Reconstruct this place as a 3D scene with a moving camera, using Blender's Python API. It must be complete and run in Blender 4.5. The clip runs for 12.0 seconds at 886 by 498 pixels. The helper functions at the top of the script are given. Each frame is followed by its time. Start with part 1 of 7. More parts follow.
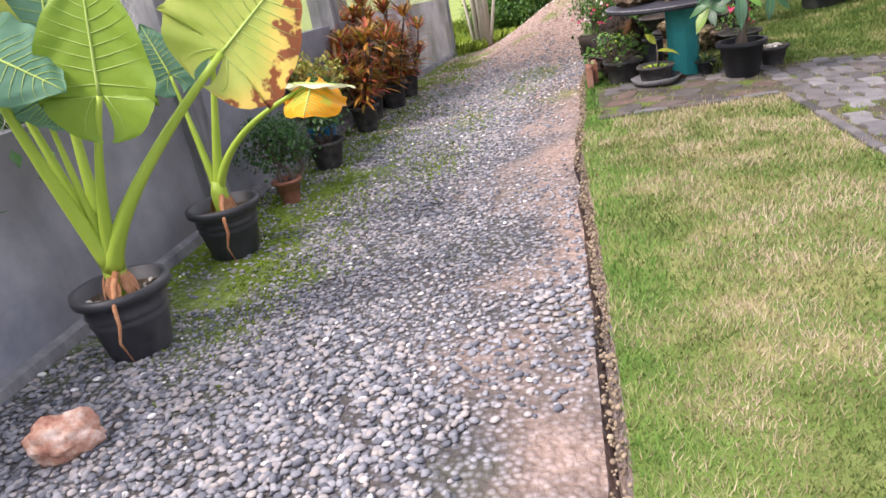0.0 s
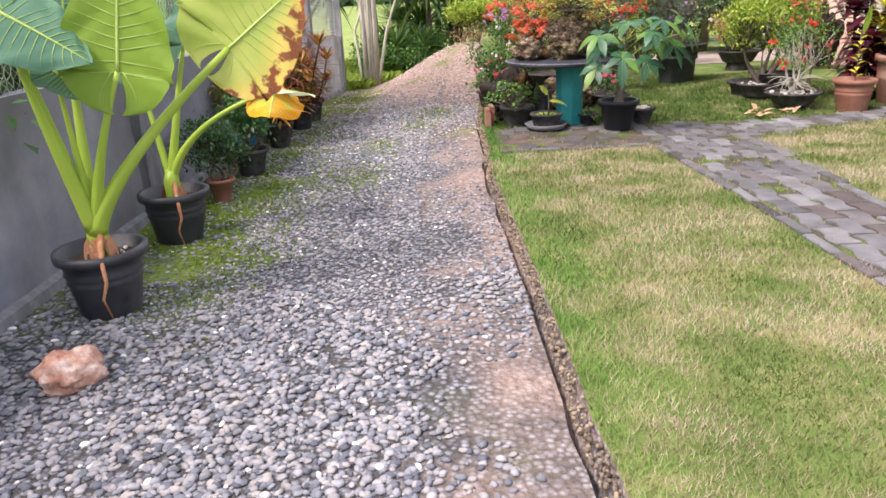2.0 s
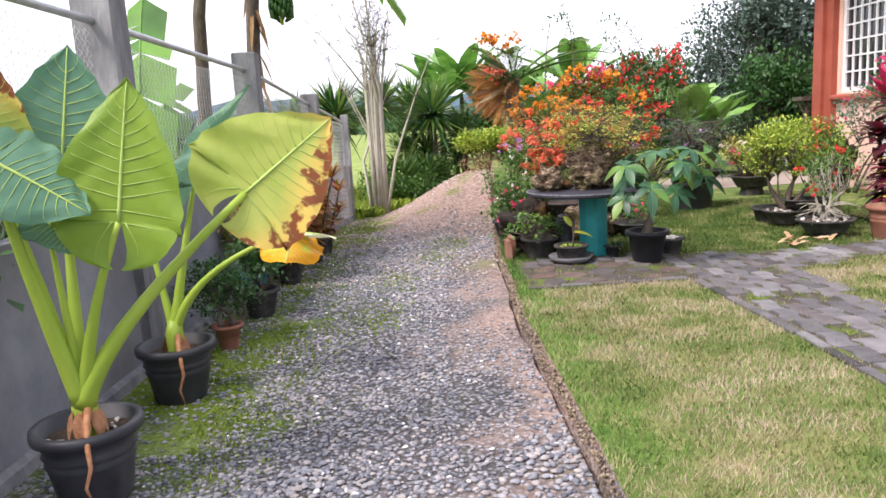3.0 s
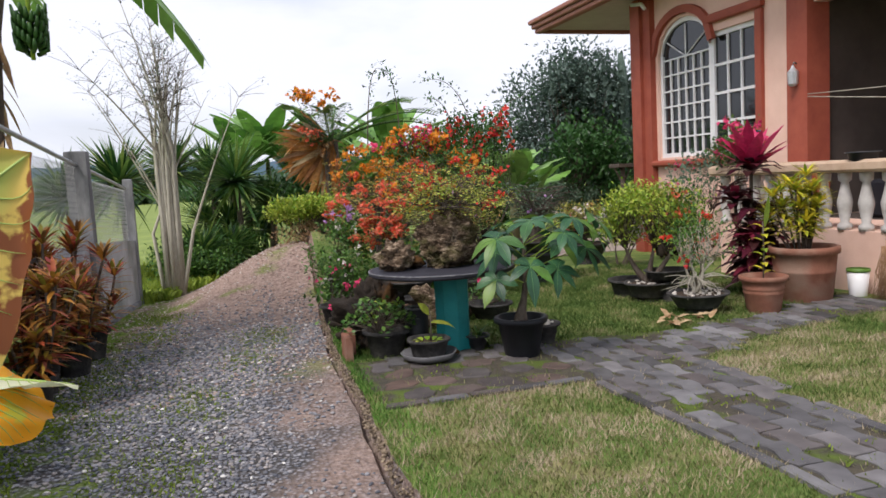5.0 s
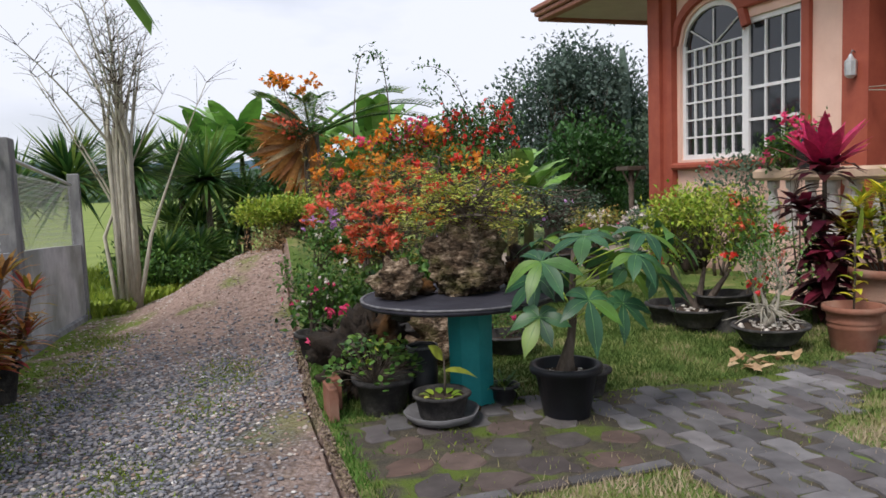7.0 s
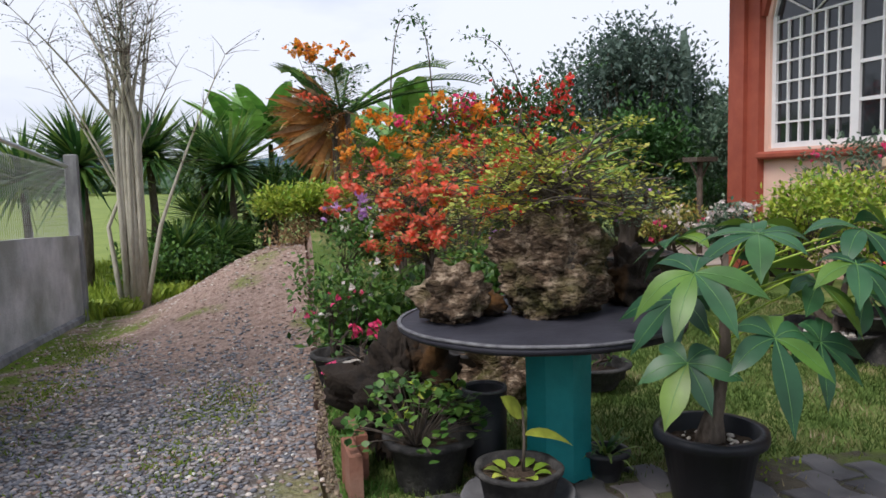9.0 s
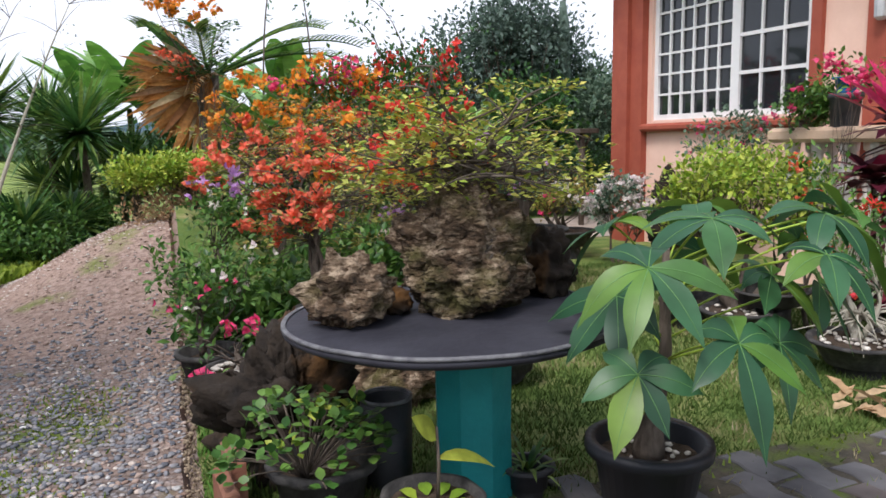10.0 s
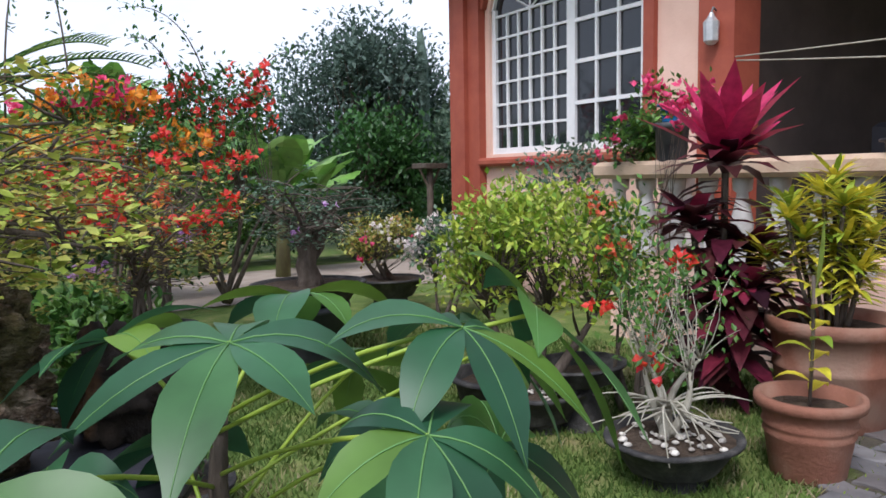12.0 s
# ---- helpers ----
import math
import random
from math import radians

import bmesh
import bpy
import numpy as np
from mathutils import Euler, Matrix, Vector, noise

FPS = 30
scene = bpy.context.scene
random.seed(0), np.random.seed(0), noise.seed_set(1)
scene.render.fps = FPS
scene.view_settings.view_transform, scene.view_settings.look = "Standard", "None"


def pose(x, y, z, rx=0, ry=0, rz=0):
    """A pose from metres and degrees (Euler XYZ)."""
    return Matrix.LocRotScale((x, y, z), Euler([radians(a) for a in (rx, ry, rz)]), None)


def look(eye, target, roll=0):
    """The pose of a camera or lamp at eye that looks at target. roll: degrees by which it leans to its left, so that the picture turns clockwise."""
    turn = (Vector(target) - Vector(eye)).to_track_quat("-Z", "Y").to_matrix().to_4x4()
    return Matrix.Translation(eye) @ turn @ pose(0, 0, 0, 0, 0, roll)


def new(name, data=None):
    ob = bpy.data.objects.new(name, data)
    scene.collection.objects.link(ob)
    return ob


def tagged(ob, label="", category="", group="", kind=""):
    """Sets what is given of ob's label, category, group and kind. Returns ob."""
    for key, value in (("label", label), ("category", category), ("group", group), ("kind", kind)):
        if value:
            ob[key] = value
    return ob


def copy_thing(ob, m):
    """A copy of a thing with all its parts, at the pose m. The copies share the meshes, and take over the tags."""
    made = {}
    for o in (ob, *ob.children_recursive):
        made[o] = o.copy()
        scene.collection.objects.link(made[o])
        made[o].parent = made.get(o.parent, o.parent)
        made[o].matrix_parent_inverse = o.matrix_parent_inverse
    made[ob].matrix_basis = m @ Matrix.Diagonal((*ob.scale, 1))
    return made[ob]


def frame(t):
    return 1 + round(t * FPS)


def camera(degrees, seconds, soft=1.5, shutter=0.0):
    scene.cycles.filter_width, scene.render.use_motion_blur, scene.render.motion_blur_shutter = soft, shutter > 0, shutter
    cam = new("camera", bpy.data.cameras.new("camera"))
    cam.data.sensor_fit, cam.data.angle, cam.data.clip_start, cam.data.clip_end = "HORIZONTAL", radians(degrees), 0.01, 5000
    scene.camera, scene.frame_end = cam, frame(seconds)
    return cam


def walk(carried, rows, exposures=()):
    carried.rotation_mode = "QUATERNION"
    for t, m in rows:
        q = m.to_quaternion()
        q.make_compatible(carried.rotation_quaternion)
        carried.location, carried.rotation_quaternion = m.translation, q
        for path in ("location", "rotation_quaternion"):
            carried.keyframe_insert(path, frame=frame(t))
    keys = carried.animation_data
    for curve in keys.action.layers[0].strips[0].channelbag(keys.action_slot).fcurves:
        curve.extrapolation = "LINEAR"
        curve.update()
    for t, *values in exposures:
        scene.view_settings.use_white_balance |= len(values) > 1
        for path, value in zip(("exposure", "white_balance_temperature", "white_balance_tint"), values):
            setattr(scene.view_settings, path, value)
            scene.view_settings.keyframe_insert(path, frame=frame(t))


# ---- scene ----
cam = camera(61.9, 12.0, soft=1.6)
PATH = [
    (0, (0.361, -0.014, 1.295), (-0.005, 1.814, 0.569), -10.8),
    (0.2, (0.281, -0.132, 1.336), (-0.005, 1.773, 0.797), -7.9),
    (0.5, (0.201, -0.375, 1.316), (-0.012, 1.52, 0.716), -8.5),
    (1, (0.135, -0.65, 1.251), (0.05, 1.237, 0.594), -1.2),
    (1.5, (0.075, -0.778, 1.238), (-0.006, 1.035, 0.399), -2.0),
    (2, (-0.08, -0.647, 1.301), (-0.038, 1.241, 0.642), -2.7),
    (2.5, (-0.192, -0.469, 1.319), (-0.157, 1.434, 0.703), -4.2),
    (3, (-0.232, -0.158, 1.344), (-0.176, 1.811, 0.999), -3.3),
    (3.5, (-0.252, 0.147, 1.333), (-0.032, 2.114, 1.052), -3.0),
    (3.7, (-0.259, 0.317, 1.36), (0.093, 2.27, 1.118), -3.3),
    (5.3, (-0.274, 1.643, 1.283), (0.31, 3.546, 1.091), -3.1),
    (5.5, (-0.28, 1.77, 1.279), (0.309, 3.671, 1.077), -3.0),
    (6, (-0.159, 2.149, 1.288), (0.461, 4.044, 1.124), -2.7),
    (6.5, (-0.082, 2.508, 1.279), (0.515, 4.409, 1.107), -2.4),
    (7, (-0.065, 2.861, 1.284), (0.571, 4.748, 1.094), -2.2),
    (7.5, (0.007, 3.24, 1.276), (0.627, 5.133, 1.097), -1.5),
    (7.7, (-0.001, 3.372, 1.266), (0.614, 5.266, 1.084), -1.0),
    (9.3, (0.229, 4.385, 1.16), (0.775, 6.299, 0.964), -1.6),
    (9.5, (0.216, 4.487, 1.183), (0.866, 6.367, 0.969), -1.3),
    (10, (0.295, 4.701, 1.176), (1.148, 6.487, 0.893), -1.0),
    (10.5, (0.465, 4.88, 1.18), (1.492, 6.568, 0.867), -1.8),
    (11, (0.752, 5.074, 1.195), (1.764, 6.777, 0.922), -3.6),
    (11.5, (1.098, 5.17, 1.188), (2.215, 6.815, 0.967), -4.0),
    (12, (1.541, 5.274, 1.166), (2.649, 6.928, 0.972), -1.0),
]
walk(cam, [(t, look(eye, target, roll)) for t, eye, target, roll in PATH],
     [(0, 1.42, 6650, 21), (2.5, 1.38, 6600, 20), (3.2, 1.2, 6500, 20), (3.7, 0.9, 6450, 19), (5.3, 0.40, 6450, 15), (7.7, 0.32, 6400, 14), (9.5, 0.37, 6250, 14), (10.5, 0.92, 6250, 14), (11.5, 0.7, 6000, 14), (12, 0.58, 5900, 14)])

# world and sun: bright overcast afternoon
world = bpy.data.worlds.new("world")
scene.world = world
world.use_nodes = True
wn, wl = world.node_tree.nodes, world.node_tree.links
wn.clear()
w_out = wn.new("ShaderNodeOutputWorld")
w_bg = wn.new("ShaderNodeBackground")
w_sky = wn.new("ShaderNodeTexSky")
w_sky.sky_type = "NISHITA"
w_sky.sun_disc = False
w_sky.sun_elevation, w_sky.sun_rotation = radians(42), radians(250)
w_sky.air_density, w_sky.dust_density = 1.0, 2.5
w_tc = wn.new("ShaderNodeTexCoord")
w_map = wn.new("ShaderNodeMapping")
w_map.inputs["Scale"].default_value = (1.0, 1.0, 3.2)
w_noise = wn.new("ShaderNodeTexNoise")
w_noise.inputs["Scale"].default_value, w_noise.inputs["Detail"].default_value = 1.6, 6.0
w_ramp = wn.new("ShaderNodeValToRGB")
w_ramp.color_ramp.elements[0].position, w_ramp.color_ramp.elements[1].position = 0.38, 0.60
w_ramp.color_ramp.elements[0].color, w_ramp.color_ramp.elements[1].color = (0.35, 0.35, 0.35, 1), (1, 1, 1, 1)
w_mix = wn.new("ShaderNodeMixRGB")
w_mix.inputs["Color2"].default_value = (7.2, 7.6, 8.3, 1)
wl.new(w_tc.outputs["Generated"], w_map.inputs["Vector"])
wl.new(w_map.outputs[0], w_noise.inputs["Vector"])
wl.new(w_noise.outputs["Fac"], w_ramp.inputs["Fac"])
wl.new(w_ramp.outputs["Color"], w_mix.inputs["Fac"])
wl.new(w_sky.outputs["Color"], w_mix.inputs["Color1"])
wl.new(w_mix.outputs["Color"], w_bg.inputs["Color"])
wl.new(w_bg.outputs[0], w_out.inputs["Surface"])
w_bg.inputs["Strength"].default_value = 0.10
sun = new("sun", bpy.data.lights.new("sun", "SUN"))
sun.data.energy, sun.data.angle, sun.data.color = 2.2, radians(18), (1.0, 0.95, 0.88)
sun.matrix_world = look((0, 0, 20), (7, 5, 8))


# ---- materials ----
def principled(name, rough=0.7, spec=0.4, metal=0.0):
    m = bpy.data.materials.new(name)
    m.use_nodes = True
    b = m.node_tree.nodes["Principled BSDF"]
    b.inputs["Roughness"].default_value = rough
    b.inputs["Specular IOR Level"].default_value = spec
    b.inputs["Metallic"].default_value = metal
    return m, m.node_tree.nodes, m.node_tree.links, b


def blotch(name, stops, scale=6.0, detail=6.0, rough=0.75, bump=0.0, bump_scale=60.0, spec=0.35, metal=0.0,
           stretch=(1, 1, 1), second=None, second_scale=1.0, second_range=(0.45, 0.65), object_space=False):
    """A surface whose colour runs through the stops by noise, with broad stains of a second colour and fine relief."""
    m, n, l, b = principled(name, rough, spec, metal)
    tc = n.new("ShaderNodeTexCoord")
    mp = n.new("ShaderNodeMapping")
    mp.inputs["Scale"].default_value = stretch
    if object_space:
        l.new(tc.outputs["Object"], mp.inputs["Vector"])
    else:
        geo = n.new("ShaderNodeNewGeometry")
        l.new(geo.outputs["Position"], mp.inputs["Vector"])
    no = n.new("ShaderNodeTexNoise")
    no.inputs["Scale"].default_value, no.inputs["Detail"].default_value = scale, detail
    no.inputs["Roughness"].default_value = 0.65
    l.new(mp.outputs[0], no.inputs["Vector"])
    ra = n.new("ShaderNodeValToRGB")
    el = ra.color_ramp.elements
    while len(el) < len(stops):
        el.new(0.5)
    for i, c in enumerate(stops):
        el[i].position = 0.3 + 0.4 * i / max(1, len(stops) - 1)
        el[i].color = (*c, 1)
    l.new(no.outputs["Fac"], ra.inputs["Fac"])
    col = ra.outputs["Color"]
    if second:
        n2 = n.new("ShaderNodeTexNoise")
        n2.inputs["Scale"].default_value, n2.inputs["Detail"].default_value = second_scale, 5.0
        l.new(mp.outputs[0], n2.inputs["Vector"])
        mr = n.new("ShaderNodeMapRange")
        mr.inputs["From Min"].default_value, mr.inputs["From Max"].default_value = second_range
        l.new(n2.outputs["Fac"], mr.inputs["Value"])
        mx = n.new("ShaderNodeMixRGB")
        mx.inputs["Color2"].default_value = (*second, 1)
        l.new(mr.outputs[0], mx.inputs["Fac"])
        l.new(col, mx.inputs["Color1"])
        col = mx.outputs["Color"]
    l.new(col, b.inputs["Base Color"])
    if bump:
        n3 = n.new("ShaderNodeTexNoise")
        n3.inputs["Scale"].default_value, n3.inputs["Detail"].default_value = bump_scale, 5.0
        l.new(mp.outputs[0], n3.inputs["Vector"])
        bp = n.new("ShaderNodeBump")
        bp.inputs["Strength"].default_value, bp.inputs["Distance"].default_value = bump, 0.02
        l.new(n3.outputs["Fac"], bp.inputs["Height"])
        l.new(bp.outputs[0], b.inputs["Normal"])
    return m


def varied(name, stops, rough=0.55, spec=0.4, fine=25.0, through_light=0.25, by_object=False, weights=None):
    """Leaves, petals, pebbles: each island (or object) takes its own colour out of the stops."""
    m, n, l, b = principled(name, rough, spec)
    ra = n.new("ShaderNodeValToRGB")
    el = ra.color_ramp.elements
    while len(el) < len(stops):
        el.new(0.5)
    for i, c in enumerate(stops):
        el[i].position = (i / max(1, len(stops) - 1)) if weights is None else weights[i]
        el[i].color = (*c, 1)
    if by_object:
        src = n.new("ShaderNodeObjectInfo").outputs["Random"]
    else:
        src = n.new("ShaderNodeNewGeometry").outputs["Random Per Island"]
    l.new(src, ra.inputs["Fac"])
    geo = n.new("ShaderNodeNewGeometry")
    no = n.new("ShaderNodeTexNoise")
    no.inputs["Scale"].default_value, no.inputs["Detail"].default_value = fine, 4.0
    l.new(geo.outputs["Position"], no.inputs["Vector"])
    mr = n.new("ShaderNodeMapRange")
    mr.inputs["From Min"].default_value, mr.inputs["From Max"].default_value = 0.3, 0.7
    mr.inputs["To Min"].default_value, mr.inputs["To Max"].default_value = 0.72, 1.25
    l.new(no.outputs["Fac"], mr.inputs["Value"])
    mu = n.new("ShaderNodeVectorMath")
    mu.operation = "SCALE"
    l.new(ra.outputs["Color"], mu.inputs[0])
    l.new(mr.outputs[0], mu.inputs["Scale"])
    l.new(mu.outputs[0], b.inputs["Base Color"])
    if through_light:
        tr = n.new("ShaderNodeBsdfTranslucent")
        l.new(mu.outputs[0], tr.inputs["Color"])
        ms = n.new("ShaderNodeMixShader")
        ms.inputs["Fac"].default_value = through_light
        l.new(b.outputs[0], ms.inputs[1])
        l.new(tr.outputs[0], ms.inputs[2])
        l.new(ms.outputs[0], n["Material Output"].inputs["Surface"])
    return m


M_LAWN = blotch("lawn", [(0.06, 0.11, 0.02), (0.13, 0.19, 0.04), (0.33, 0.28, 0.13)], 3.0, bump=0.8, bump_scale=90, rough=0.9,
                second=(0.10, 0.17, 0.03), second_scale=0.7)
M_FIELD = blotch("field", [(0.14, 0.20, 0.04), (0.24, 0.30, 0.07)], 0.8, rough=0.95, bump=0.5, bump_scale=20)
M_CEMENT = blotch("cement_plaster", [(0.15, 0.155, 0.19), (0.23, 0.235, 0.275), (0.31, 0.31, 0.35)], 2.2, bump=0.25, bump_scale=35,
                  second=(0.16, 0.16, 0.17), second_scale=0.9, rough=0.85)
M_CEMENT_PALE = blotch("pale_cement_wash", [(0.34, 0.34, 0.36), (0.46, 0.46, 0.48), (0.56, 0.56, 0.57)], 3.0, bump=0.25, bump_scale=35, second=(0.25, 0.26, 0.24), second_scale=1.3, rough=0.9)
M_POST = blotch("weathered_concrete", [(0.10, 0.10, 0.11), (0.2, 0.2, 0.21), (0.33, 0.33, 0.33)], 5, stretch=(1, 1, 0.35), bump=0.4, bump_scale=50, rough=0.9)
M_PIPE = blotch("galvanised_pipe", [(0.42, 0.44, 0.46), (0.6, 0.62, 0.64)], 12, rough=0.45, metal=0.6)
M_WIRE = blotch("galvanised_wire", [(0.45, 0.46, 0.47), (0.6, 0.6, 0.6)], 12, rough=0.5, metal=0.5)
M_PAVER = varied("paving_block", [(0.075, 0.072, 0.075), (0.14, 0.135, 0.14), (0.08, 0.062, 0.058), (0.20, 0.195, 0.20), (0.045, 0.042, 0.042)], rough=0.9, fine=7, through_light=0, by_object=True)
M_PEBBLE = varied("pebble", [(0.085, 0.09, 0.11), (0.16, 0.167, 0.19), (0.255, 0.257, 0.28), (0.34, 0.305, 0.285), (0.215, 0.217, 0.235), (0.70, 0.68, 0.65)], rough=0.8, fine=30,
                  through_light=0, weights=[0, 0.3, 0.55, 0.8, 0.97, 0.992])
M_BLACKPOT = blotch("black_plastic", [(0.022, 0.023, 0.027), (0.045, 0.047, 0.054)], 8, rough=0.5, bump=0.05, second=(0.10, 0.10, 0.105), second_scale=3, second_range=(0.5, 0.8))
M_NIGHTPOT = blotch("clean_black_plastic", [(0.010, 0.011, 0.015), (0.018, 0.02, 0.026)], 8, rough=0.45, bump=0.05)
M_DARKPOT = blotch("dark_cast_cement", [(0.018, 0.018, 0.02), (0.045, 0.043, 0.042), (0.10, 0.095, 0.088)], 9, rough=0.9, bump=0.4)
M_SAUCER = blotch("grey_cement_saucer", [(0.1, 0.1, 0.105), (0.19, 0.19, 0.2)], 9, rough=0.8, bump=0.2)
M_TERRA = blotch("terracotta", [(0.20, 0.082, 0.052), (0.30, 0.13, 0.085)], 6, rough=0.85, bump=0.2, second=(0.27, 0.17, 0.125), second_scale=3)
M_TURQ = blotch("turquoise_paint", [(0.01, 0.20, 0.21), (0.02, 0.29, 0.30)], 5, rough=0.55, bump=0.15, bump_scale=25)
M_TABLE = blotch("dark_table_top", [(0.022, 0.022, 0.03), (0.045, 0.045, 0.058)], 7, rough=0.6, spec=0.25, bump=0.15, bump_scale=30)
M_TABLE_RIM = blotch("worn_grey_rim", [(0.05, 0.05, 0.06), (0.2, 0.2, 0.21)], 20, rough=0.6)
M_ROCK = blotch("mossy_brown_rock", [(0.008, 0.006, 0.004), (0.13, 0.085, 0.052), (0.55, 0.43, 0.31)], 15, stretch=(1, 1, 1.8), rough=0.95, bump=2.6, bump_scale=34, second=(0.09, 0.09, 0.02), second_scale=4, second_range=(0.52, 0.75))
M_DARKROCK = blotch("dark_mossy_rock", [(0.010, 0.008, 0.007), (0.035, 0.025, 0.017)], 8, rough=0.95, bump=1.0, bump_scale=25, second=(0.20, 0.09, 0.02), second_scale=2.5, second_range=(0.56, 0.75))
M_REDROCK = blotch("pink_quartz_rock", [(0.28, 0.10, 0.07), (0.50, 0.28, 0.20), (0.74, 0.62, 0.54)], 16, rough=0.8, bump=0.5, bump_scale=18)
M_SOIL = blotch("soil", [(0.04, 0.028, 0.018), (0.10, 0.07, 0.05)], 30, rough=1.0, bump=1.0, bump_scale=60)
M_BARK = blotch("grey_bark", [(0.06, 0.045, 0.035), (0.16, 0.13, 0.105)], 25, stretch=(1, 1, 0.3), rough=0.95, bump=0.8, bump_scale=50)
M_PALEBARK = blotch("pale_bark", [(0.30, 0.28, 0.22), (0.50, 0.47, 0.39)], 18, stretch=(1, 1, 0.3), rough=0.9, bump=0.5, bump_scale=50)
M_STALK = blotch("green_stalk", [(0.24, 0.36, 0.035), (0.34, 0.46, 0.06)], 5, rough=0.45, stretch=(1, 1, 0.3))
M_BANANA_TRUNK = blotch("banana_trunk", [(0.06, 0.05, 0.025), (0.13, 0.14, 0.05)], 7, rough=0.7, stretch=(1, 1, 0.4))
M_DRYSHEATH = blotch("dry_sheath", [(0.28, 0.10, 0.04), (0.52, 0.28, 0.15)], 16, rough=0.9, bump=0.5)
M_PINKWALL = blotch("salmon_plaster", [(0.68, 0.45, 0.36), (0.78, 0.54, 0.44)], 2.5, rough=0.85, bump=0.1, bump_scale=40)
M_REDTRIM = blotch("brick_red_paint", [(0.27, 0.06, 0.038), (0.36, 0.09, 0.052)], 4, rough=0.65, bump=0.1)
M_WHITE = blotch("white_paint", [(0.66, 0.67, 0.68), (0.78, 0.78, 0.78)], 4, rough=0.5)
M_ROOF = blotch("roof_fascia", [(0.25, 0.10, 0.07), (0.34, 0.15, 0.11)], 4, rough=0.6)
M_SOFFIT = blotch("soffit", [(0.45, 0.38, 0.33), (0.52, 0.45, 0.40)], 4, rough=0.8)
# brown kept this dark so the colour holds the porch's inner shade
M_PORCH_SHADE = blotch("porch_shade_brown", [(0.06, 0.045, 0.04), (0.09, 0.07, 0.06)], 2, rough=0.9)
M_LEDGE = blotch("cream_ledge", [(0.46, 0.32, 0.22), (0.58, 0.44, 0.32)], 6, rough=0.8, bump=0.2)
M_BALUSTER = blotch("pale_baluster", [(0.42, 0.40, 0.38), (0.58, 0.56, 0.53)], 9, rough=0.7)
M_GLASS, gn, gl, gb = principled("window_glass", 0.06, 0.6)
gb.inputs["Base Color"].default_value = (0.015, 0.018, 0.022, 1)
M_BLUE = blotch("blue_plastic", [(0.01, 0.10, 0.28), (0.02, 0.16, 0.38)], 4, rough=0.4)
# blue of the distance haze is put into the hills' colour
M_HILL = blotch("haze_blue_hills", [(0.13, 0.20, 0.30), (0.16, 0.24, 0.34)], 0.01, rough=1.0)


# ---- mesh tools ----
def part(name, shape, material, parent=None, label="", smooth=True, kind=""):
    me = bpy.data.meshes.new(name)
    me.from_pydata(shape.v, [], shape.f)
    me.validate()
    me.materials.append(material)
    if smooth:
        me.shade_smooth()
    ob = new(name, me)
    ob.parent = parent
    return tagged(ob, label, kind=kind)


def lawn_drop(x, y):
    """How far the lawn lies below level at a place."""
    return ramp(y, LAWN) if 0.4 < x < 6.0 and 4 < y < 12.5 else 0.0


def thing(name, label, category, at, group="", turn=0.0):
    ob = new(name)
    at = (at[0], at[1], at[2] + lawn_drop(at[0], at[1]))
    ob.matrix_world = pose(*at, 0, 0, turn)
    return tagged(ob, label, category, group)


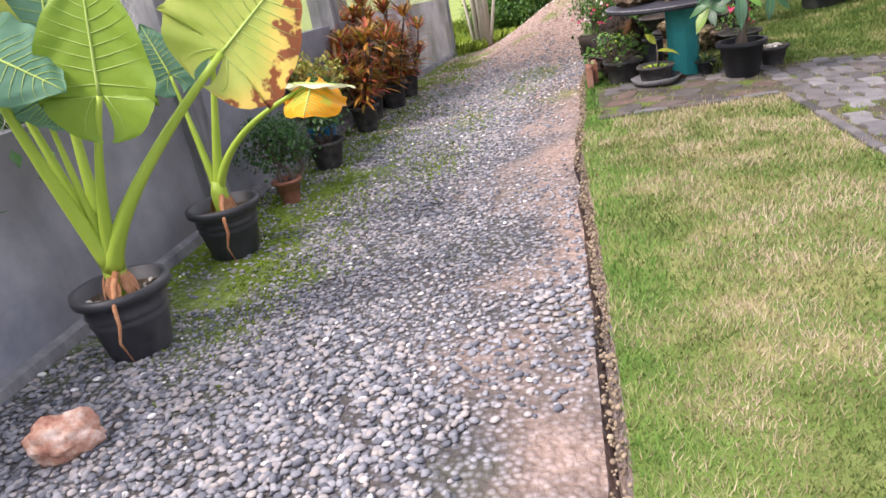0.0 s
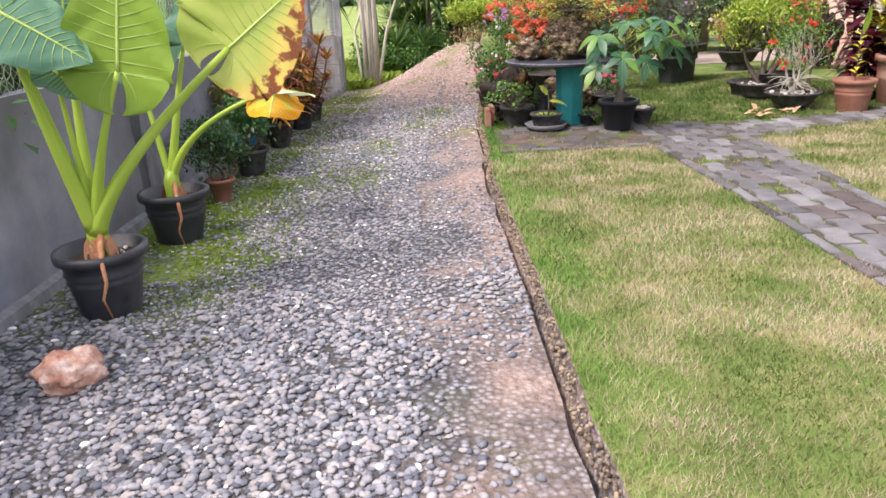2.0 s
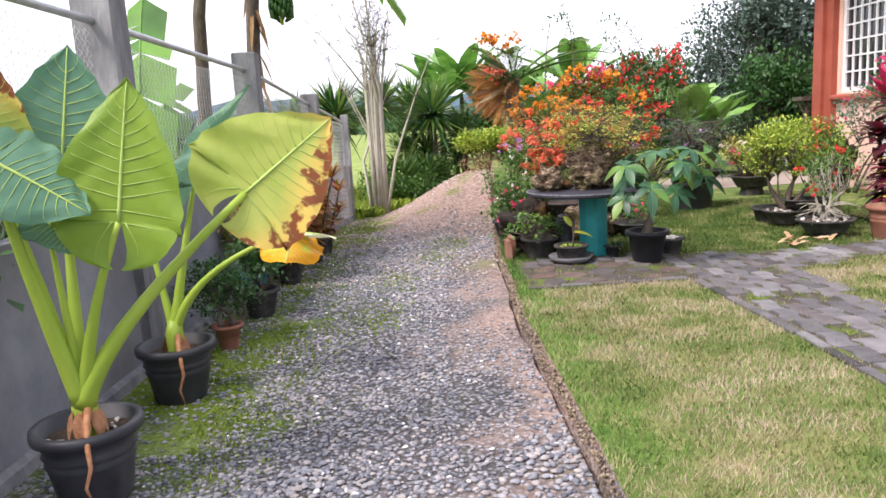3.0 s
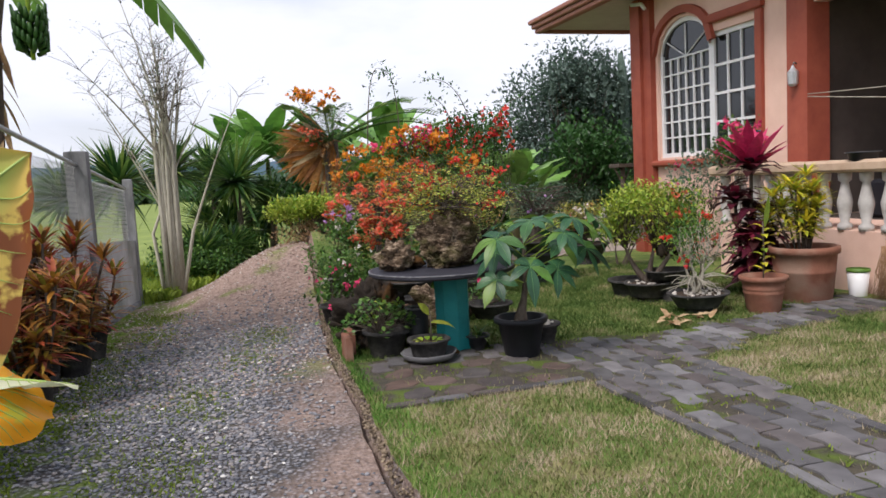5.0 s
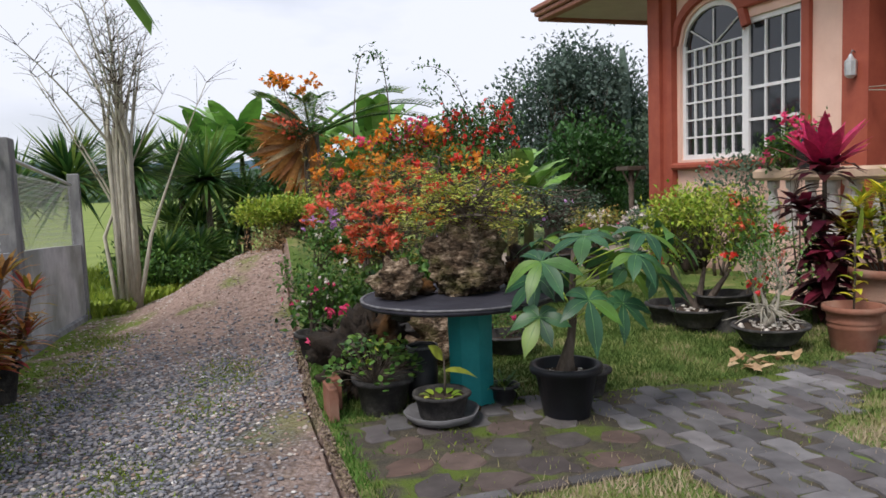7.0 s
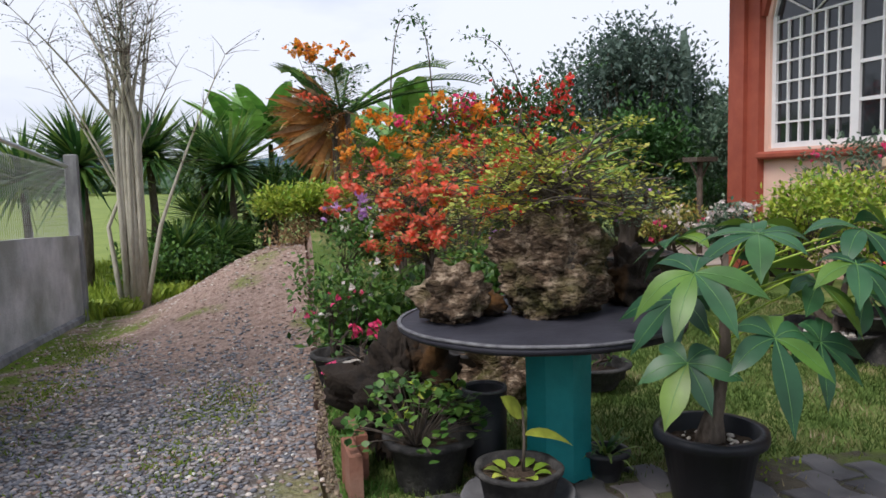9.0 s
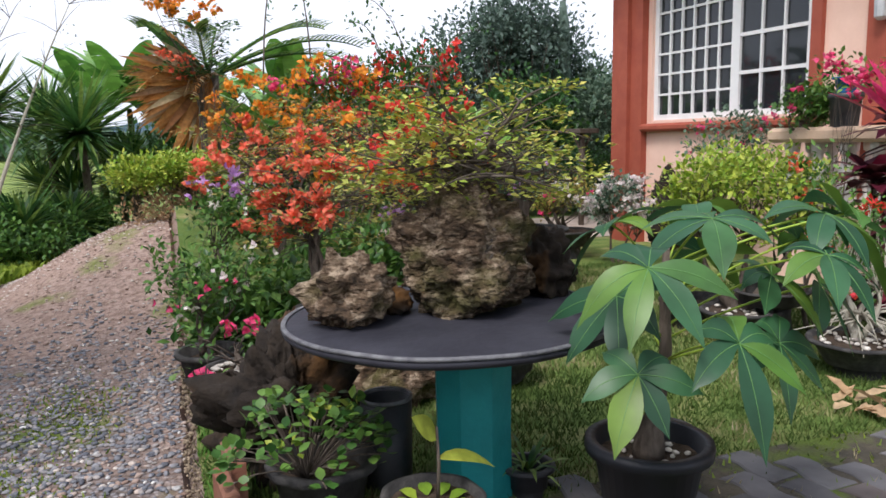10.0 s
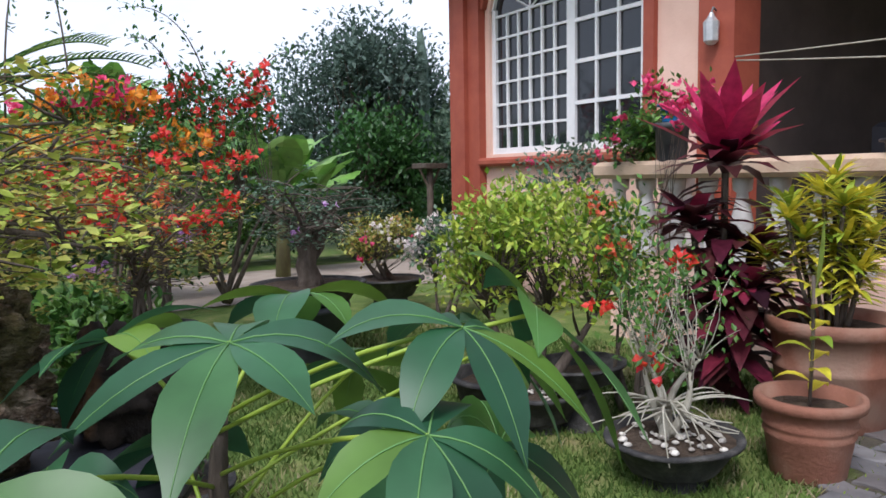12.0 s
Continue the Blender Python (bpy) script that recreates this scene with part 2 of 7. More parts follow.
class Shape:
    """Vertices and faces that grow by pieces."""

    def __init__(self):
        self.v, self.f = [], []

    def add(self, vs, fs):
        k = len(self.v)
        self.v.extend(tuple(p) for p in vs)
        self.f.extend(tuple(k + i for i in f) for f in fs)
        return self

    def box(self, a, b, bevel=0.0):
        (x0, y0, z0), (x1, y1, z1) = a, b
        e = min(bevel, (x1 - x0) / 2.01, (y1 - y0) / 2.01, (z1 - z0) / 2.01)
        if e <= 0:
            v = [(x, y, z) for z in (z0, z1) for x, y in ((x0, y0), (x1, y0), (x1, y1), (x0, y1))]
            return self.add(v, [(3, 2, 1, 0), (4, 5, 6, 7), (0, 1, 5, 4), (1, 2, 6, 5), (2, 3, 7, 6), (3, 0, 4, 7)])
        rings = []
        for z, i in ((z0, e), (z0 + e, 0), (z1 - e, 0), (z1, e)):
            rings.append([(x0 + i, y0 + i, z), (x1 - i, y0 + i, z), (x1 - i, y1 - i, z), (x0 + i, y1 - i, z)])
        v = [p for r in rings for p in r]
        f = [(3, 2, 1, 0), (12, 13, 14, 15)]
        for r in range(3):
            for c in range(4):
                d = (c + 1) % 4
                f.append((r * 4 + c, r * 4 + d, r * 4 + 4 + d, r * 4 + 4 + c))
        return self.add(v, f)

    def lathe(self, profile, sides=28, centre=(0, 0, 0), squash=1.0, wobble=0.0, seed=0, caps=True):
        """profile: (radius, height) from the bottom's centre outwards; ends may have radius 0."""
        cx, cy, cz = centre
        v, f = [], []
        for r, z in profile:
            for i in range(sides):
                a = math.tau * i / sides
                w = 1 + wobble * noise.noise(Vector((math.cos(a) * 2 + seed, math.sin(a) * 2, z * 6)))
                v.append((cx + r * w * math.cos(a), cy + r * w * squash * math.sin(a), cz + z))
        for k in range(len(profile) - 1):
            for i in range(sides):
                j = (i + 1) % sides
                f.append((k * sides + i, k * sides + j, k * sides + sides + j, k * sides + sides + i))
        if caps:
            f.append(tuple(range(sides - 1, -1, -1)))
            f.append(tuple((len(profile) - 1) * sides + i for i in range(sides)))
        return self.add(v, f)

    def tube(self, points, radii, sides=6):
        pts = [Vector(p) for p in points]
        v, f = [], []
        side = Vector((1, 0, 0))
        for i, p in enumerate(pts):
            way = (pts[min(i + 1, len(pts) - 1)] - pts[max(i - 1, 0)]).normalized()
            side = (side - way * side.dot(way))
            if side.length < 1e-3:
                side = way.orthogonal()
            side.normalize()
            up = way.cross(side)
            r = radii[i] if hasattr(radii, "__len__") else radii
            for k in range(sides):
                a = math.tau * k / sides
                v.append(p + side * (r * math.cos(a)) + up * (r * math.sin(a)))
        for i in range(len(pts) - 1):
            for k in range(sides):
                j = (k + 1) % sides
                f.append((i * sides + k, i * sides + j, (i + 1) * sides + j, (i + 1) * sides + k))
        f.append(tuple(range(sides - 1, -1, -1)))
        f.append(tuple((len(pts) - 1) * sides + k for k in range(sides)))
        return self.add(v, f)

    def blade(self, at, way, up, length, width, droop=0.3, fold=0.15, steps=3, shape=(0.0, 0.8, 1.0, 0.65, 0.0)):
        """A leaf: a folded strip with a mid rib that droops along its length."""
        at, way, up = Vector(at), Vector(way).normalized(), Vector(up)
        side = way.cross(up)
        if side.length < 1e-3:
            side = way.orthogonal()
        side.normalize()
        n = side.cross(way).normalized()
        v, f = [], []
        rows = steps + 1
        for i in range(rows):
            u = i / steps
            x = u * (len(shape) - 1)
            k = min(int(x), len(shape) - 2)
            w = width / 2 * (shape[k] + (shape[k + 1] - shape[k]) * (x - k))
            c = at + way * (length * (u - 0.18 * droop * u * u)) - Vector((0, 0, 1)) * (droop * length * u * u * 0.55)
            v += [c - side * w + n * (fold * w), c, c + side * w + n * (fold * w)]
        for i in range(steps):
            a = i * 3
            f += [(a, a + 1, a + 4, a + 3), (a + 1, a + 2, a + 5, a + 4)]
        return self.add(v, f)

    def leaflet(self, at, way, up, length, width):
        """A small leaf of two folded triangles and a tip."""
        way = Vector(way).normalized()
        side = way.cross(Vector(up))
        if side.length < 1e-3:
            side = way.orthogonal()
        side.normalize()
        n = side.cross(way)
        at = Vector(at)
        m = at + way * (length * 0.45)
        return self.add([at, m + side * (width / 2) + n * (width * 0.12), at + way * length, m - side * (width / 2) + n * (width * 0.12)],
                        [(0, 1, 2), (0, 2, 3)])


def rnd(a, b):
    return random.uniform(a, b)


def unit(spread_up=-1.0):
    while True:
        p = Vector((rnd(-1, 1), rnd(-1, 1), rnd(spread_up, 1)))
        if 0.05 < p.length < 1:
            return p.normalized()


def bezier(p0, p1, p2, n):
    p0, p1, p2 = Vector(p0), Vector(p1), Vector(p2)
    return [p0 * (1 - u) ** 2 + p1 * (2 * u * (1 - u)) + p2 * u * u for u in [i / n for i in range(n + 1)]]


def ramp(x, table):
    if x <= table[0][0]:
        return table[0][1]
    for (a, p), (b, q) in zip(table, table[1:]):
        if x <= b:
            return p + (q - p) * (x - a) / (b - a)
    return table[-1][1]


# ---- the ground ----
ROAD = [(-5, -0.06), (3, -0.07), (6, -0.095), (9, -0.16), (12, -0.30), (15.5, -0.50), (30, -0.55)]
LAWN = [(-5, 0.0), (4, 0.0), (6.3, -0.05), (9, -0.075), (12, -0.16), (20, -0.4), (30, -0.55)]
EDGE = [(-5, 0.36), (1.3, 0.405), (3.6, 0.43), (4.7, 0.425), (5.2, 0.455), (5.8, 0.505), (6.5, 0.53), (7.5, 0.58), (9.7, 0.8), (14.4, 1.2), (18, 1.55), (22, 1.8)]
DRIVE_L = [(13.2, -1.3), (16.7, -0.25), (19, 0.6), (21, 1.2), (24, 1.9)]


def edge_x(y):
    return ramp(y, EDGE) + 0.03 * noise.noise(Vector((0, y * 2.5, 3)))


def smooth(a, b, x):
    u = min(1.0, max(0.0, (x - a) / (b - a)))
    return u * u * (3 - 2 * u)


def mound(x, y):
    """The drive climbs an earth bank on its right before the hedge."""
    return 0.78 * smooth(9.3, 12.6, y) * (1 - smooth(13.6, 16.5, y)) * smooth(-1.1, 0.9, x) * (1 - smooth(1.2, 2.3, x))


def ground_z(x, y):
    e = ramp(y, EDGE)
    road, lawn = ramp(y, ROAD), ramp(y, LAWN)
    u = min(1.0, max(0.0, (x - e) / 0.03 + 0.5))
    z = road + (lawn - road) * u
    if x < e:
        z += 0.012 * noise.noise(Vector((x * 2, y * 2, 0)))
    if x < -2.2:
        z = ramp(y, ROAD) - 0.1 * min(1, (-2.2 - x))
    far = max(0.0, math.hypot(x, y) - 60) / 60
    return z - 0.5 * min(1, far) + mound(x, y)


def steps(a, b, n):
    return [a + (b - a) * i / n for i in range(n + 1)]


def ground_sheet():
    """One sheet to the horizon: fine round the walk, coarse far away. The lawn's cut edge is a real step."""
    ys = steps(-900, -60, 6)[:-1] + steps(-60, -4, 8)[:-1] + steps(-4, 25, 140)[:-1] + steps(25, 60, 12)[:-1] + steps(60, 1500, 8)
    s = Shape()
    cols = 0
    for y in ys:
        e = edge_x(y)
        xs = steps(-1500, -60, 6)[:-1] + steps(-60, -2.3, 10)[:-1] + steps(-2.3, e - 0.12, 12) + [e - 0.048, e - 0.02, e + 0.02] + steps(e + 0.12, 9, 20) + steps(12, 60, 8) + steps(200, 1500, 5)
        cols = len(xs)
        for x in xs:
            s.v.append((x, y, ground_z(x, y) if abs(x - e) > 0.04 else (ramp(y, ROAD) - 0.065 if x < e else ramp(y, LAWN)) + mound(x, y)))
    f_road, f_lawn = Shape(), Shape()
    for j in range(len(ys) - 1):
        for i in range(cols - 1):
            s.f.append((j * cols + i, j * cols + i + 1, (j + 1) * cols + i + 1, (j + 1) * cols + i))
    me = bpy.data.meshes.new("ground")
    me.from_pydata(s.v, [], s.f)
    for m in (M_ROAD, M_LAWN, M_FIELD):
        me.materials.append(m)
    for p in me.polygons:
        c = p.center
        e = edge_x(c.y)
        if c.x < -2.05 or c.y > 24 or c.x > 60 or c.y < -30 or (c.y > 13.2 and c.x < ramp(c.y, DRIVE_L)):
            p.material_index = 2
        elif c.x < e + 0.03:
            p.material_index = 0
        else:
            p.material_index = 1
    return tagged(new("ground", me), "pebble drive, mown lawn and flat green field", "ground", kind="structure")


# gravel drive: earth with grey fines, bare brown further on, moss along the wall
M_ROAD, rn, rl, rb = principled("drive_earth", 0.95, 0.2)


def road_material():
    geo = rn.new("ShaderNodeNewGeometry")
    sep = rn.new("ShaderNodeSeparateXYZ")
    rl.new(geo.outputs["Position"], sep.inputs[0])

    def noise_at(scale, detail=6.0):
        t = rn.new("ShaderNodeTexNoise")
        t.inputs["Scale"].default_value, t.inputs["Detail"].default_value = scale, detail
        rl.new(geo.outputs["Position"], t.inputs["Vector"])
        return t.outputs["Fac"]

    def rng(sock, a, b, c=0.0, d=1.0):
        t = rn.new("ShaderNodeMapRange")
        for k, v in (("From Min", a), ("From Max", b), ("To Min", c), ("To Max", d)):
            t.inputs[k].default_value = v
        rl.new(sock, t.inputs["Value"])
        return t.outputs[0]

    def math_(op, p, q):
        t = rn.new("ShaderNodeMath")
        t.operation = op
        for i, v in enumerate((p, q)):
            if isinstance(v, (int, float)):
                t.inputs[i].default_value = v
            else:
                rl.new(v, t.inputs[i])
        return t.outputs[0]

    def mix(fac, p, q):
        t = rn.new("ShaderNodeMixRGB")
        rl.new(fac, t.inputs["Fac"])
        for k, v in (("Color1", p), ("Color2", q)):
            if isinstance(v, tuple):
                t.inputs[k].default_value = (*v, 1)
            else:
                rl.new(v, t.inputs[k])
        return t.outputs[0]

    vor = rn.new("ShaderNodeTexVoronoi")
    vor.inputs["Scale"].default_value = 38
    rl.new(geo.outputs["Position"], vor.inputs["Vector"])
    grit = mix(rng(vor.outputs["Color"], 0.2, 0.8), (0.12, 0.12, 0.135), (0.33, 0.33, 0.355))
    grit = mix(rng(vor.outputs["Distance"], 0.25, 0.6), grit, (0.07, 0.065, 0.062))
    brown = mix(rng(noise_at(22), 0.35, 0.65), (0.24, 0.165, 0.13), (0.42, 0.31, 0.26))
    # bare earth along the lawn edge and beyond nine metres
    far = rng(math_("ADD", sep.outputs["Y"], rng(noise_at(1.2), 0.3, 0.7, -1.2, 1.2)), 7.6, 10.0)
    right = rng(math_("ADD", sep.outputs["X"], rng(noise_at(1.6), 0.3, 0.7, -0.7, 0.5)), -0.3, 0.5)
    col = mix(math_("MAXIMUM", far, math_("MULTIPLY", right, 0.75)), grit, brown)
    side = rng(math_("ADD", sep.outputs["X"], rng(noise_at(2.5), 0.3, 0.7, -0.45, 0.45)), -1.0, -1.45)
    band = math_("MULTIPLY", rng(sep.outputs["Y"], 2.2, 3.4), side)
    patch = math_("MULTIPLY", rng(noise_at(1.1, 8), 0.56, 0.66), rng(sep.outputs["Y"], 6.0, 9.0, 0.15, 0.9))
    green = mix(rng(noise_at(30), 0.3, 0.7), (0.07, 0.12, 0.015), (0.19, 0.26, 0.03))
    col = mix(math_("MAXIMUM", math_("MULTIPLY", band, 1.0), patch), col, green)
    rl.new(col, rb.inputs["Base Color"])
    bp = rn.new("ShaderNodeBump")
    bp.inputs["Strength"].default_value, bp.inputs["Distance"].default_value = 0.7, 0.02
    rl.new(math_("ADD", noise_at(60), math_("MULTIPLY", vor.outputs["Distance"], -1.0)), bp.inputs["Height"])
    rl.new(bp.outputs[0], rb.inputs["Normal"])


road_material()
ground_sheet()


# ---- boundary wall: low cement wall, posts, mesh and pipe ----
WALL_X = [(-3, -2.12), (2.4, -2.06), (5, -1.94), (7.6, -1.78), (10.6, -1.62), (13.6, -1.47)]


def wall_x(y):
    return ramp(y, WALL_X)


POSTS = [-4.4, -1.4, 1.6, 4.4, 7.4, 10.5, 13.6]


def boundary_wall():
    for ys, m, label in ((steps(-6, 8.4, 32), M_CEMENT, "low grey cement-plastered garden wall with damp stains"), (steps(8.4, 13.6, 12), M_CEMENT_PALE, "paler washed stretch of the low garden wall")):
        s = Shape()
        for y in ys:
            x, g = wall_x(y), ramp(y, ROAD)
            top = 0.93 + (g + 0.06)
            s.v += [(x, y, g - 0.3), (x, y, top), (x - 0.12, y, top), (x - 0.12, y, g - 0.3)]
        for j in range(len(ys) - 1):
            for k in range(3):
                s.f.append((j * 4 + k, j * 4 + k + 1, j * 4 + 5 + k, j * 4 + 4 + k))
        n = (len(ys) - 1) * 4
        s.f += [(3, 2, 1, 0), (n, n + 1, n + 2, n + 3)]
        part("boundary_wall", s, m, None, label, smooth=False, kind="structure")
    ys = steps(-6, 13.6, 44)
    s = Shape()
    for y in ys:
        x, g = wall_x(y), ramp(y, ROAD)
        s.v += [(x + 0.003, y, g - 0.3), (x + 0.05, y, g - 0.01), (x + 0.04, y, g + 0.05), (x + 0.003, y, g + 0.07)]
    for j in range(len(ys) - 1):
        for k in range(3):
            s.f.append((j * 4 + k, j * 4 + 4 + k, j * 4 + 5 + k, j * 4 + k + 1))
    part("wall_footing", s, M_POST, None, "rough pale cement footing along the wall", smooth=False, kind="structure")
    for i, y in enumerate(POSTS):
        x, g = wall_x(y), ramp(y, ROAD)
        w = 0.6 if y > 13 else 1.0
        p = part("fence_post", Shape().box((x - 0.17 * w, y - 0.13 * w, g - 0.2), (x + 0.05 * w, y + 0.13 * w, g + ramp(y, [(4.4, 2.26), (7.4, 2.22), (10.5, 2.03), (13.6, 1.92)])), 0.012), M_POST, None, "", smooth=False)
        tagged(p, "square weathered concrete fence post", "fence post", "fence posts")
    for a, b in zip(POSTS, POSTS[1:]):
        xa, xb, ga, gb_ = wall_x(a) - 0.06, wall_x(b) - 0.06, ramp(a, ROAD), ramp(b, ROAD)
        ha, hb = [ramp(q, [(4.4, 2.09), (7.4, 2.05), (10.5, 1.88), (13.6, 1.78)]) for q in (a, b)]
        t = thing("mesh_fence_panel", "galvanised chain-link mesh under a steel pipe rail", "fence", (0, 0, 0), "fence panels")
        part("pipe_rail", Shape().tube([(xa, a + 0.13, ga + ha), (xb, b - 0.13, gb_ + hb)], 0.022, 10), M_PIPE, t, "dull galvanised pipe rail")
        w = Shape()
        pitch, z0, z1 = 0.058, 0.94, min(ha, hb) - 0.01
        n = int((b - a - 0.26) / pitch)
        rows = int((z1 - z0) / pitch)
        for i in range(n):
            pts = []
            for k in range(rows * 2 + 1):
                u = (0.13 + pitch * (i + 0.5 + (0.5 if k % 2 else -0.0))) / (b - a)
                pts.append((xa + (xb - xa) * u + (0.004 if k % 2 else -0.004), a + (b - a) * u, (ga + (gb_ - ga) * u) + z0 + k * pitch / 2))
            pts2 = [(p[0], p[1] - (pitch if k % 2 else 0), p[2]) for k, p in enumerate(pts)]
            w.tube(pts, 0.0019, 3)
            w.tube(pts2, 0.0019, 3)
        part("chain_link_mesh", w, M_WIRE, t, "diamond-woven galvanised wire mesh")


boundary_wall()


# ---- the house ----
HX = 6.95


def brick_of(name, a, b, material, parent, label="", bevel=0.0):
    return part(name, Shape().box(a, b, bevel), material, parent, label, smooth=False)


def house():
    h = thing("house", "salmon-plastered bungalow with brick-red trim", "house", (0, 0, 0))
    # front wall with an opening for the window: y 9.96..12.2, z 1.45..4.0
    z0, zt = -0.3, 4.118
    y0, y1, wz = 9.98, 12.3, 1.42
    w = Shape()
    w.box((HX, 9.1, z0), (HX + 0.2, y0, zt)).box((HX, y1, z0), (HX + 0.2, 13.0, zt))
    w.box((HX, y0, z0), (HX + 0.2, y1, wz))
    # head: flat over the small light, arched over the big one
    ym, spring, rise = 10.98, 3.08, 0.52
    w.box((HX, y0, 3.22), (HX + 0.2, ym, zt))
    n = 14
    arc = [(ym + (y1 - ym) * i / n, spring + rise * math.sqrt(max(0, 1 - (2 * i / n - 1) ** 2))) for i in range(n + 1)]
    for (ya, za), (yb, zb) in zip(arc, arc[1:]):
        w.add([(HX + dx, y, z) for dx in (0, 0.2) for y, z in ((ya, za), (yb, zb), (yb, zt), (ya, zt))],
              [(0, 3, 2, 1), (4, 5, 6, 7), (0, 1, 5, 4)])
    w.box((HX + 0.2, 12.8, z0), (HX + 7, 13.0, zt))
    part("wall", w, M_PINKWALL, h, "salmon plastered wall", smooth=False)
    brick_of("pilaster", (HX - 0.10, 12.38, z0), (HX + 0.16, 12.98, 4.11), M_REDTRIM, h, "brick-red painted corner pilaster", 0.03)
    brick_of("pilaster", (HX - 0.16, 12.60, z0), (HX - 0.102, 12.80, 4.11), M_REDTRIM, h, "brick-red painted corner pilaster", 0.02)
    # window
    win = new("window")
    win.parent = h
    tagged(win, "white-framed arched window with many small panes")
    fx = HX + 0.04
    fr = Shape()
    fr.box((fx, y0, wz), (fx + 0.06, y1, wz + 0.07)).box((fx, y0, wz + 0.07), (fx + 0.06, y0 + 0.07, 3.22)).box((fx, y1 - 0.07, wz + 0.07), (fx + 0.06, y1, spring))
    fr.box((fx, ym - 0.06, wz + 0.07), (fx + 0.06, ym + 0.06, 3.3)).box((fx, y0, 3.15), (fx + 0.06, ym - 0.06, 3.22))
    for (ya, za), (yb, zb) in zip(arc, arc[1:]):
        fr.add([(fx + dx, y, z - dz) for dx in (0, 0.06) for y, z, dz in ((ya, za, 0), (yb, zb, 0), (yb, zb, 0.07), (ya, za, 0.07))],
               [(0, 1, 2, 3), (7, 6, 5, 4), (3, 2, 6, 7)])
    part("window_frame", fr, M_WHITE, win, "white painted frame", smooth=False)
    def bar(a, b):
        part("glazing_bar", Shape().box(a, b), M_WHITE, win, smooth=False)

    cols, rows, gz0, gz1 = 6, 6, wz + 0.07, 3.0
    for i in range(1, cols):
        y = ym + 0.06 + (y1 - 0.07 - ym - 0.06) * i / cols
        bar((fx + 0.005, y - 0.013, gz0), (fx + 0.035, y + 0.013, gz1))
    for k in range(1, rows + 1):
        z = gz0 + (gz1 - gz0) * k / rows
        bar((fx + 0.008, ym + 0.06, z - 0.013), (fx + 0.032, y1 - 0.07, z + 0.013))
    yc = (ym + y1) / 2
    for a in (35, 90, 145):
        p, q = math.cos(radians(a)), math.sin(radians(a))
        part("glazing_bar", Shape().tube([(fx + 0.02, yc, gz1), (fx + 0.02, yc + p * 0.6, gz1 + q * 0.5)], 0.013, 4), M_WHITE, win, smooth=False)
    for i in range(1, 3):
        y = y0 + 0.07 + (ym - 0.06 - y0 - 0.07) * i / 3
        bar((fx + 0.005, y - 0.013, gz0), (fx + 0.035, y + 0.013, 3.15))
    for k in range(1, 4):
        z = gz0 + (3.15 - gz0) * k / 4
        bar((fx + 0.008, y0 + 0.07, z - 0.02), (fx + 0.032, ym - 0.06, z + 0.02))
    brick_of("pane", (fx + 0.036, y0, wz), (fx + 0.042, ym, 3.22), M_GLASS, win, "dark reflecting glass")
    g = Shape()
    g.v = [(fx + 0.038, y, z) for y, z in arc] + [(fx + 0.038, y1, wz), (fx + 0.038, ym, wz)]
    g.f = [tuple(range(len(g.v)))]
    part("pane", g, M_GLASS, win, "dark reflecting glass", smooth=False)
    # trim hoods and sill
    for k in range(n):
        t = Shape()
        (ya, za), (yb, zb) = arc[k], arc[k + 1]
        ca, cb = Vector((0, ya - yc, (za - spring) * 1.2)), Vector((0, yb - yc, (zb - spring) * 1.2))
        ua, ub = ca.normalized(), cb.normalized()
        pts = []
        for dx in (-0.07, 0.0):
            for (y, z), u in (((ya, za), ua), ((yb, zb), ub)):
                pts += [(HX + dx, y + u.y * 0.05, z + u.z * 0.03 + 0.02), (HX + dx, y + u.y * 0.16, z + u.z * 0.13 + 0.04)]
        t.add(pts, [(0, 1, 3, 2), (0, 2, 6, 4), (1, 5, 7, 3), (4, 6, 7, 5)])
        part("arched_hood", t, M_REDTRIM, win, "dusty red moulded arch over the window", smooth=False)
    brick_of("flat_hood", (HX - 0.08, 9.8, 3.34), (HX - 0.002, 11.0, 3.47), M_REDTRIM, win, "dusty red moulded hood", 0.02)
    brick_of("side_trim", (HX - 0.06, 9.82, 1.42), (HX - 0.002, 9.94, 3.34), M_REDTRIM, win, "dusty red side trim", 0.02)
    brick_of("window_sill", (HX - 0.12, 9.8, 1.28), (HX - 0.002, 12.4, 1.38), M_REDTRIM, win, "dusty red sill moulding", 0.03)
    # roof, eaves and gutter
    r = Shape()
    r.add([(HX - 0.8, 15.3, 4.33), (HX - 0.8, 2.0, 4.33), (HX + 3.5, 2.0, 6.4), (HX + 3.5, 12.0, 6.4), (HX + 9, 15.3, 4.33), (HX + 9, 2.0, 4.33)],
          [(0, 1, 2, 3), (0, 3, 4), (3, 2, 5, 4), (1, 5, 2)])
    part("roof", r, M_ROOF, h, "brown-red metal roof", smooth=False)
    brick_of("soffit", (HX - 0.76, 2.0, 4.12), (HX + 9, 15.2, 4.17), M_SOFFIT, h, "pale eave soffit")
    for k, (o, z) in enumerate(((0.0, 4.05), (0.05, 4.14), (0.1, 4.23))):
        g = Shape().box((HX - 0.83 - o, 2.0 - o, z), (HX - 0.68, 15.3 + o, z + 0.09), 0.02).box((HX - 0.68, 15.2, z), (HX + 9, 15.3 + o, z + 0.09), 0.02)
        part("gutter_moulding", g, M_ROOF, h, "red-brown moulded fascia", smooth=False)
    # porch
    px, py = 5.82, 9.26
    brick_of("porch_floor", (px - 0.05, 2.0, z0), (HX - 0.002, py, 0.55), M_PINKWALL, h, "salmon plinth of the porch")
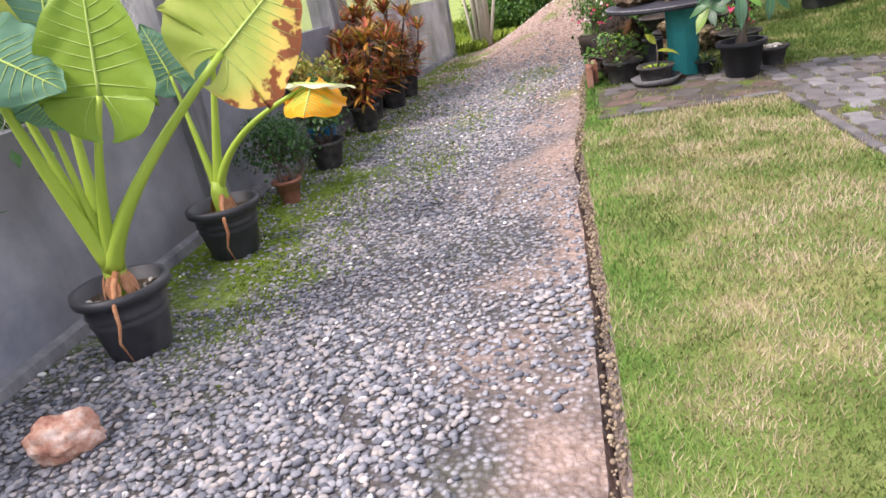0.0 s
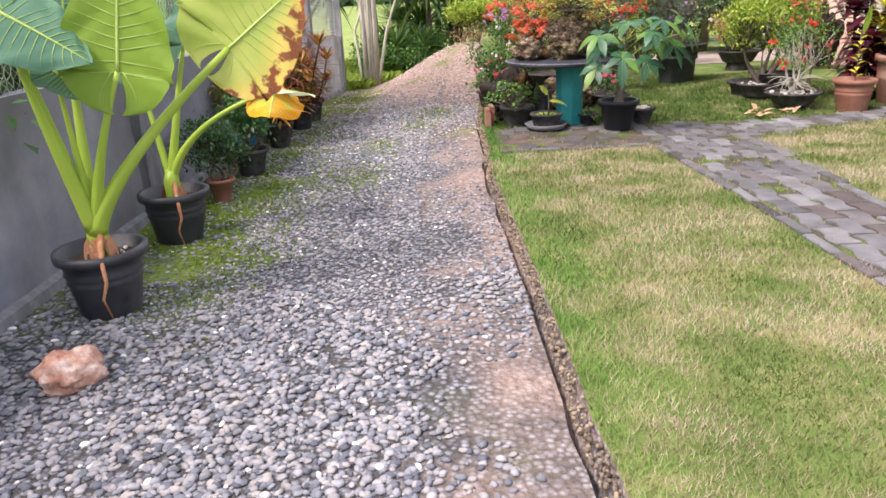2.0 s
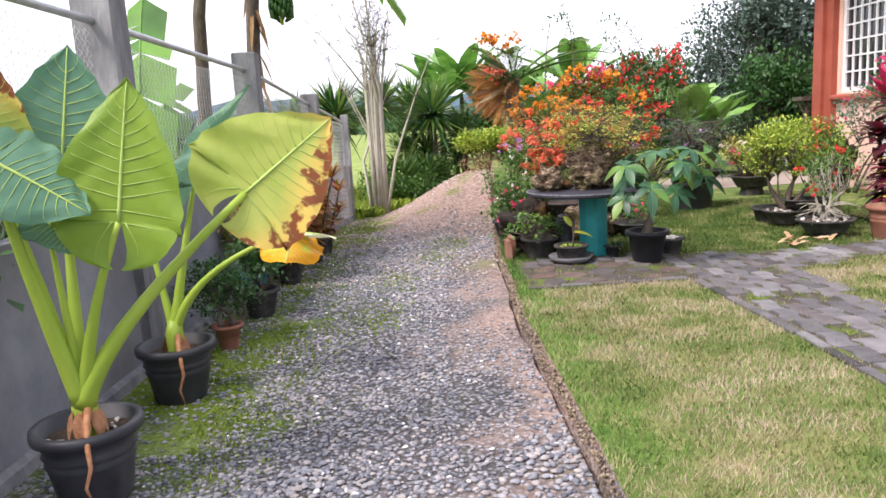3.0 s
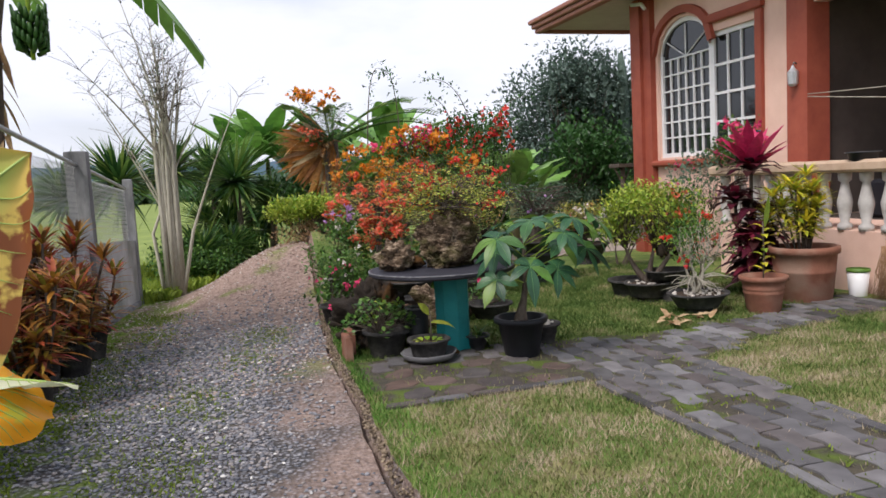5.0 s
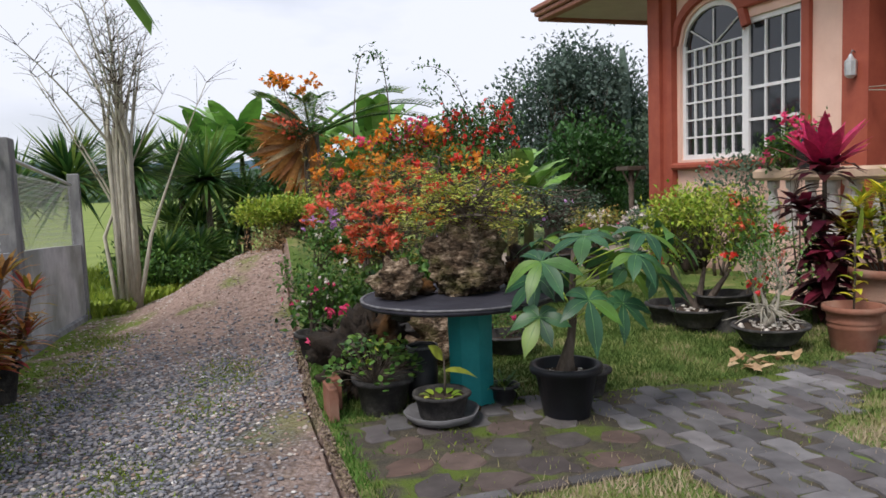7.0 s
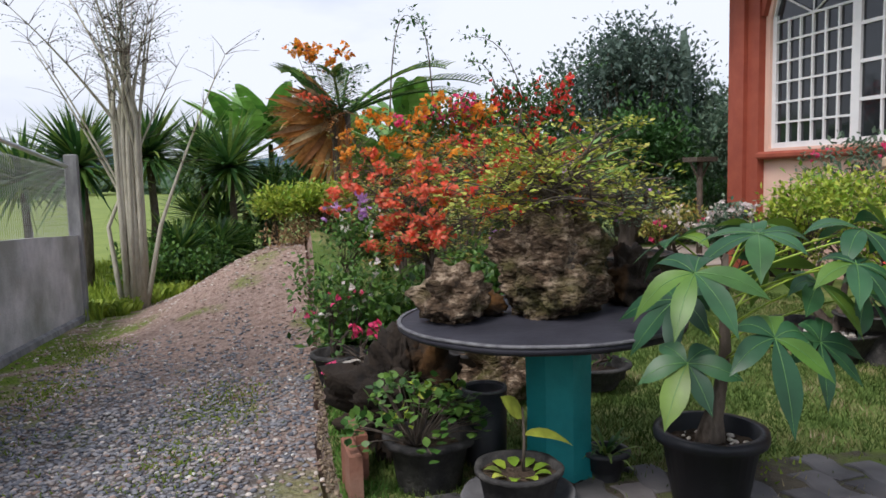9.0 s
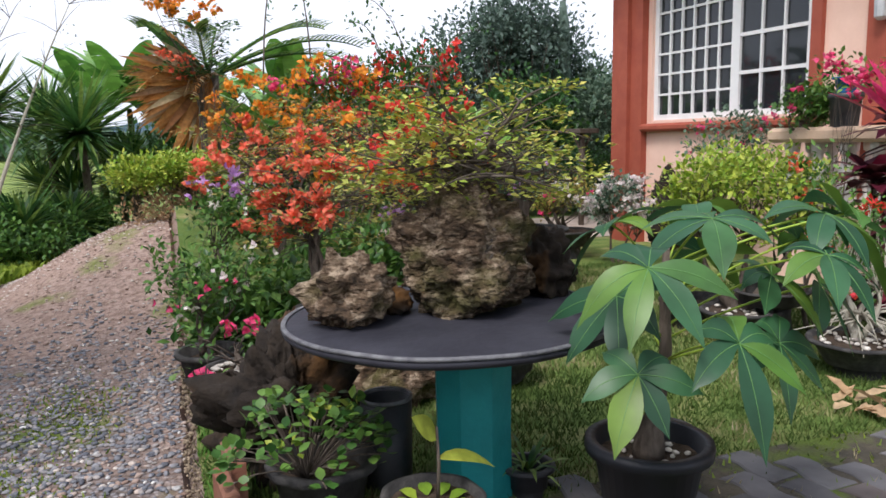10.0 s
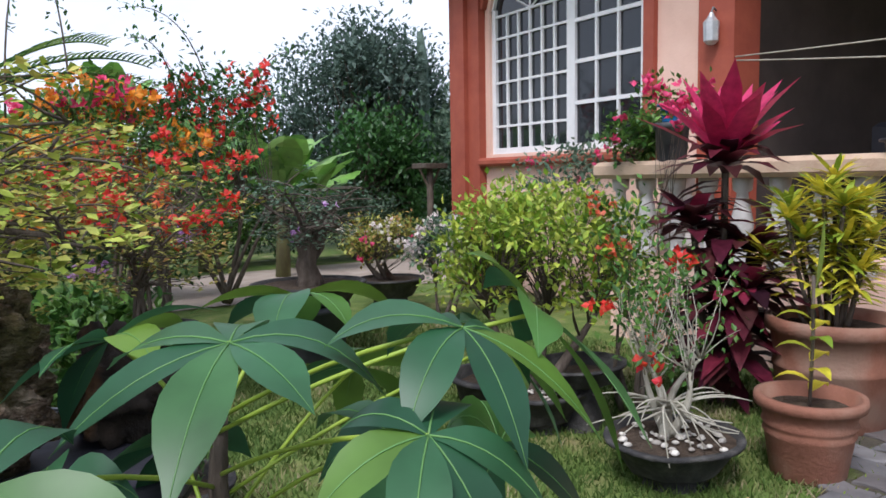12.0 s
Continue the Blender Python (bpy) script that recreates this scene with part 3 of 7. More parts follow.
    brick_of("rail_top", (px - 0.14, 2.0, 1.13), (px + 0.16, py + 0.1, 1.255), M_LEDGE, h, "cream cement balustrade rail", 0.03)
    brick_of("rail_top", (px + 0.162, py - 0.2, 1.13), (HX - 0.002, py + 0.1, 1.255), M_LEDGE, h, "cream cement balustrade rail", 0.03)
    prof = [(0.07, 0), (0.07, 0.05), (0.04, 0.08), (0.065, 0.2), (0.075, 0.28), (0.045, 0.42), (0.035, 0.48), (0.06, 0.50), (0.065, 0.56), (0.065, 0.578)]
    base = part("baluster", Shape().lathe(prof, 14, (px, py - 0.05, 0.55)), M_BALUSTER, h, "turned pale cement baluster")
    for i in range(1, 14):
        o = copy_thing(base, pose(0, -0.26 * i, 0))
        o.parent = h
    for i in range(1, 5):
        o = copy_thing(base, pose(0.26 * i, 0, 0))
        o.parent = h
    brick_of("porch_column", (HX - 0.09, 8.98, 0.552), (HX + 0.26, 9.32, 4.115), M_REDTRIM, h, "dark red porch column", 0.02)
    # inner faces: the recess's shade is in their colour
    brick_of("porch_floor", (HX, 2.0, z0), (HX + 3.2, 9.096, 0.54), M_PORCH_SHADE, h, "porch floor coloured dark for the shade inside")
    brick_of("porch_wall", (HX + 0.262, 9.1, 0.56), (HX + 3.2, 9.3, 4.115), M_PORCH_SHADE, h, "side wall of the porch in shade-darkened brown")
    brick_of("porch_wall", (HX + 3.0, 2.0, 0.56), (HX + 3.2, 9.096, 4.115), M_PORCH_SHADE, h, "wall inside the porch in shade-darkened brown")
    brick_of("porch_beam", (HX + 0.0, 2.0, 3.2), (HX + 0.2, 8.96, 4.115), M_PINKWALL, h, "salmon beam over the porch")
    return h


house()


# ---- pots ----
def pot(name, label, category, at, r, hgt, material, group="", rim=0.02, taper=0.72, soil=0.06, squash=1.0, wobble=0.0, turn=0.0, rings=0, feet=False):
    t = thing(name, label, category, at, group, turn)
    pr = [(r * taper * 0.96, 0.0), (r * taper, 0.012)]
    for i in range(rings):
        u = 0.55 + 0.12 * i
        rr = r * (taper + (1 - taper) * u)
        pr += [(rr - 0.002, hgt * u - 0.012), (rr + 0.006, hgt * u), (rr - 0.001, hgt * u + 0.012)]
    pr += [(r * 0.965, hgt * 0.86), (r + rim, hgt * 0.875), (r + rim * 1.15, hgt * 0.94), (r + rim, hgt), (r * 0.95, hgt), (r * 0.92, hgt - soil - 0.02)]
    part("body", Shape().lathe(pr, 32, squash=squash, wobble=wobble, seed=r * 30), material, t)
    s = Shape()
    k, n = 5, 24
    s.v.append((0, 0, hgt - soil + 0.01))
    for j in range(1, k + 1):
        for i in range(n):
            a = math.tau * i / n
            q = r * 0.93 * j / k
            s.v.append((q * math.cos(a), q * squash * math.sin(a), hgt - soil + 0.012 * noise.noise(Vector((q * 20, a * 3, r)))))
    for i in range(n):
        s.f.append((0, 1 + i, 1 + (i + 1) % n))
    for j in range(k - 1):
        for i in range(n):
            a, b = 1 + j * n + i, 1 + j * n + (i + 1) % n
            s.f.append((a, a + n, b + n, b))
    part("soil", s, M_SOIL, t, "dark potting soil")
    return t


# ---- plant materials ----
M_LEAF_DARK = varied("dark_leaf", [(0.022, 0.068, 0.018), (0.045, 0.128, 0.030), (0.075, 0.180, 0.045)], rough=0.4)
M_LEAF_MID = varied("mid_green_leaf", [(0.028, 0.09, 0.018), (0.07, 0.175, 0.03), (0.15, 0.28, 0.05), (0.05, 0.12, 0.03)], rough=0.45)
M_LEAF_LIME = varied("yellow_green_leaf", [(0.120, 0.240, 0.024), (0.264, 0.408, 0.036), (0.504, 0.552, 0.084), (0.192, 0.264, 0.048)], rough=0.5)
M_LEAF_OLIVE = varied("olive_leaf", [(0.117, 0.143, 0.026), (0.234, 0.260, 0.046), (0.442, 0.429, 0.104), (0.364, 0.182, 0.065)], rough=0.6)
M_LEAF_STRAW = varied("straw_green_leaf", [(0.20, 0.30, 0.03), (0.38, 0.46, 0.06), (0.54, 0.58, 0.12), (0.46, 0.36, 0.09), (0.28, 0.40, 0.05)], rough=0.6)
M_LEAF_GREY = varied("grey_green_leaf", [(0.058, 0.111, 0.072), (0.104, 0.169, 0.111), (0.169, 0.234, 0.156)], rough=0.7)
M_PACHIRA = varied("glossy_palmate_leaf", [(0.015, 0.062, 0.030), (0.028, 0.10, 0.042), (0.04, 0.125, 0.05), (0.075, 0.18, 0.03), (0.14, 0.24, 0.03)], rough=0.42, spec=0.45, fine=9)
M_BANANA = varied("banana_leaf", [(0.07, 0.19, 0.035), (0.17, 0.36, 0.06), (0.26, 0.44, 0.13)], rough=0.45, fine=4)
M_YUCCA = varied("spiky_leaf", [(0.022, 0.072, 0.026), (0.075, 0.18, 0.042), (0.26, 0.36, 0.08)], rough=0.45)
M_DEADPALM = varied("dead_palm_leaf", [(0.36, 0.14, 0.03), (0.50, 0.24, 0.07), (0.20, 0.08, 0.03), (0.52, 0.42, 0.25)], rough=0.8)
M_TI_PINK = varied("magenta_leaf", [(0.50, 0.02, 0.10), (0.62, 0.05, 0.16), (0.30, 0.01, 0.05)], rough=0.4)
M_TI_DARK = varied("maroon_leaf", [(0.020, 0.008, 0.015), (0.11, 0.012, 0.03), (0.06, 0.02, 0.02), (0.22, 0.02, 0.05)], rough=0.4)
M_CROTON = varied("yellow_croton_leaf", [(0.14, 0.26, 0.03), (0.60, 0.55, 0.04), (0.75, 0.62, 0.06), (0.22, 0.36, 0.04)], rough=0.4)
M_CROTON_RED = varied("red_croton_leaf", [(0.09, 0.11, 0.02), (0.52, 0.10, 0.04), (0.20, 0.22, 0.03), (0.62, 0.28, 0.04), (0.12, 0.07, 0.03), (0.45, 0.07, 0.07), (0.55, 0.42, 0.06)], rough=0.45)
M_CORAL = varied("coral_bract", [(0.75, 0.10, 0.05), (0.85, 0.17, 0.08), (0.80, 0.22, 0.15)], rough=0.6, through_light=0.35)
M_ORANGE = varied("orange_bract", [(0.80, 0.26, 0.02), (0.85, 0.36, 0.03), (0.75, 0.18, 0.03)], rough=0.6, through_light=0.35)
M_REDF = varied("red_bract", [(0.70, 0.035, 0.025), (0.80, 0.08, 0.04), (0.65, 0.03, 0.06)], rough=0.6, through_light=0.35)
M_PINKF = varied("pink_bract", [(0.75, 0.04, 0.16), (0.80, 0.10, 0.25)], rough=0.6, through_light=0.35)
M_WHITEF = varied("white_bract", [(0.72, 0.70, 0.60), (0.80, 0.66, 0.70)], rough=0.6, through_light=0.35)
M_LILACF = varied("lilac_bract", [(0.50, 0.22, 0.60), (0.62, 0.40, 0.66)], rough=0.6, through_light=0.35)
M_DRYLEAF = varied("dry_leaf", [(0.40, 0.24, 0.12), (0.55, 0.40, 0.24), (0.28, 0.14, 0.07)], rough=0.9)
M_WHITESTONE = varied("white_stone", [(0.45, 0.42, 0.37), (0.62, 0.58, 0.52), (0.25, 0.22, 0.19)], rough=0.8, through_light=0)
M_BROOM = varied("broom_straw", [(0.30, 0.17, 0.09), (0.42, 0.26, 0.15)], rough=0.9, through_light=0)


def foliage(tips, per_tip, spread, size, width=0.5, up=0.3, flat=0.8):
    s = Shape()
    for t in tips:
        for _ in range(per_tip):
            o = Vector((random.gauss(0, spread), random.gauss(0, spread), random.gauss(0, spread * flat)))
            w = unit() + Vector((0, 0, up)) + o.normalized() * 0.7
            z = size * rnd(0.65, 1.3)
            s.leaflet(Vector(t) + o, w, Vector((rnd(-.5, .5), rnd(-.5, .5), 1)), z, z * width)
    return s


def blossoms(spots, per, spread, size):
    s = Shape()
    for t in spots:
        for _ in range(per):
            c = Vector(t) + Vector((random.gauss(0, spread), random.gauss(0, spread), random.gauss(0, spread * 0.8)))
            a = unit()
            for k in range(3):
                d = (Matrix.Rotation(math.tau * k / 3, 3, a) @ a.orthogonal().normalized() + a * 0.7).normalized()
                s.leaflet(c, d, a, size * rnd(0.8, 1.2), size * 0.85)
    return s


def bush(name, label, category, at, base_h, centre, radii, tips=60, per_tip=30, spread=0.05, leaf=0.03, material=None, bark=None,
         trunk=0.02, flowers=(), group="", parent=None, stems=1, flat=0.8, leaf_width=0.55, gnarl=0.12):
    """A shrub: a trunk, limbs to many tips inside a lumpy crown, leaves round the tips, flowers on chosen sides."""
    t = parent or thing(name, label, category, at, group)
    c, r = Vector(centre), Vector(radii)
    ends = []
    lumps = [(unit(-0.4), rnd(0.75, 1.15)) for _ in range(7)]
    for _ in range(tips):
        u, k = lumps[random.randrange(len(lumps))]
        d = (u + unit() * 0.75)
        d = d.normalized() * (rnd(0.35, 1.0) ** 0.5) * k
        ends.append(c + Vector((d.x * r.x, d.y * r.y, d.z * r.z)))
    b = Shape()
    root = Vector((0, 0, base_h))
    forks = []
    for i in range(stems):
        r0 = root + Vector((rnd(-1, 1), rnd(-1, 1), 0)) * (0.04 * (stems > 1) + 0.01)
        f = root.lerp(c, 0.6) + Vector((rnd(-1, 1) * r.x, rnd(-1, 1) * r.y, 0)) * (0.6 if stems > 1 else 0.1)
        mid = r0.lerp(f, 0.5) + Vector((rnd(-1, 1), rnd(-1, 1), 0)) * gnarl
        pts = bezier(r0, mid, f, 7)
        part("trunk", Shape().tube(pts, [trunk * (1.15 - 0.85 * k / 7) for k in range(8)], 8), bark or M_BARK, t)
        forks += pts[3:]
    tw = min(trunk * 0.22, 0.006 + 0.02 * (trunk > 0.1))
    for e in (ends[::2] if tips > 150 else ends):
        f = min(forks, key=lambda q: (q - e).length + rnd(0, 0.15))
        m = f.lerp(e, 0.5) + Vector((rnd(-1, 1), rnd(-1, 1), rnd(-0.3, 1))) * (gnarl * 0.8)
        b.tube(bezier(f, m, e, 4), [tw * 1.0, tw * 0.8, tw * 0.6, tw * 0.45, tw * 0.3], 4)
    part("branch", b, bark or M_BARK, t, kind="stuff")
    part("foliage", foliage(ends, int(per_tip * 1.5), spread * 1.15, leaf * 1.25, leaf_width, flat=flat), material or M_LEAF_MID, t, smooth=False)
    for m, count, per, size, want in flowers:
        spots = [e for e in ends if want is None or want(e - c)]
        random.shuffle(spots)
        spots = (spots * 3)[:count]
        out = [e + (e - c).normalized() * spread for e in spots]
        part("blossom", blossoms(out, per + 1, spread * 0.7, size * 1.45), m, t, smooth=False)
    return t


def pebbles_in(t, r, z, n, squash=1.0, size=0.02):
    s = Shape()
    for _ in range(n):
        a, q = rnd(0, math.tau), r * math.sqrt(rnd(0, 1))
        stone(s, (q * math.cos(a), q * squash * math.sin(a), z + rnd(0, 0.012)), size * rnd(0.6, 1.4))
    part("pebble_dressing", s, M_WHITESTONE, t, "pale loose pebbles", kind="stuff")


def stone(s, at, r, flat=0.55):
    x, y, z = at
    a = rnd(0, math.tau)
    ca, sa = math.cos(a), math.sin(a)
    n = 6
    e = rnd(0.5, 0.92)
    v = []
    for k, (rr, h) in enumerate(((0.75, -0.35), (1.0, 0.1), (0.6, 0.8))):
        for i in range(n):
            b = math.tau * (i + 0.5 * (k % 2)) / n
            p, q = rr * math.cos(b) * rnd(0.85, 1.1), rr * e * math.sin(b) * rnd(0.85, 1.1)
            v.append((x + r * (p * ca - q * sa), y + r * (p * sa + q * ca), z + r * flat * h))
    v.append((x, y, z + r * flat))
    f = [(k * n + i, k * n + (i + 1) % n, (k + 1) * n + (i + 1) % n, (k + 1) * n + i) for k in range(2) for i in range(n)]
    f += [(2 * n + i, 2 * n + (i + 1) % n, 3 * n) for i in range(n)]
    s.add(v, f)


def boulder(name, label, at, radii, material, seed, category="rock", craggy=0.35, parent=None, rings=26, sides=36, flat_bottom=True, turn=0.0, fine=0.12):
    s = Shape()
    for k in range(rings + 1):
        th = math.pi * k / rings
        for i in range(sides):
            ph = math.tau * i / sides
            d = Vector((math.sin(th) * math.cos(ph), math.sin(th) * math.sin(ph), math.cos(th)))
            w = 1 + fine * 0.5 * noise.noise(d * 13 + Vector((seed, seed, 0))) + craggy * noise.noise(d * 1.7 + Vector((seed, 0, 0))) + craggy * 0.7 * noise.noise(d * 3.8 + Vector((0, seed, 0))) - fine * abs(noise.noise(d * 9 + Vector((0, 0, seed)))) * 2.2 + fine * 0.6 * noise.noise(d * 19)
            z = d.z * w * radii[2]
            if flat_bottom:
                z = max(z, -radii[2] * 0.8)
            s.v.append((d.x * w * radii[0], d.y * w * radii[1], z + radii[2] * 0.8))
    for k in range(rings):
        for i in range(sides):
            j = (i + 1) % sides
            s.f.append((k * sides + i, (k + 1) * sides + i, (k + 1) * sides + j, k * sides + j))
    if parent:
        return part(name, s, material, parent, label)
    o = part(name, s, material)
    o.matrix_world = pose(at[0], at[1], at[2] + (lawn_drop(at[0], at[1]) if at[2] < 0.5 else 0.0), 0, 0, turn)
    return tagged(o, label, category)


# ---- the table and its rocks ----
TX, TY, TZ = 1.38, 6.90, 0.61


def garden_table():
    t = thing("garden_table", "round dark-topped garden table on a turquoise pillar", "table", (TX, TY, TZ - 0.70 + 0.0557))
    part("tabletop", Shape().lathe([(0.0, 0.645), (0.42, 0.648), (0.55, 0.658), (0.568, 0.668), (0.572, 0.678), (0.566, 0.69), (0.55, 0.694), (0.30, 0.696), (0.0, 0.696)], 72, wobble=0.03, squash=0.94), M_TABLE, t, "worn dark round slab")
    part("rim", Shape().lathe([(0.560, 0.6855), (0.5735, 0.688), (0.5725, 0.697), (0.561, 0.6985), (0.557, 0.6965)], 72, wobble=0.03, caps=False, squash=0.94), M_TABLE_RIM, t, "scuffed grey edge")
    part("pillar", Shape().lathe([(0.145, -0.05), (0.14, 0.02), (0.135, 0.3), (0.14, 0.62), (0.155, 0.652)], 8, (0.06, -0.02, 0)), M_TURQ, t, "flaking turquoise paint", smooth=False)
    part("pillar_foot", Shape().lathe([(0.17, -0.05), (0.165, 0.04), (0.125, 0.07)], 10, (0.06, -0.02, 0), wobble=0.2), M_DARKROCK, t, "rough stone foot")


garden_table()
boulder("display_rock", "craggy brown moss-stained rock on the table", (1.45, 6.95, TZ - 0.004), (0.25, 0.21, 0.235), M_ROCK, 3.1, craggy=0.3, fine=0.09, rings=64, sides=96)
boulder("display_rock", "small knotted brown rock near the table edge", (1.02, 6.93, TZ - 0.004), (0.125, 0.11, 0.12), M_ROCK, 7.7, craggy=0.5, fine=0.06, rings=44, sides=60)
boulder("display_rock", "dark hollowed rock at the back of the table", (1.83, 7.0, TZ - 0.004), (0.105, 0.09, 0.13), M_DARKROCK, 12.2, craggy=0.5, fine=0.07, rings=40, sides=50)
boulder("display_rock", "low dark rock between the larger ones", (1.19, 7.02, TZ - 0.004), (0.08, 0.07, 0.05), M_DARKROCK, 5.2, craggy=0.5)

rock_tree = thing("bougainvillea_bonsai", "twiggy yellow-green bougainvillea with gnarled limbs rooted on the big rock", "bonsai", (1.45, 6.95, TZ + 0.36))


def gnarled_crown(t, limbs, radii, centre, pad_r, pads, leaf, material, bark, trunk_r, flowers=(), per=26):
    """Crooked limbs that fork to flat pads of small leaves, with air between the pads."""
    c, r = Vector(centre), Vector(radii)
    twigs, ends = Shape(), []
    for k in range(limbs):
        a = math.tau * k / limbs + rnd(-0.35, 0.35)
        lift = rnd(-0.55, 1.0)
        end = c + Vector((math.cos(a) * r.x, math.sin(a) * r.y, lift * r.z)) * rnd(0.55, 0.9)
        pts = [Vector((rnd(-0.02, 0.02), rnd(-0.02, 0.02), -0.03))]
        n = 8
        for q in range(1, n + 1):
            u = q / n
            p = (pts[0].lerp(Vector((c.x * 0.5, c.y * 0.5, c.z * 0.7)), u / 0.45) if u < 0.45 else Vector((c.x * 0.5, c.y * 0.5, c.z * 0.7)).lerp(end, (u - 0.45) / 0.55))
            pts.append(p + Vector((rnd(-1, 1), rnd(-1, 1), rnd(-0.6, 0.6))) * 0.035)
        part("limb", Shape().tube(pts, [trunk_r * (1 - 0.85 * (q / n) ** 0.8) for q in range(n + 1)], 7), bark, t, "crooked grey limb" if k == 0 else "")
        for q in pts[3:]:
            for _ in range(max(2, pads // (limbs * 6))):
                d = Vector((rnd(-1, 1) * r.x, rnd(-1, 1) * r.y, rnd(-0.45, 0.8) * r.z)) * 0.62
                e = q + d
                o = e - c
                k2 = math.sqrt((o.x / r.x) ** 2 + (o.y / r.y) ** 2 + (o.z / r.z) ** 2)
                if k2 > 1.08:
                    e = c + o / k2 * rnd(0.9, 1.08)
                m = q.lerp(e, 0.5) + Vector((rnd(-1, 1), rnd(-1, 1), rnd(-0.2, 1))) * 0.05
                twigs.tube(bezier(q, m, e, 4), [trunk_r * 0.22, trunk_r * 0.18, trunk_r * 0.14, trunk_r * 0.1, trunk_r * 0.06], 4)
                ends.append(e)
    part("branch", twigs, bark, t, kind="stuff")
    s = Shape()
    for e in ends:
        rr = pad_r * rnd(0.6, 1.3)
        for _ in range(int(per * rnd(0.5, 1.3))):
            a, q = rnd(0, math.tau), rr * math.sqrt(rnd(0, 1))
            p = e + Vector((math.cos(a) * q, math.sin(a) * q, random.gauss(0, pad_r * 0.22)))
            w = Vector((math.cos(a), math.sin(a), rnd(-0.3, 0.7)))
            z = leaf * rnd(0.6, 1.35)
            s.leaflet(p, w, (rnd(-.6, .6), rnd(-.6, .6), 1), z, z * 0.62)
    part("foliage", s, material, t, smooth=False)
    for m, count, n2, size, want in flowers:
        spots = [e for e in ends if want is None or want(e - c)]
        random.shuffle(spots)
        part("blossom", blossoms(spots[:count], n2, pad_r * 0.45, size), m, t, smooth=False)
    return ends


gnarled_crown(rock_tree, 11, (0.43, 0.40, 0.26), (0.03, 0.0, 0.25), 0.055, 230, 0.027, M_LEAF_STRAW, M_BARK, 0.020,
              ((M_REDF, 7, 7, 0.024, lambda d: d.x < 0.12 and d.z > -0.1), (M_ORANGE, 4, 4, 0.022, lambda d: d.x < 0.1), (M_LILACF, 2, 3, 0.022, lambda d: d.x > 0)), per=21)
for k in range(5):
    pts = []
    for q in range(14):
        u = q / 13
        pts.append((-0.06 + 0.15 * u + 0.015 * math.sin(k * 3 + q), -0.16 + 0.03 * abs(u - 0.4) - 0.012 * math.sin(q * 1.3 + k), -0.09 + 0.03 * math.sin(q * 0.9 + k * 2.1) + 0.012 * k))
    part("root", Shape().tube(pts, [0.0075 - 0.0003 * q for q in range(14)], 6), M_BARK, rock_tree, "grey-brown snaking root over the rock")



# ---- alocasia ----
M_ALO_LIME, M_ALO_BLUE = None, None
HEART = [(-0.34, 0.20), (-0.30, 0.52), (-0.18, 0.82), (0.0, 0.98), (0.18, 1.0), (0.4, 0.90), (0.6, 0.70), (0.78, 0.44), (0.92, 0.18), (1.0, 0.0)]


def leaf_surface(name, young, old, spots=None):
    m = blotch(name, [young, old], 3.0, rough=0.42, bump=0.15, bump_scale=18, second=spots, second_scale=9.0, second_range=(0.54, 0.6), object_space=True)
    n, l = m.node_tree.nodes, m.node_tree.links
    b = n["Principled BSDF"]
    src = b.inputs["Base Color"].links[0].from_socket
    tr, mx = n.new("ShaderNodeBsdfTranslucent"), n.new("ShaderNodeMixShader")
    mx.inputs["Fac"].default_value = 0.3
    l.new(src, tr.inputs["Color"])
    l.new(b.outputs[0], mx.inputs[1])
    l.new(tr.outputs[0], mx.inputs[2])
    l.new(mx.outputs[0], n["Material Output"].inputs["Surface"])
    return m


M_ALO_LIME = leaf_surface("fresh_alocasia_leaf", (0.16, 0.28, 0.03), (0.25, 0.38, 0.045))
M_ALO_BLUE = leaf_surface("blue_green_alocasia_leaf", (0.06, 0.17, 0.10), (0.15, 0.30, 0.19))
M_ALO_SICK = leaf_surface("yellowing_alocasia_leaf", (0.30, 0.42, 0.06), (0.52, 0.55, 0.14))


def add_scorch(m):
    n, l = m.node_tree.nodes, m.node_tree.links
    b = n["Principled BSDF"]
    src = b.inputs["Base Color"].links[0].from_socket
    at = n.new("ShaderNodeAttribute")
    at.attribute_name = "scorch"
    tc = n.new("ShaderNodeTexCoord")

    def step(scale, gain, lo, hi, colour, col):
        no, ma, mr, mx = n.new("ShaderNodeTexNoise"), n.new("ShaderNodeMath"), n.new("ShaderNodeMapRange"), n.new("ShaderNodeMixRGB")
        no.inputs["Scale"].default_value, no.inputs["Detail"].default_value = scale, 8.0
        l.new(tc.outputs["Object"], no.inputs["Vector"])
        ma.operation, ma.inputs[1].default_value = "MULTIPLY_ADD", gain
        l.new(no.outputs["Fac"], ma.inputs[0])
        l.new(at.outputs["Fac"], ma.inputs[2])
        mr.inputs["From Min"].default_value, mr.inputs["From Max"].default_value = lo, hi
        l.new(ma.outputs[0], mr.inputs["Value"])
        l.new(mr.outputs[0], mx.inputs["Fac"])
        l.new(col, mx.inputs["Color1"])
        mx.inputs["Color2"].default_value = (*colour, 1)
        return mx.outputs["Color"]

    col = step(5.0, 0.5, 0.72, 1.05, (0.72, 0.52, 0.12), src)
    col = step(17.0, 1.9, 1.72, 1.86, (0.24, 0.075, 0.025), col)
    for node in list(n):
        for sock in node.inputs:
            for ln in list(sock.links):
                if ln.from_socket == src and node.type in ("BSDF_PRINCIPLED", "BSDF_TRANSLUCENT"):
                    l.new(col, sock)
    l.new(col, b.inputs["Base Color"])


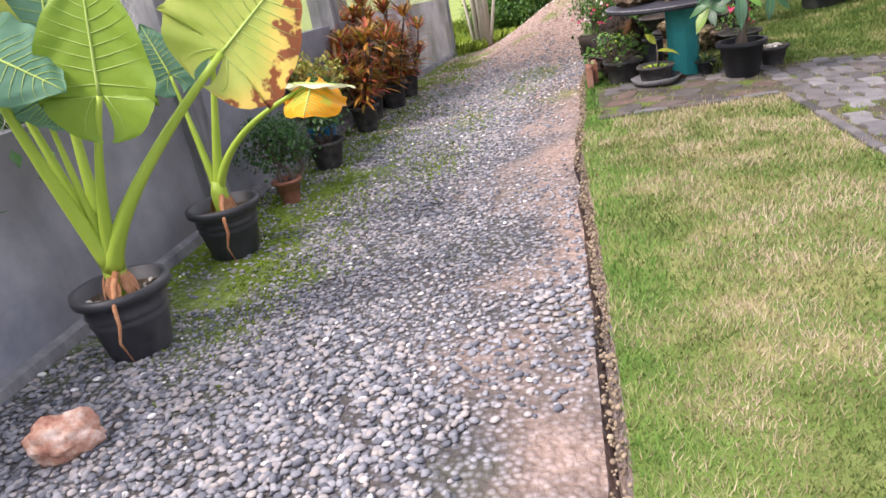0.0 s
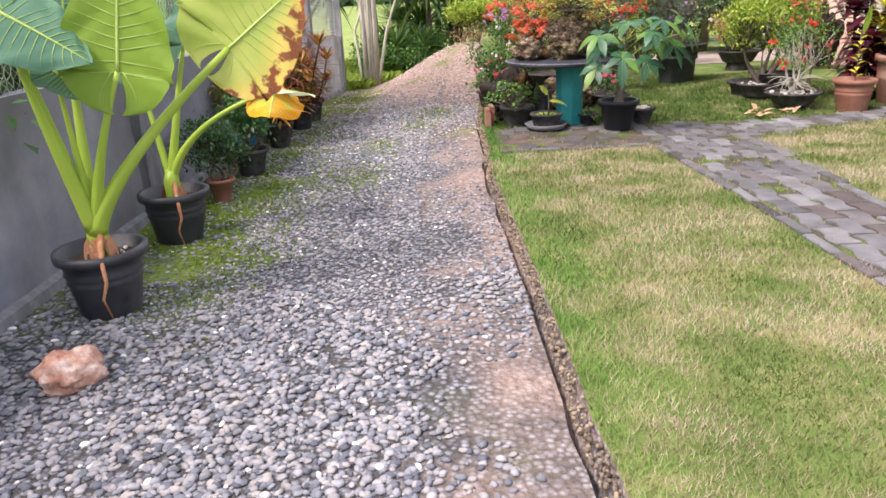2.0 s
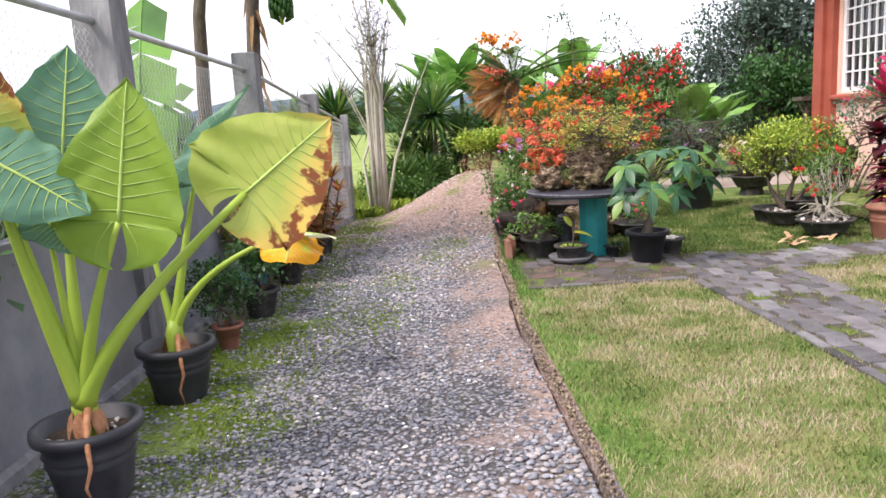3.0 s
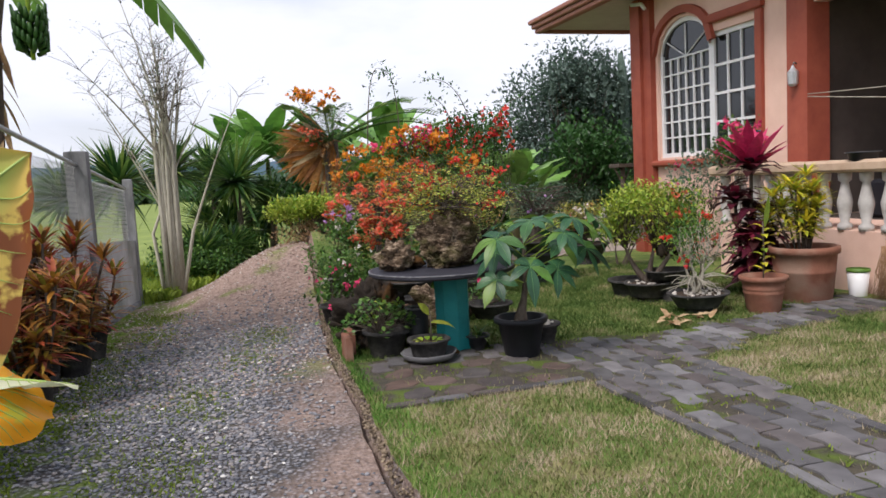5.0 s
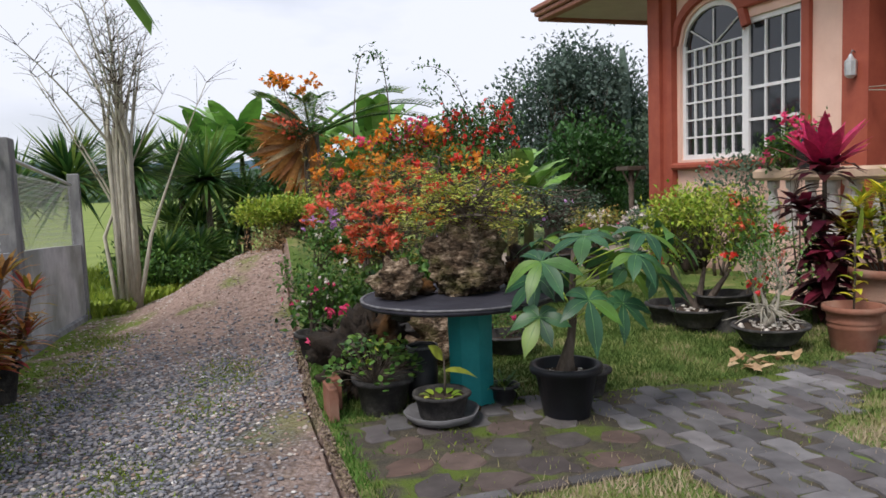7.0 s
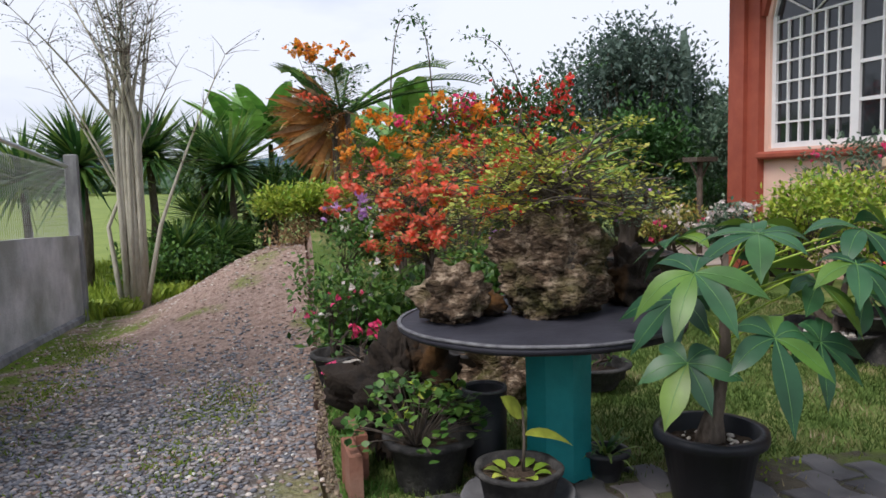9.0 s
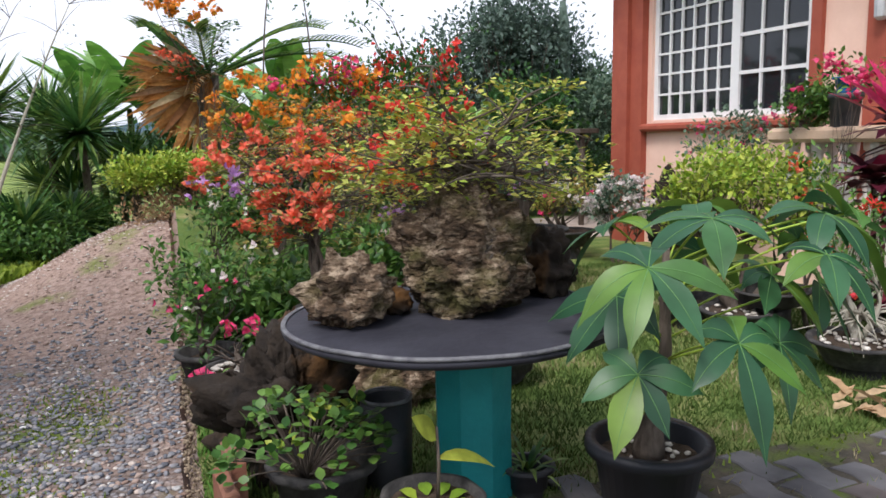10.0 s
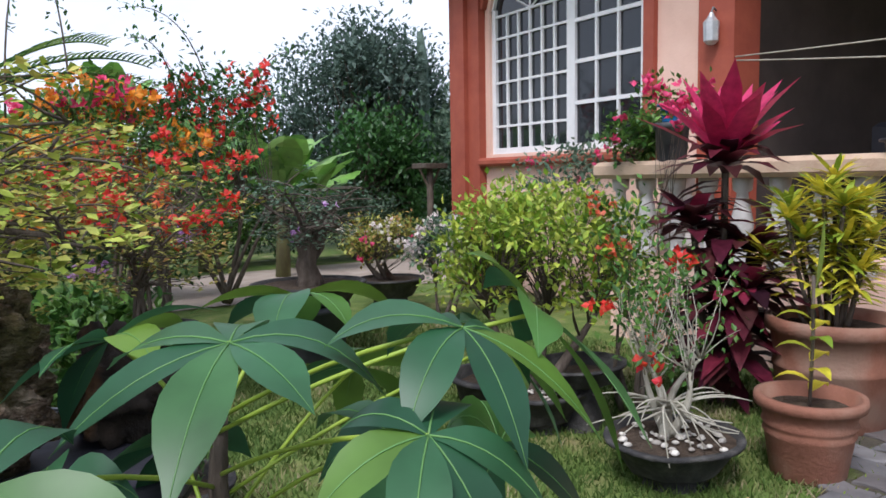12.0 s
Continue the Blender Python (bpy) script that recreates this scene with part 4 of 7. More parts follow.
add_scorch(M_ALO_SICK)
M_ALO_ORANGE = leaf_surface("orange_dying_leaf", (0.80, 0.33, 0.01), (0.88, 0.45, 0.02), (0.55, 0.50, 0.05))
M_ALO_PALE = leaf_surface("pale_leaf_underside", (0.62, 0.66, 0.42), (0.75, 0.76, 0.55))
M_VEIN = blotch("pale_vein", [(0.32, 0.45, 0.10), (0.42, 0.54, 0.16)], 6, rough=0.5)


def heart_leaf(plant, label, at, tip, face, width, material, base=None, thick=0.012, cup=0.12, scorched=None, bend=0.06, petiole_mid=None, wave=0.012, seed=0.0):
    """at: where the stalk meets the blade; tip: the blade's tip; face: about where its upper side looks."""
    at, tip = Vector(at), Vector(tip)
    d = tip - at
    ln = d.length
    d.normalize()
    side = d.cross(Vector(face)).normalized()
    nrm = side.cross(d).normalized()

    def place(u, v):
        w = ramp(u, HEART)
        q = v * width / 2 * w
        h = cup * abs(v) ** 1.5 * width * 0.5 * w - bend * ln * max(0, u) ** 2 + wave * math.sin(u * 17 + abs(v) * 5 + seed + 2 * math.sin(u * 5)) * abs(v) ** 2
        ridge = -0.004 * abs(math.sin((u * 0.62 + 0.30 * abs(v) * (0.5 + 0 * u)) * 24)) * min(1, abs(v) * 3)
        edge = 0.004 * math.sin(u * 30 + seed * 3 + 3 * math.sin(u * 7)) * (abs(v) > 0.95)
        return at + d * (u * ln - 0.10 * ln * abs(v) * (u > 0) * (1 - u)) + side * (q + (edge if v > 0 else -edge)) + nrm * (h + ridge)

    blades, field = [Shape()], []
    nu, nv = 44, 9
    for sgn in (-1, 1):
        s = blades[0]
        off = len(s.v)
        for i in range(nu + 1):
            u = -0.34 + 1.34 * i / nu
            inner = 0.0 if u >= 0 else min(0.7, -u * 0.75 + 0.03)
            for k in range(nv + 1):
                v = sgn * (inner + (1 - inner) * k / nv)
                s.v.append(tuple(place(u, v)))
                field.append(scorched(u, v) if scorched else 0.0)
        for i in range(nu):
            for k in range(nv):
                a = off + i * (nv + 1) + k
                q = (a, a + 1, a + nv + 2, a + nv + 1)
                s.f.append(q if sgn > 0 else q[::-1])
    t = part("leaf", blades[0], material, plant, label)
    if scorched is not None:
        att = t.data.attributes.new("scorch", "FLOAT", "POINT")
        att.data.foreach_set("value", field)
    v = Shape()
    v.tube([place(u, 0) + nrm * 0.002 for u in steps(0, 0.97, 12)], [0.0065 * (1 - 0.85 * i / 12) + 0.001 for i in range(13)], 6)
    for sgn in (-1, 1):
        for i in range(10):
            u0 = 0.0 + 0.085 * i
            pts = [place(u0 + (0.16 if i > 1 else 0.05) * q, sgn * q * 0.93) + nrm * 0.002 for q in steps(0.0, 1, 6)]
            v.tube(pts, [0.0022 * (1 - 0.8 * k / 6) for k in range(7)], 4)
        v.tube([place(-0.26 * q, sgn * (0.1 + 0.42 * q)) + nrm * 0.002 for q in steps(0, 1, 5)], [0.0026 * (1 - 0.7 * k / 5) for k in range(6)], 4)
    part("vein", v, M_VEIN, t, "pale raised ribs")
    if base is not None:
        base = Vector(base)
        mid = Vector(petiole_mid) if petiole_mid else base.lerp(at, 0.5) + Vector((0, 0, 0.05))
        pts = bezier(base, mid, at, 14)
        part("stalk", Shape().tube(pts, [thick * (1.9 - 1.35 * (k / 14) ** 0.6) for k in range(15)], 10), M_STALK, plant, "thick yellow-green leaf stalk")
    return t


def sheath(t, h, seed):
    random.seed(seed)
    part("stem", Shape().tube([(0, 0, h - 0.06), (0.005, 0, h + 0.05), (0.0, 0, h + 0.13), (0.01, 0, h + 0.2)], [0.05, 0.05, 0.048, 0.035], 12), M_STALK, t, "swollen green stem")
    for k in range(7):
        a = rnd(0, math.tau)
        part("dry_sheath", Shape().blade((0.045 * math.cos(a), 0.045 * math.sin(a), h + 0.12), (math.cos(a) * 0.25, math.sin(a) * 0.25, -1), (math.cos(a), math.sin(a), 0.2), 0.13, 0.05, 0.0, 0.2, 4), M_DRYSHEATH, t, "peeling rust-brown dry sheath")
    pts = [(0.03, -0.04, h + 0.12), (0.05, -0.11, h + 0.09), (0.085, -0.20, h + 0.03), (0.10, -0.228, h - 0.04), (0.07, -0.222, h - 0.12), (0.085, -0.20, h - 0.22)]
    part("dry_sheath", Shape().tube(pts, [0.016, 0.014, 0.010, 0.008, 0.006, 0.003], 6), M_DRYSHEATH, t, "dry sheath hanging over the rim")


def alocasia_a():
    y0 = 2.66
    p = pot("plant_pot", "large scuffed black plastic pot beside the wall", "plant pot", (-1.60, y0, -0.07), 0.19, 0.32, M_BLACKPOT, "black pots along the wall", rings=2, rim=0.018)
    pebbles_in(p, 0.15, 0.262, 30, size=0.012)
    t = thing("elephant_ear", "tall elephant-ear plant with huge lime-green leaves", "plant", (-1.60, y0, 0.19))
    sheath(t, 0.0, 5)
    T = Vector((1.60, -y0, -0.19))

    def W(x, y, z):
        return Vector((x, y, z)) + T
    k = (0, 0, 0.13)
    heart_leaf(t, "huge fresh lime-green heart-shaped leaf", W(-1.34, 2.58, 1.04), W(-1.26, 2.60, 1.56), (0.1, -1, 0.1), 0.46, M_ALO_LIME, k, 0.02, petiole_mid=W(-1.50, 2.6, 0.72), cup=0.10)
    heart_leaf(t, "blue-green heart-shaped leaf", W(-1.72, 2.48, 1.30), W(-1.38, 2.46, 1.10), (0.1, -0.6, 1), 0.46, M_ALO_BLUE, k, 0.024, petiole_mid=W(-1.68, 2.56, 0.8), cup=-0.15, seed=1)
    heart_leaf(t, "yellowing leaf scorched brown along one side", W(-0.92, 2.80, 1.10), W(-0.56, 2.84, 1.38), (0.25, -1, 0.2), 0.56, M_ALO_SICK, k, 0.027,
               petiole_mid=W(-1.47, 2.62, 0.62), cup=0.08, seed=2, scorched=lambda u, v: max(0.0, min(1.0, 0.15 + 0.75 * v + 0.35 * u)) if v > 0 else max(0.0, 1.6 * u - 0.9 + 0.2 * abs(v)))
    heart_leaf(t, "blue-green leaf leaning to the wall", W(-1.62, 2.8, 1.24), W(-1.56, 2.86, 1.72), (0.4, -1, 0.2), 0.46, M_ALO_BLUE, k, 0.02, seed=4)
    heart_leaf(t, "yellowed leaf behind", W(-1.84, 2.72, 1.28), W(-1.76, 2.70, 1.62), (0.4, -1, 0.2), 0.32, M_ALO_SICK, k, 0.018, seed=5, scorched=lambda u, v: max(0.0, u))
    heart_leaf(t, "small dark leaf under the others", W(-1.62, 2.62, 1.06), W(-1.50, 2.58, 0.94), (0.1, -0.6, 1), 0.22, M_ALO_BLUE, k, 0.014, seed=6)


def alocasia_b():
    y0 = 3.76
    p = pot("plant_pot", "large scuffed black plastic pot beside the wall", "plant pot", (-1.60, y0, -0.075), 0.19, 0.31, M_BLACKPOT, "black pots along the wall", rings=2, rim=0.018)
    t = thing("elephant_ear", "elephant-ear plant with a curled leaf and an orange dying one", "plant", (-1.60, y0, 0.16))
    sheath(t, 0.0, 9)
    T = Vector((1.60, -y0, -0.16))

    def W(x, y, z):
        return Vector((x, y, z)) + T
    k = (0, 0, 0.12)
    heart_leaf(t, "half-curled dark green leaf", W(-1.42, 3.82, 1.08), W(-1.12, 3.88, 1.60), (-1, -0.5, 0.1), 0.26, M_ALO_BLUE, k, 0.02, cup=0.9)
    heart_leaf(t, "orange dying leaf folded downwards", W(-0.92, 3.76, 0.80), W(-0.92, 3.52, 0.69), (0.1, 0.6, 1), 0.34, M_ALO_ORANGE, k, 0.018, cup=-0.65, petiole_mid=W(-1.48, 3.75, 0.65), seed=2)
    heart_leaf(t, "pale folded back of the dying leaf", W(-1.02, 3.78, 0.815), W(-0.68, 3.74, 0.78), (0, 0.3, 1), 0.18, M_ALO_PALE, None, cup=-0.2, seed=3)
    heart_leaf(t, "dark green leaf in shade", W(-1.75, 3.9, 0.95), W(-1.86, 3.95, 1.25), (0.6, -0.8, 0.2), 0.32, M_ALO_BLUE, k, 0.016, seed=7)
    return p


alocasia_a()
alocasia_b()
boulder("quartz_rock", "rough pink and white quartz rock on the pebbles", (-1.46, 1.90, -0.075), (0.125, 0.075, 0.09), M_REDROCK, 21.3, turn=35, craggy=0.3, fine=0.06)


# ---- spiky and strap-leaved plants ----
def rosette(s, at, n, length, width, droop=0.6, up=0.5, seed_up=1.0, fold=0.2, n_steps=3, shape=(0.35, 0.9, 1.0, 0.7, 0.0)):
    for i in range(n):
        a = i * 2.399 + rnd(-0.2, 0.2)
        lift = up + seed_up * (i / n) * rnd(0.7, 1.2)
        w = Vector((math.cos(a), math.sin(a), lift))
        s.blade(Vector(at) + Vector((0, 0, 0.02 * i / n)), w, (0, 0, 1), length * rnd(0.75, 1.1), width * rnd(0.8, 1.15), droop * rnd(0.5, 1.3), fold, n_steps, shape)


def cane_plant(name, label, category, at, canes, n, length, width, material, group="", droop=0.7, bark=None, up=0.2, low=0.45, dense=1.0, top_material=None, cane_r=0.010):
    """canes: (dx, dy, height). Leaves run down each cane below a tuft."""
    t = thing(name, label, category, at, group)
    c, s, s2 = Shape(), Shape(), Shape()
    for dx, dy, h in canes:
        foot = Vector((dx * 0.35, dy * 0.35, 0))
        top = Vector((dx, dy, h))
        pts = bezier(foot, foot.lerp(top, 0.5) + Vector((rnd(-.03, .03), rnd(-.03, .03), 0)), top, 5)
        part("cane", Shape().tube(pts, cane_r, 6), bark or M_BARK, t)
        rosette(s2 if top_material else s, top, n, length, width, droop, up, 1.2)
        m = int(n * dense * 1.2)
        for i in range(m):
            u = low + (1 - low) * i / m
            q = foot.lerp(top, u)
            a = rnd(0, math.tau)
            s.blade(q, (math.cos(a), math.sin(a), rnd(0.0, 0.5)), (0, 0, 1), length * rnd(0.7, 1), width, droop, 0.2, 3, (0.3, 0.9, 1.0, 0.7, 0.0))
    part("foliage", s, material, t)
    if top_material:
        part("top_foliage", s2, top_material, t, "bright magenta young leaves")
    return t


def pandanus(at, h, r, n=70, label="spiky dark green screw-pine clump"):
    t = thing("screw_pine", label, "plant", at, "screw pines behind the drive")
    c, s = Shape(), Shape()
    c.tube([(0, 0, -0.1), (0.05, 0, h * 0.5), (0, 0, h)], [0.09, 0.07, 0.06], 8)
    for _ in range(n):
        d = unit(-0.35)
        s.blade((d.x * 0.05, d.y * 0.05, h + d.z * 0.1), d + Vector((0, 0, 0.1)), (0, 0, 1) if abs(d.z) < 0.9 else (1, 0, 0), r * rnd(0.7, 1.1), 0.085, rnd(0.1, 0.5), 0.25, 3, (0.8, 1.0, 0.85, 0.5, 0.0))
    part("trunk", c, M_BARK, t)
    part("foliage", s, M_YUCCA, t)


def banana(at, h, leaves, label="banana plant with broad torn leaves", lean=0.3, lw=0.5, ll=1.6):
    t = thing("banana_plant", label, "banana plant", at, "banana plants")
    part("trunk", Shape().tube([(0, 0, -0.1), (0.03, 0, h * 0.5), (0, 0, h)], [0.12, 0.1, 0.06], 10), M_BANANA_TRUNK, t)
    s = Shape()
    for i in range(leaves):
        a = i * 2.4 + rnd(-0.3, 0.3)
        up = rnd(1.0, 3.5)
        d = Vector((math.cos(a), math.sin(a), up)).normalized()
        o = Vector((0, 0, h))
        n = 12
        pts = [o + d * (ll * u) + Vector((math.cos(a), math.sin(a), 0)) * (lean * ll * u * u) - Vector((0, 0, 1)) * (ll * 0.55 * u * u * lean * 1.6) for u in steps(0, 1, n)]
        side = Vector((-math.sin(a), math.cos(a), 0))
        for sgn in (-1, 1):
            k = 1
            while k < n:
                m = min(n, k + random.choice((1, 2, 3, 4)))
                v, f = [], []
                for j in range(k, m + 1):
                    w = lw * 0.5 * math.sin(math.pi * min(1, (j - 0.3) / n)) ** 0.6
                    v += [pts[j], pts[j] + side * (sgn * w) + Vector((0, 0, -0.22 * w * rnd(0.6, 1.4))) + d * (0.15 * w)]
                for j in range(m - k):
                    q = (2 * j, 2 * j + 1, 2 * j + 3, 2 * j + 2)
                    f.append(q if sgn > 0 else q[::-1])
                s.add(v, f)
                k = m if rnd(0, 1) < 0.75 else m + 0
    part("foliage", s, M_BANANA, t)
    return t


def croton_row():
    spots = [(-1.58, 7.35, 0.85), (-1.45, 7.95, 1.0), (-1.66, 8.1, 1.15), (-1.42, 8.6, 0.85)]
    for i, (x, y, h) in enumerate(spots):
        g = ramp(y, ROAD)
        pot("plant_pot", "old black pot of a red and orange croton", "plant pot", (x, y, g), 0.15, 0.27, M_DARKPOT, "pots of crotons")
        canes = [(rnd(-0.28, 0.34), rnd(-0.3, 0.25), h * rnd(0.4, 1.0) - 0.22) for _ in range(12)]
        cane_plant("croton", "croton with narrow red, orange and olive leaves", "plant", (x, y, g + 0.22), canes, 22, 0.29, 0.034, M_CROTON_RED, "crotons by the wall", droop=0.5, low=0.15, dense=1.2, up=0.7)


croton_row()

# smaller pots along the wall
pot("plant_pot", "weathered pale terracotta pot", "plant pot", (-1.56, 4.66, -0.085), 0.085, 0.17, M_TERRA, rings=0)
bush("shrub", "dark dense small-leaved shrub in a terracotta pot", "shrub", (-1.58, 4.70, 0.05), 0.0, (-0.05, 0.05, 0.24), (0.22, 0.22, 0.20), tips=45, per_tip=34, spread=0.045, leaf=0.026, material=M_LEAF_DARK, stems=3)
pot("plant_pot", "mottled brown clay plant pot", "plant pot", (-1.52, 5.52, -0.09), 0.14, 0.22, M_DARKPOT)
bush("shrub", "low leafy shrub in a brown pot", "shrub", (-1.52, 5.52, 0.08), 0.0, (0, 0, 0.30), (0.2, 0.2, 0.18), tips=30, per_tip=30, spread=0.05, leaf=0.035, material=M_LEAF_DARK, stems=3)
pot("plant_pot", "blue plastic paint bucket used as a pot", "plant pot", (-1.68, 6.0, -0.1), 0.12, 0.26, M_BLUE, rim=0.008, taper=0.85)
bush("shrub", "olive leafy shrub in a blue bucket", "shrub", (-1.68, 6.0, 0.1), 0.0, (0, 0, 0.35), (0.2, 0.2, 0.22), tips=30, per_tip=30, spread=0.05, leaf=0.04, material=M_LEAF_OLIVE, stems=3)
pot("plant_pot", "plain dark cement plant pot", "plant pot", (-1.5, 6.8, -0.11), 0.13, 0.25, M_DARKPOT)
cane_plant("croton", "croton with yellow-striped and reddish strap leaves", "plant", (-1.5, 6.8, 0.1), [(rnd(-0.22, 0.26), rnd(-0.24, 0.2), rnd(0.25, 0.68)) for _ in range(9)], 20, 0.26, 0.034, M_CROTON_RED, "crotons by the wall", droop=0.6, low=0.2, dense=1.1, up=0.6)


# ---- money tree in the black pot ----
M_RIB = blotch("leaf_rib", [(0.09, 0.22, 0.06), (0.14, 0.28, 0.09)], 6, rough=0.4)


def palmate(s, ribs, stalks, hub, foot, n, length, width, face=(0, 0, 1), spread_up=0.15, turn=0.0):
    hub, foot = Vector(hub), Vector(foot)
    stalks.tube(bezier(foot, foot.lerp(hub, 0.5) + Vector((0, 0, 0.04)), hub, 6), 0.0038, 6)
    nrm = Vector(face).normalized()
    x = nrm.orthogonal().normalized()
    y = nrm.cross(x)
    for k in range(n):
        a = turn + math.tau * k / n * 0.92 + rnd(-0.12, 0.12)
        d = x * math.cos(a) + y * math.sin(a)
        l = length * rnd(0.8, 1.12)
        mark = len(s.v)
        s.blade(hub, d + nrm * rnd(-0.05, spread_up * 2), nrm, l, width * l / length, rnd(0.5, 1.1), 0.16, 8, (0.06, 0.42, 0.78, 0.98, 1.0, 0.84, 0.34, 0.0))
        ribs.tube([Vector(q) + nrm * 0.0008 for q in s.v[mark + 1::3]], [0.0016 * (1 - 0.09 * q) for q in range(9)], 4)


def money_tree():
    p = pot("plant_pot", "large plain black plastic pot at the path corner", "plant pot", (1.82, 6.42, 0.0), 0.175, 0.30, M_NIGHTPOT, rim=0.022, rings=0)
    pebbles_in(p, 0.14, 0.245, 26, size=0.012)
    t = thing("money_tree", "potted money tree with glossy palmate leaves", "plant", (1.82, 6.42, 0.24))
    part("trunk", Shape().tube([(0, 0, 0.0), (0.0, 0, 0.03), (0.01, 0, 0.1), (0.03, -0.01, 0.2), (0.05, -0.01, 0.34), (0.05, 0, 0.5), (0.07, 0.02, 0.68)],
                               [0.05, 0.052, 0.035, 0.023, 0.02, 0.016, 0.01], 12), M_BARK, t, "swollen grey-brown trunk")
    s, rb, st = Shape(), Shape(), Shape()
    o = Vector((-1.82, -6.42, -0.19))
    whorls = [((1.83, 6.20, 0.96), 0.24, (-0.15, -0.25, 1), 0.4), ((2.09, 6.05, 0.97), 0.23, (0.1, -0.3, 1), 1.0), ((1.97, 5.95, 0.88), 0.21, (0.0, -0.5, 1), 0.2),
              ((1.54, 6.12, 0.86), 0.24, (-0.4, -0.7, 0.9), 0.0), ((1.73, 6.0, 0.67), 0.22, (-0.1, -0.9, 0.8), 0.6), ((1.53, 6.14, 0.58), 0.19, (-0.5, -0.8, 0.8), 0.9),
              ((1.97, 6.08, 0.62), 0.21, (0.2, -0.9, 0.7), 0.3), ((2.25, 6.18, 0.74), 0.22, (0.6, -0.8, 0.7), 0.8), ((2.07, 6.2, 0.78), 0.22, (0.3, -0.6, 0.9), 0.1),
              ((2.30, 6.15, 0.95), 0.24, (0.7, -0.4, 0.9), 0.2), ((2.40, 6.38, 0.84), 0.23, (0.8, -0.2, 0.8), 0.7), ((2.05, 6.50, 0.96), 0.22, (0.1, 0.4, 1), 0.3),
              ((1.74, 6.52, 0.92), 0.22, (-0.3, 0.4, 1), 1.2), ((1.62, 6.34, 0.74), 0.21, (-0.8, -0.3, 0.8), 0.5), ((2.22, 6.62, 0.78), 0.22, (0.6, 0.5, 0.8), 0.4), ((1.86, 6.62, 0.70), 0.21, (-0.1, 0.7, 0.8), 1.0)]
    for hub, l, face, turn in whorls:
        h = Vector(hub) + o
        palmate(s, rb, st, h, (0.05, 0.0, min(0.66, max(0.3, h.z - 0.18))), 6, l, 0.084, face, turn=turn)
    part("leaf_stalk", st, M_STALK, t)
    part("foliage", s, M_PACHIRA, t)
    part("leaf_rib", rb, M_RIB, t, kind="stuff")


money_tree()

# ---- things under and beside the table ----
boulder("mossy_boulder", "dark boulder with rusty moss under the table edge", (0.93, 7.42, -0.02), (0.27, 0.27, 0.30), M_DARKROCK, 31.0, craggy=0.5, fine=0.2, rings=44, sides=60)
p = pot("tyre_planter", "dark cast planter with a scalloped worn rim", "planter", (0.92, 6.98, -0.01), 0.16, 0.22, M_DARKPOT, taper=0.8, wobble=0.12)
s_leaf, s_st = Shape(), Shape()
t = thing("ficus", "small bushy plant with round blue-green leaves", "plant", (0.86, 6.94, 0.16))
for _ in range(60):
    d = unit(0.0)
    tip = Vector((d.x * 0.26, d.y * 0.22, 0.06 + d.z * 0.22))
    s_st.tube(bezier((0, 0, 0), (d.x * 0.1, d.y * 0.1, 0.1), tip, 4), 0.003, 4)
    for _ in range(6):
        q = tip + unit() * 0.035
        s_leaf.blade(q, unit(0.0), (0, 0, 1), rnd(0.03, 0.05), 0.034, 0.2, 0.1, 3, (0.1, 0.9, 1.0, 0.8, 0.15))
part("stem", s_st, M_BARK, t, kind="stuff")
part("foliage", s_leaf, M_LEAF_MID, t)
part("young_foliage", foliage([(0.02, -0.05, 0.27), (0.14, -0.08, 0.24), (-0.08, -0.1, 0.16)], 8, 0.02, 0.045, 0.7), M_LEAF_LIME, t, "bright yellow-green shoots", smooth=False)

saucer = part("saucer", Shape().lathe([(0.12, 0.0), (0.18, 0.02), (0.21, 0.065), (0.202, 0.067), (0.175, 0.034), (0.0, 0.025)], 40, wobble=0.05), M_SAUCER)
saucer.matrix_world = pose(1.16, 6.62, -0.04)
tagged(saucer, "wide grey cement saucer on the pavers", "saucer")
pot("bowl_pot", "worn low cement bowl standing in a saucer", "plant pot", (1.16, 6.62, 0.027), 0.15, 0.15, M_DARKPOT, taper=0.8, rim=0.01, wobble=0.06, soil=0.03)
t = thing("seedling", "young plant with two broad lime leaves", "plant", (1.16, 6.62, 0.15))
part("stem", Shape().tube([(0.02, 0, 0), (0.025, 0, 0.12), (0.02, 0, 0.24)], [0.007, 0.006, 0.004], 6), M_BARK, t)
s = Shape()
s.blade((0.02, 0, 0.20), (-0.6, -0.2, 0.8), (0.3, -0.8, 0.6), 0.17, 0.075, 0.3, 0.1, 6, (0.1, 0.8, 1.0, 0.9, 0.5, 0.0))
s.blade((0.02, 0, 0.14), (1.0, -0.1, 0.12), (0, -0.5, 1), 0.22, 0.055, 0.7, 0.1, 6, (0.1, 0.8, 1.0, 0.9, 0.5, 0.0))
for k in range(9):
    a = k * 0.7
    s.blade((0.06 * math.cos(a), 0.06 * math.sin(a), 0.0), (math.cos(a), math.sin(a), 0.8), (0, 0, 1), 0.10, 0.045, 0.8, 0.1, 4, (0.2, 1.0, 0.9, 0.5, 0.0))
part("foliage", s, M_LEAF_LIME, t)

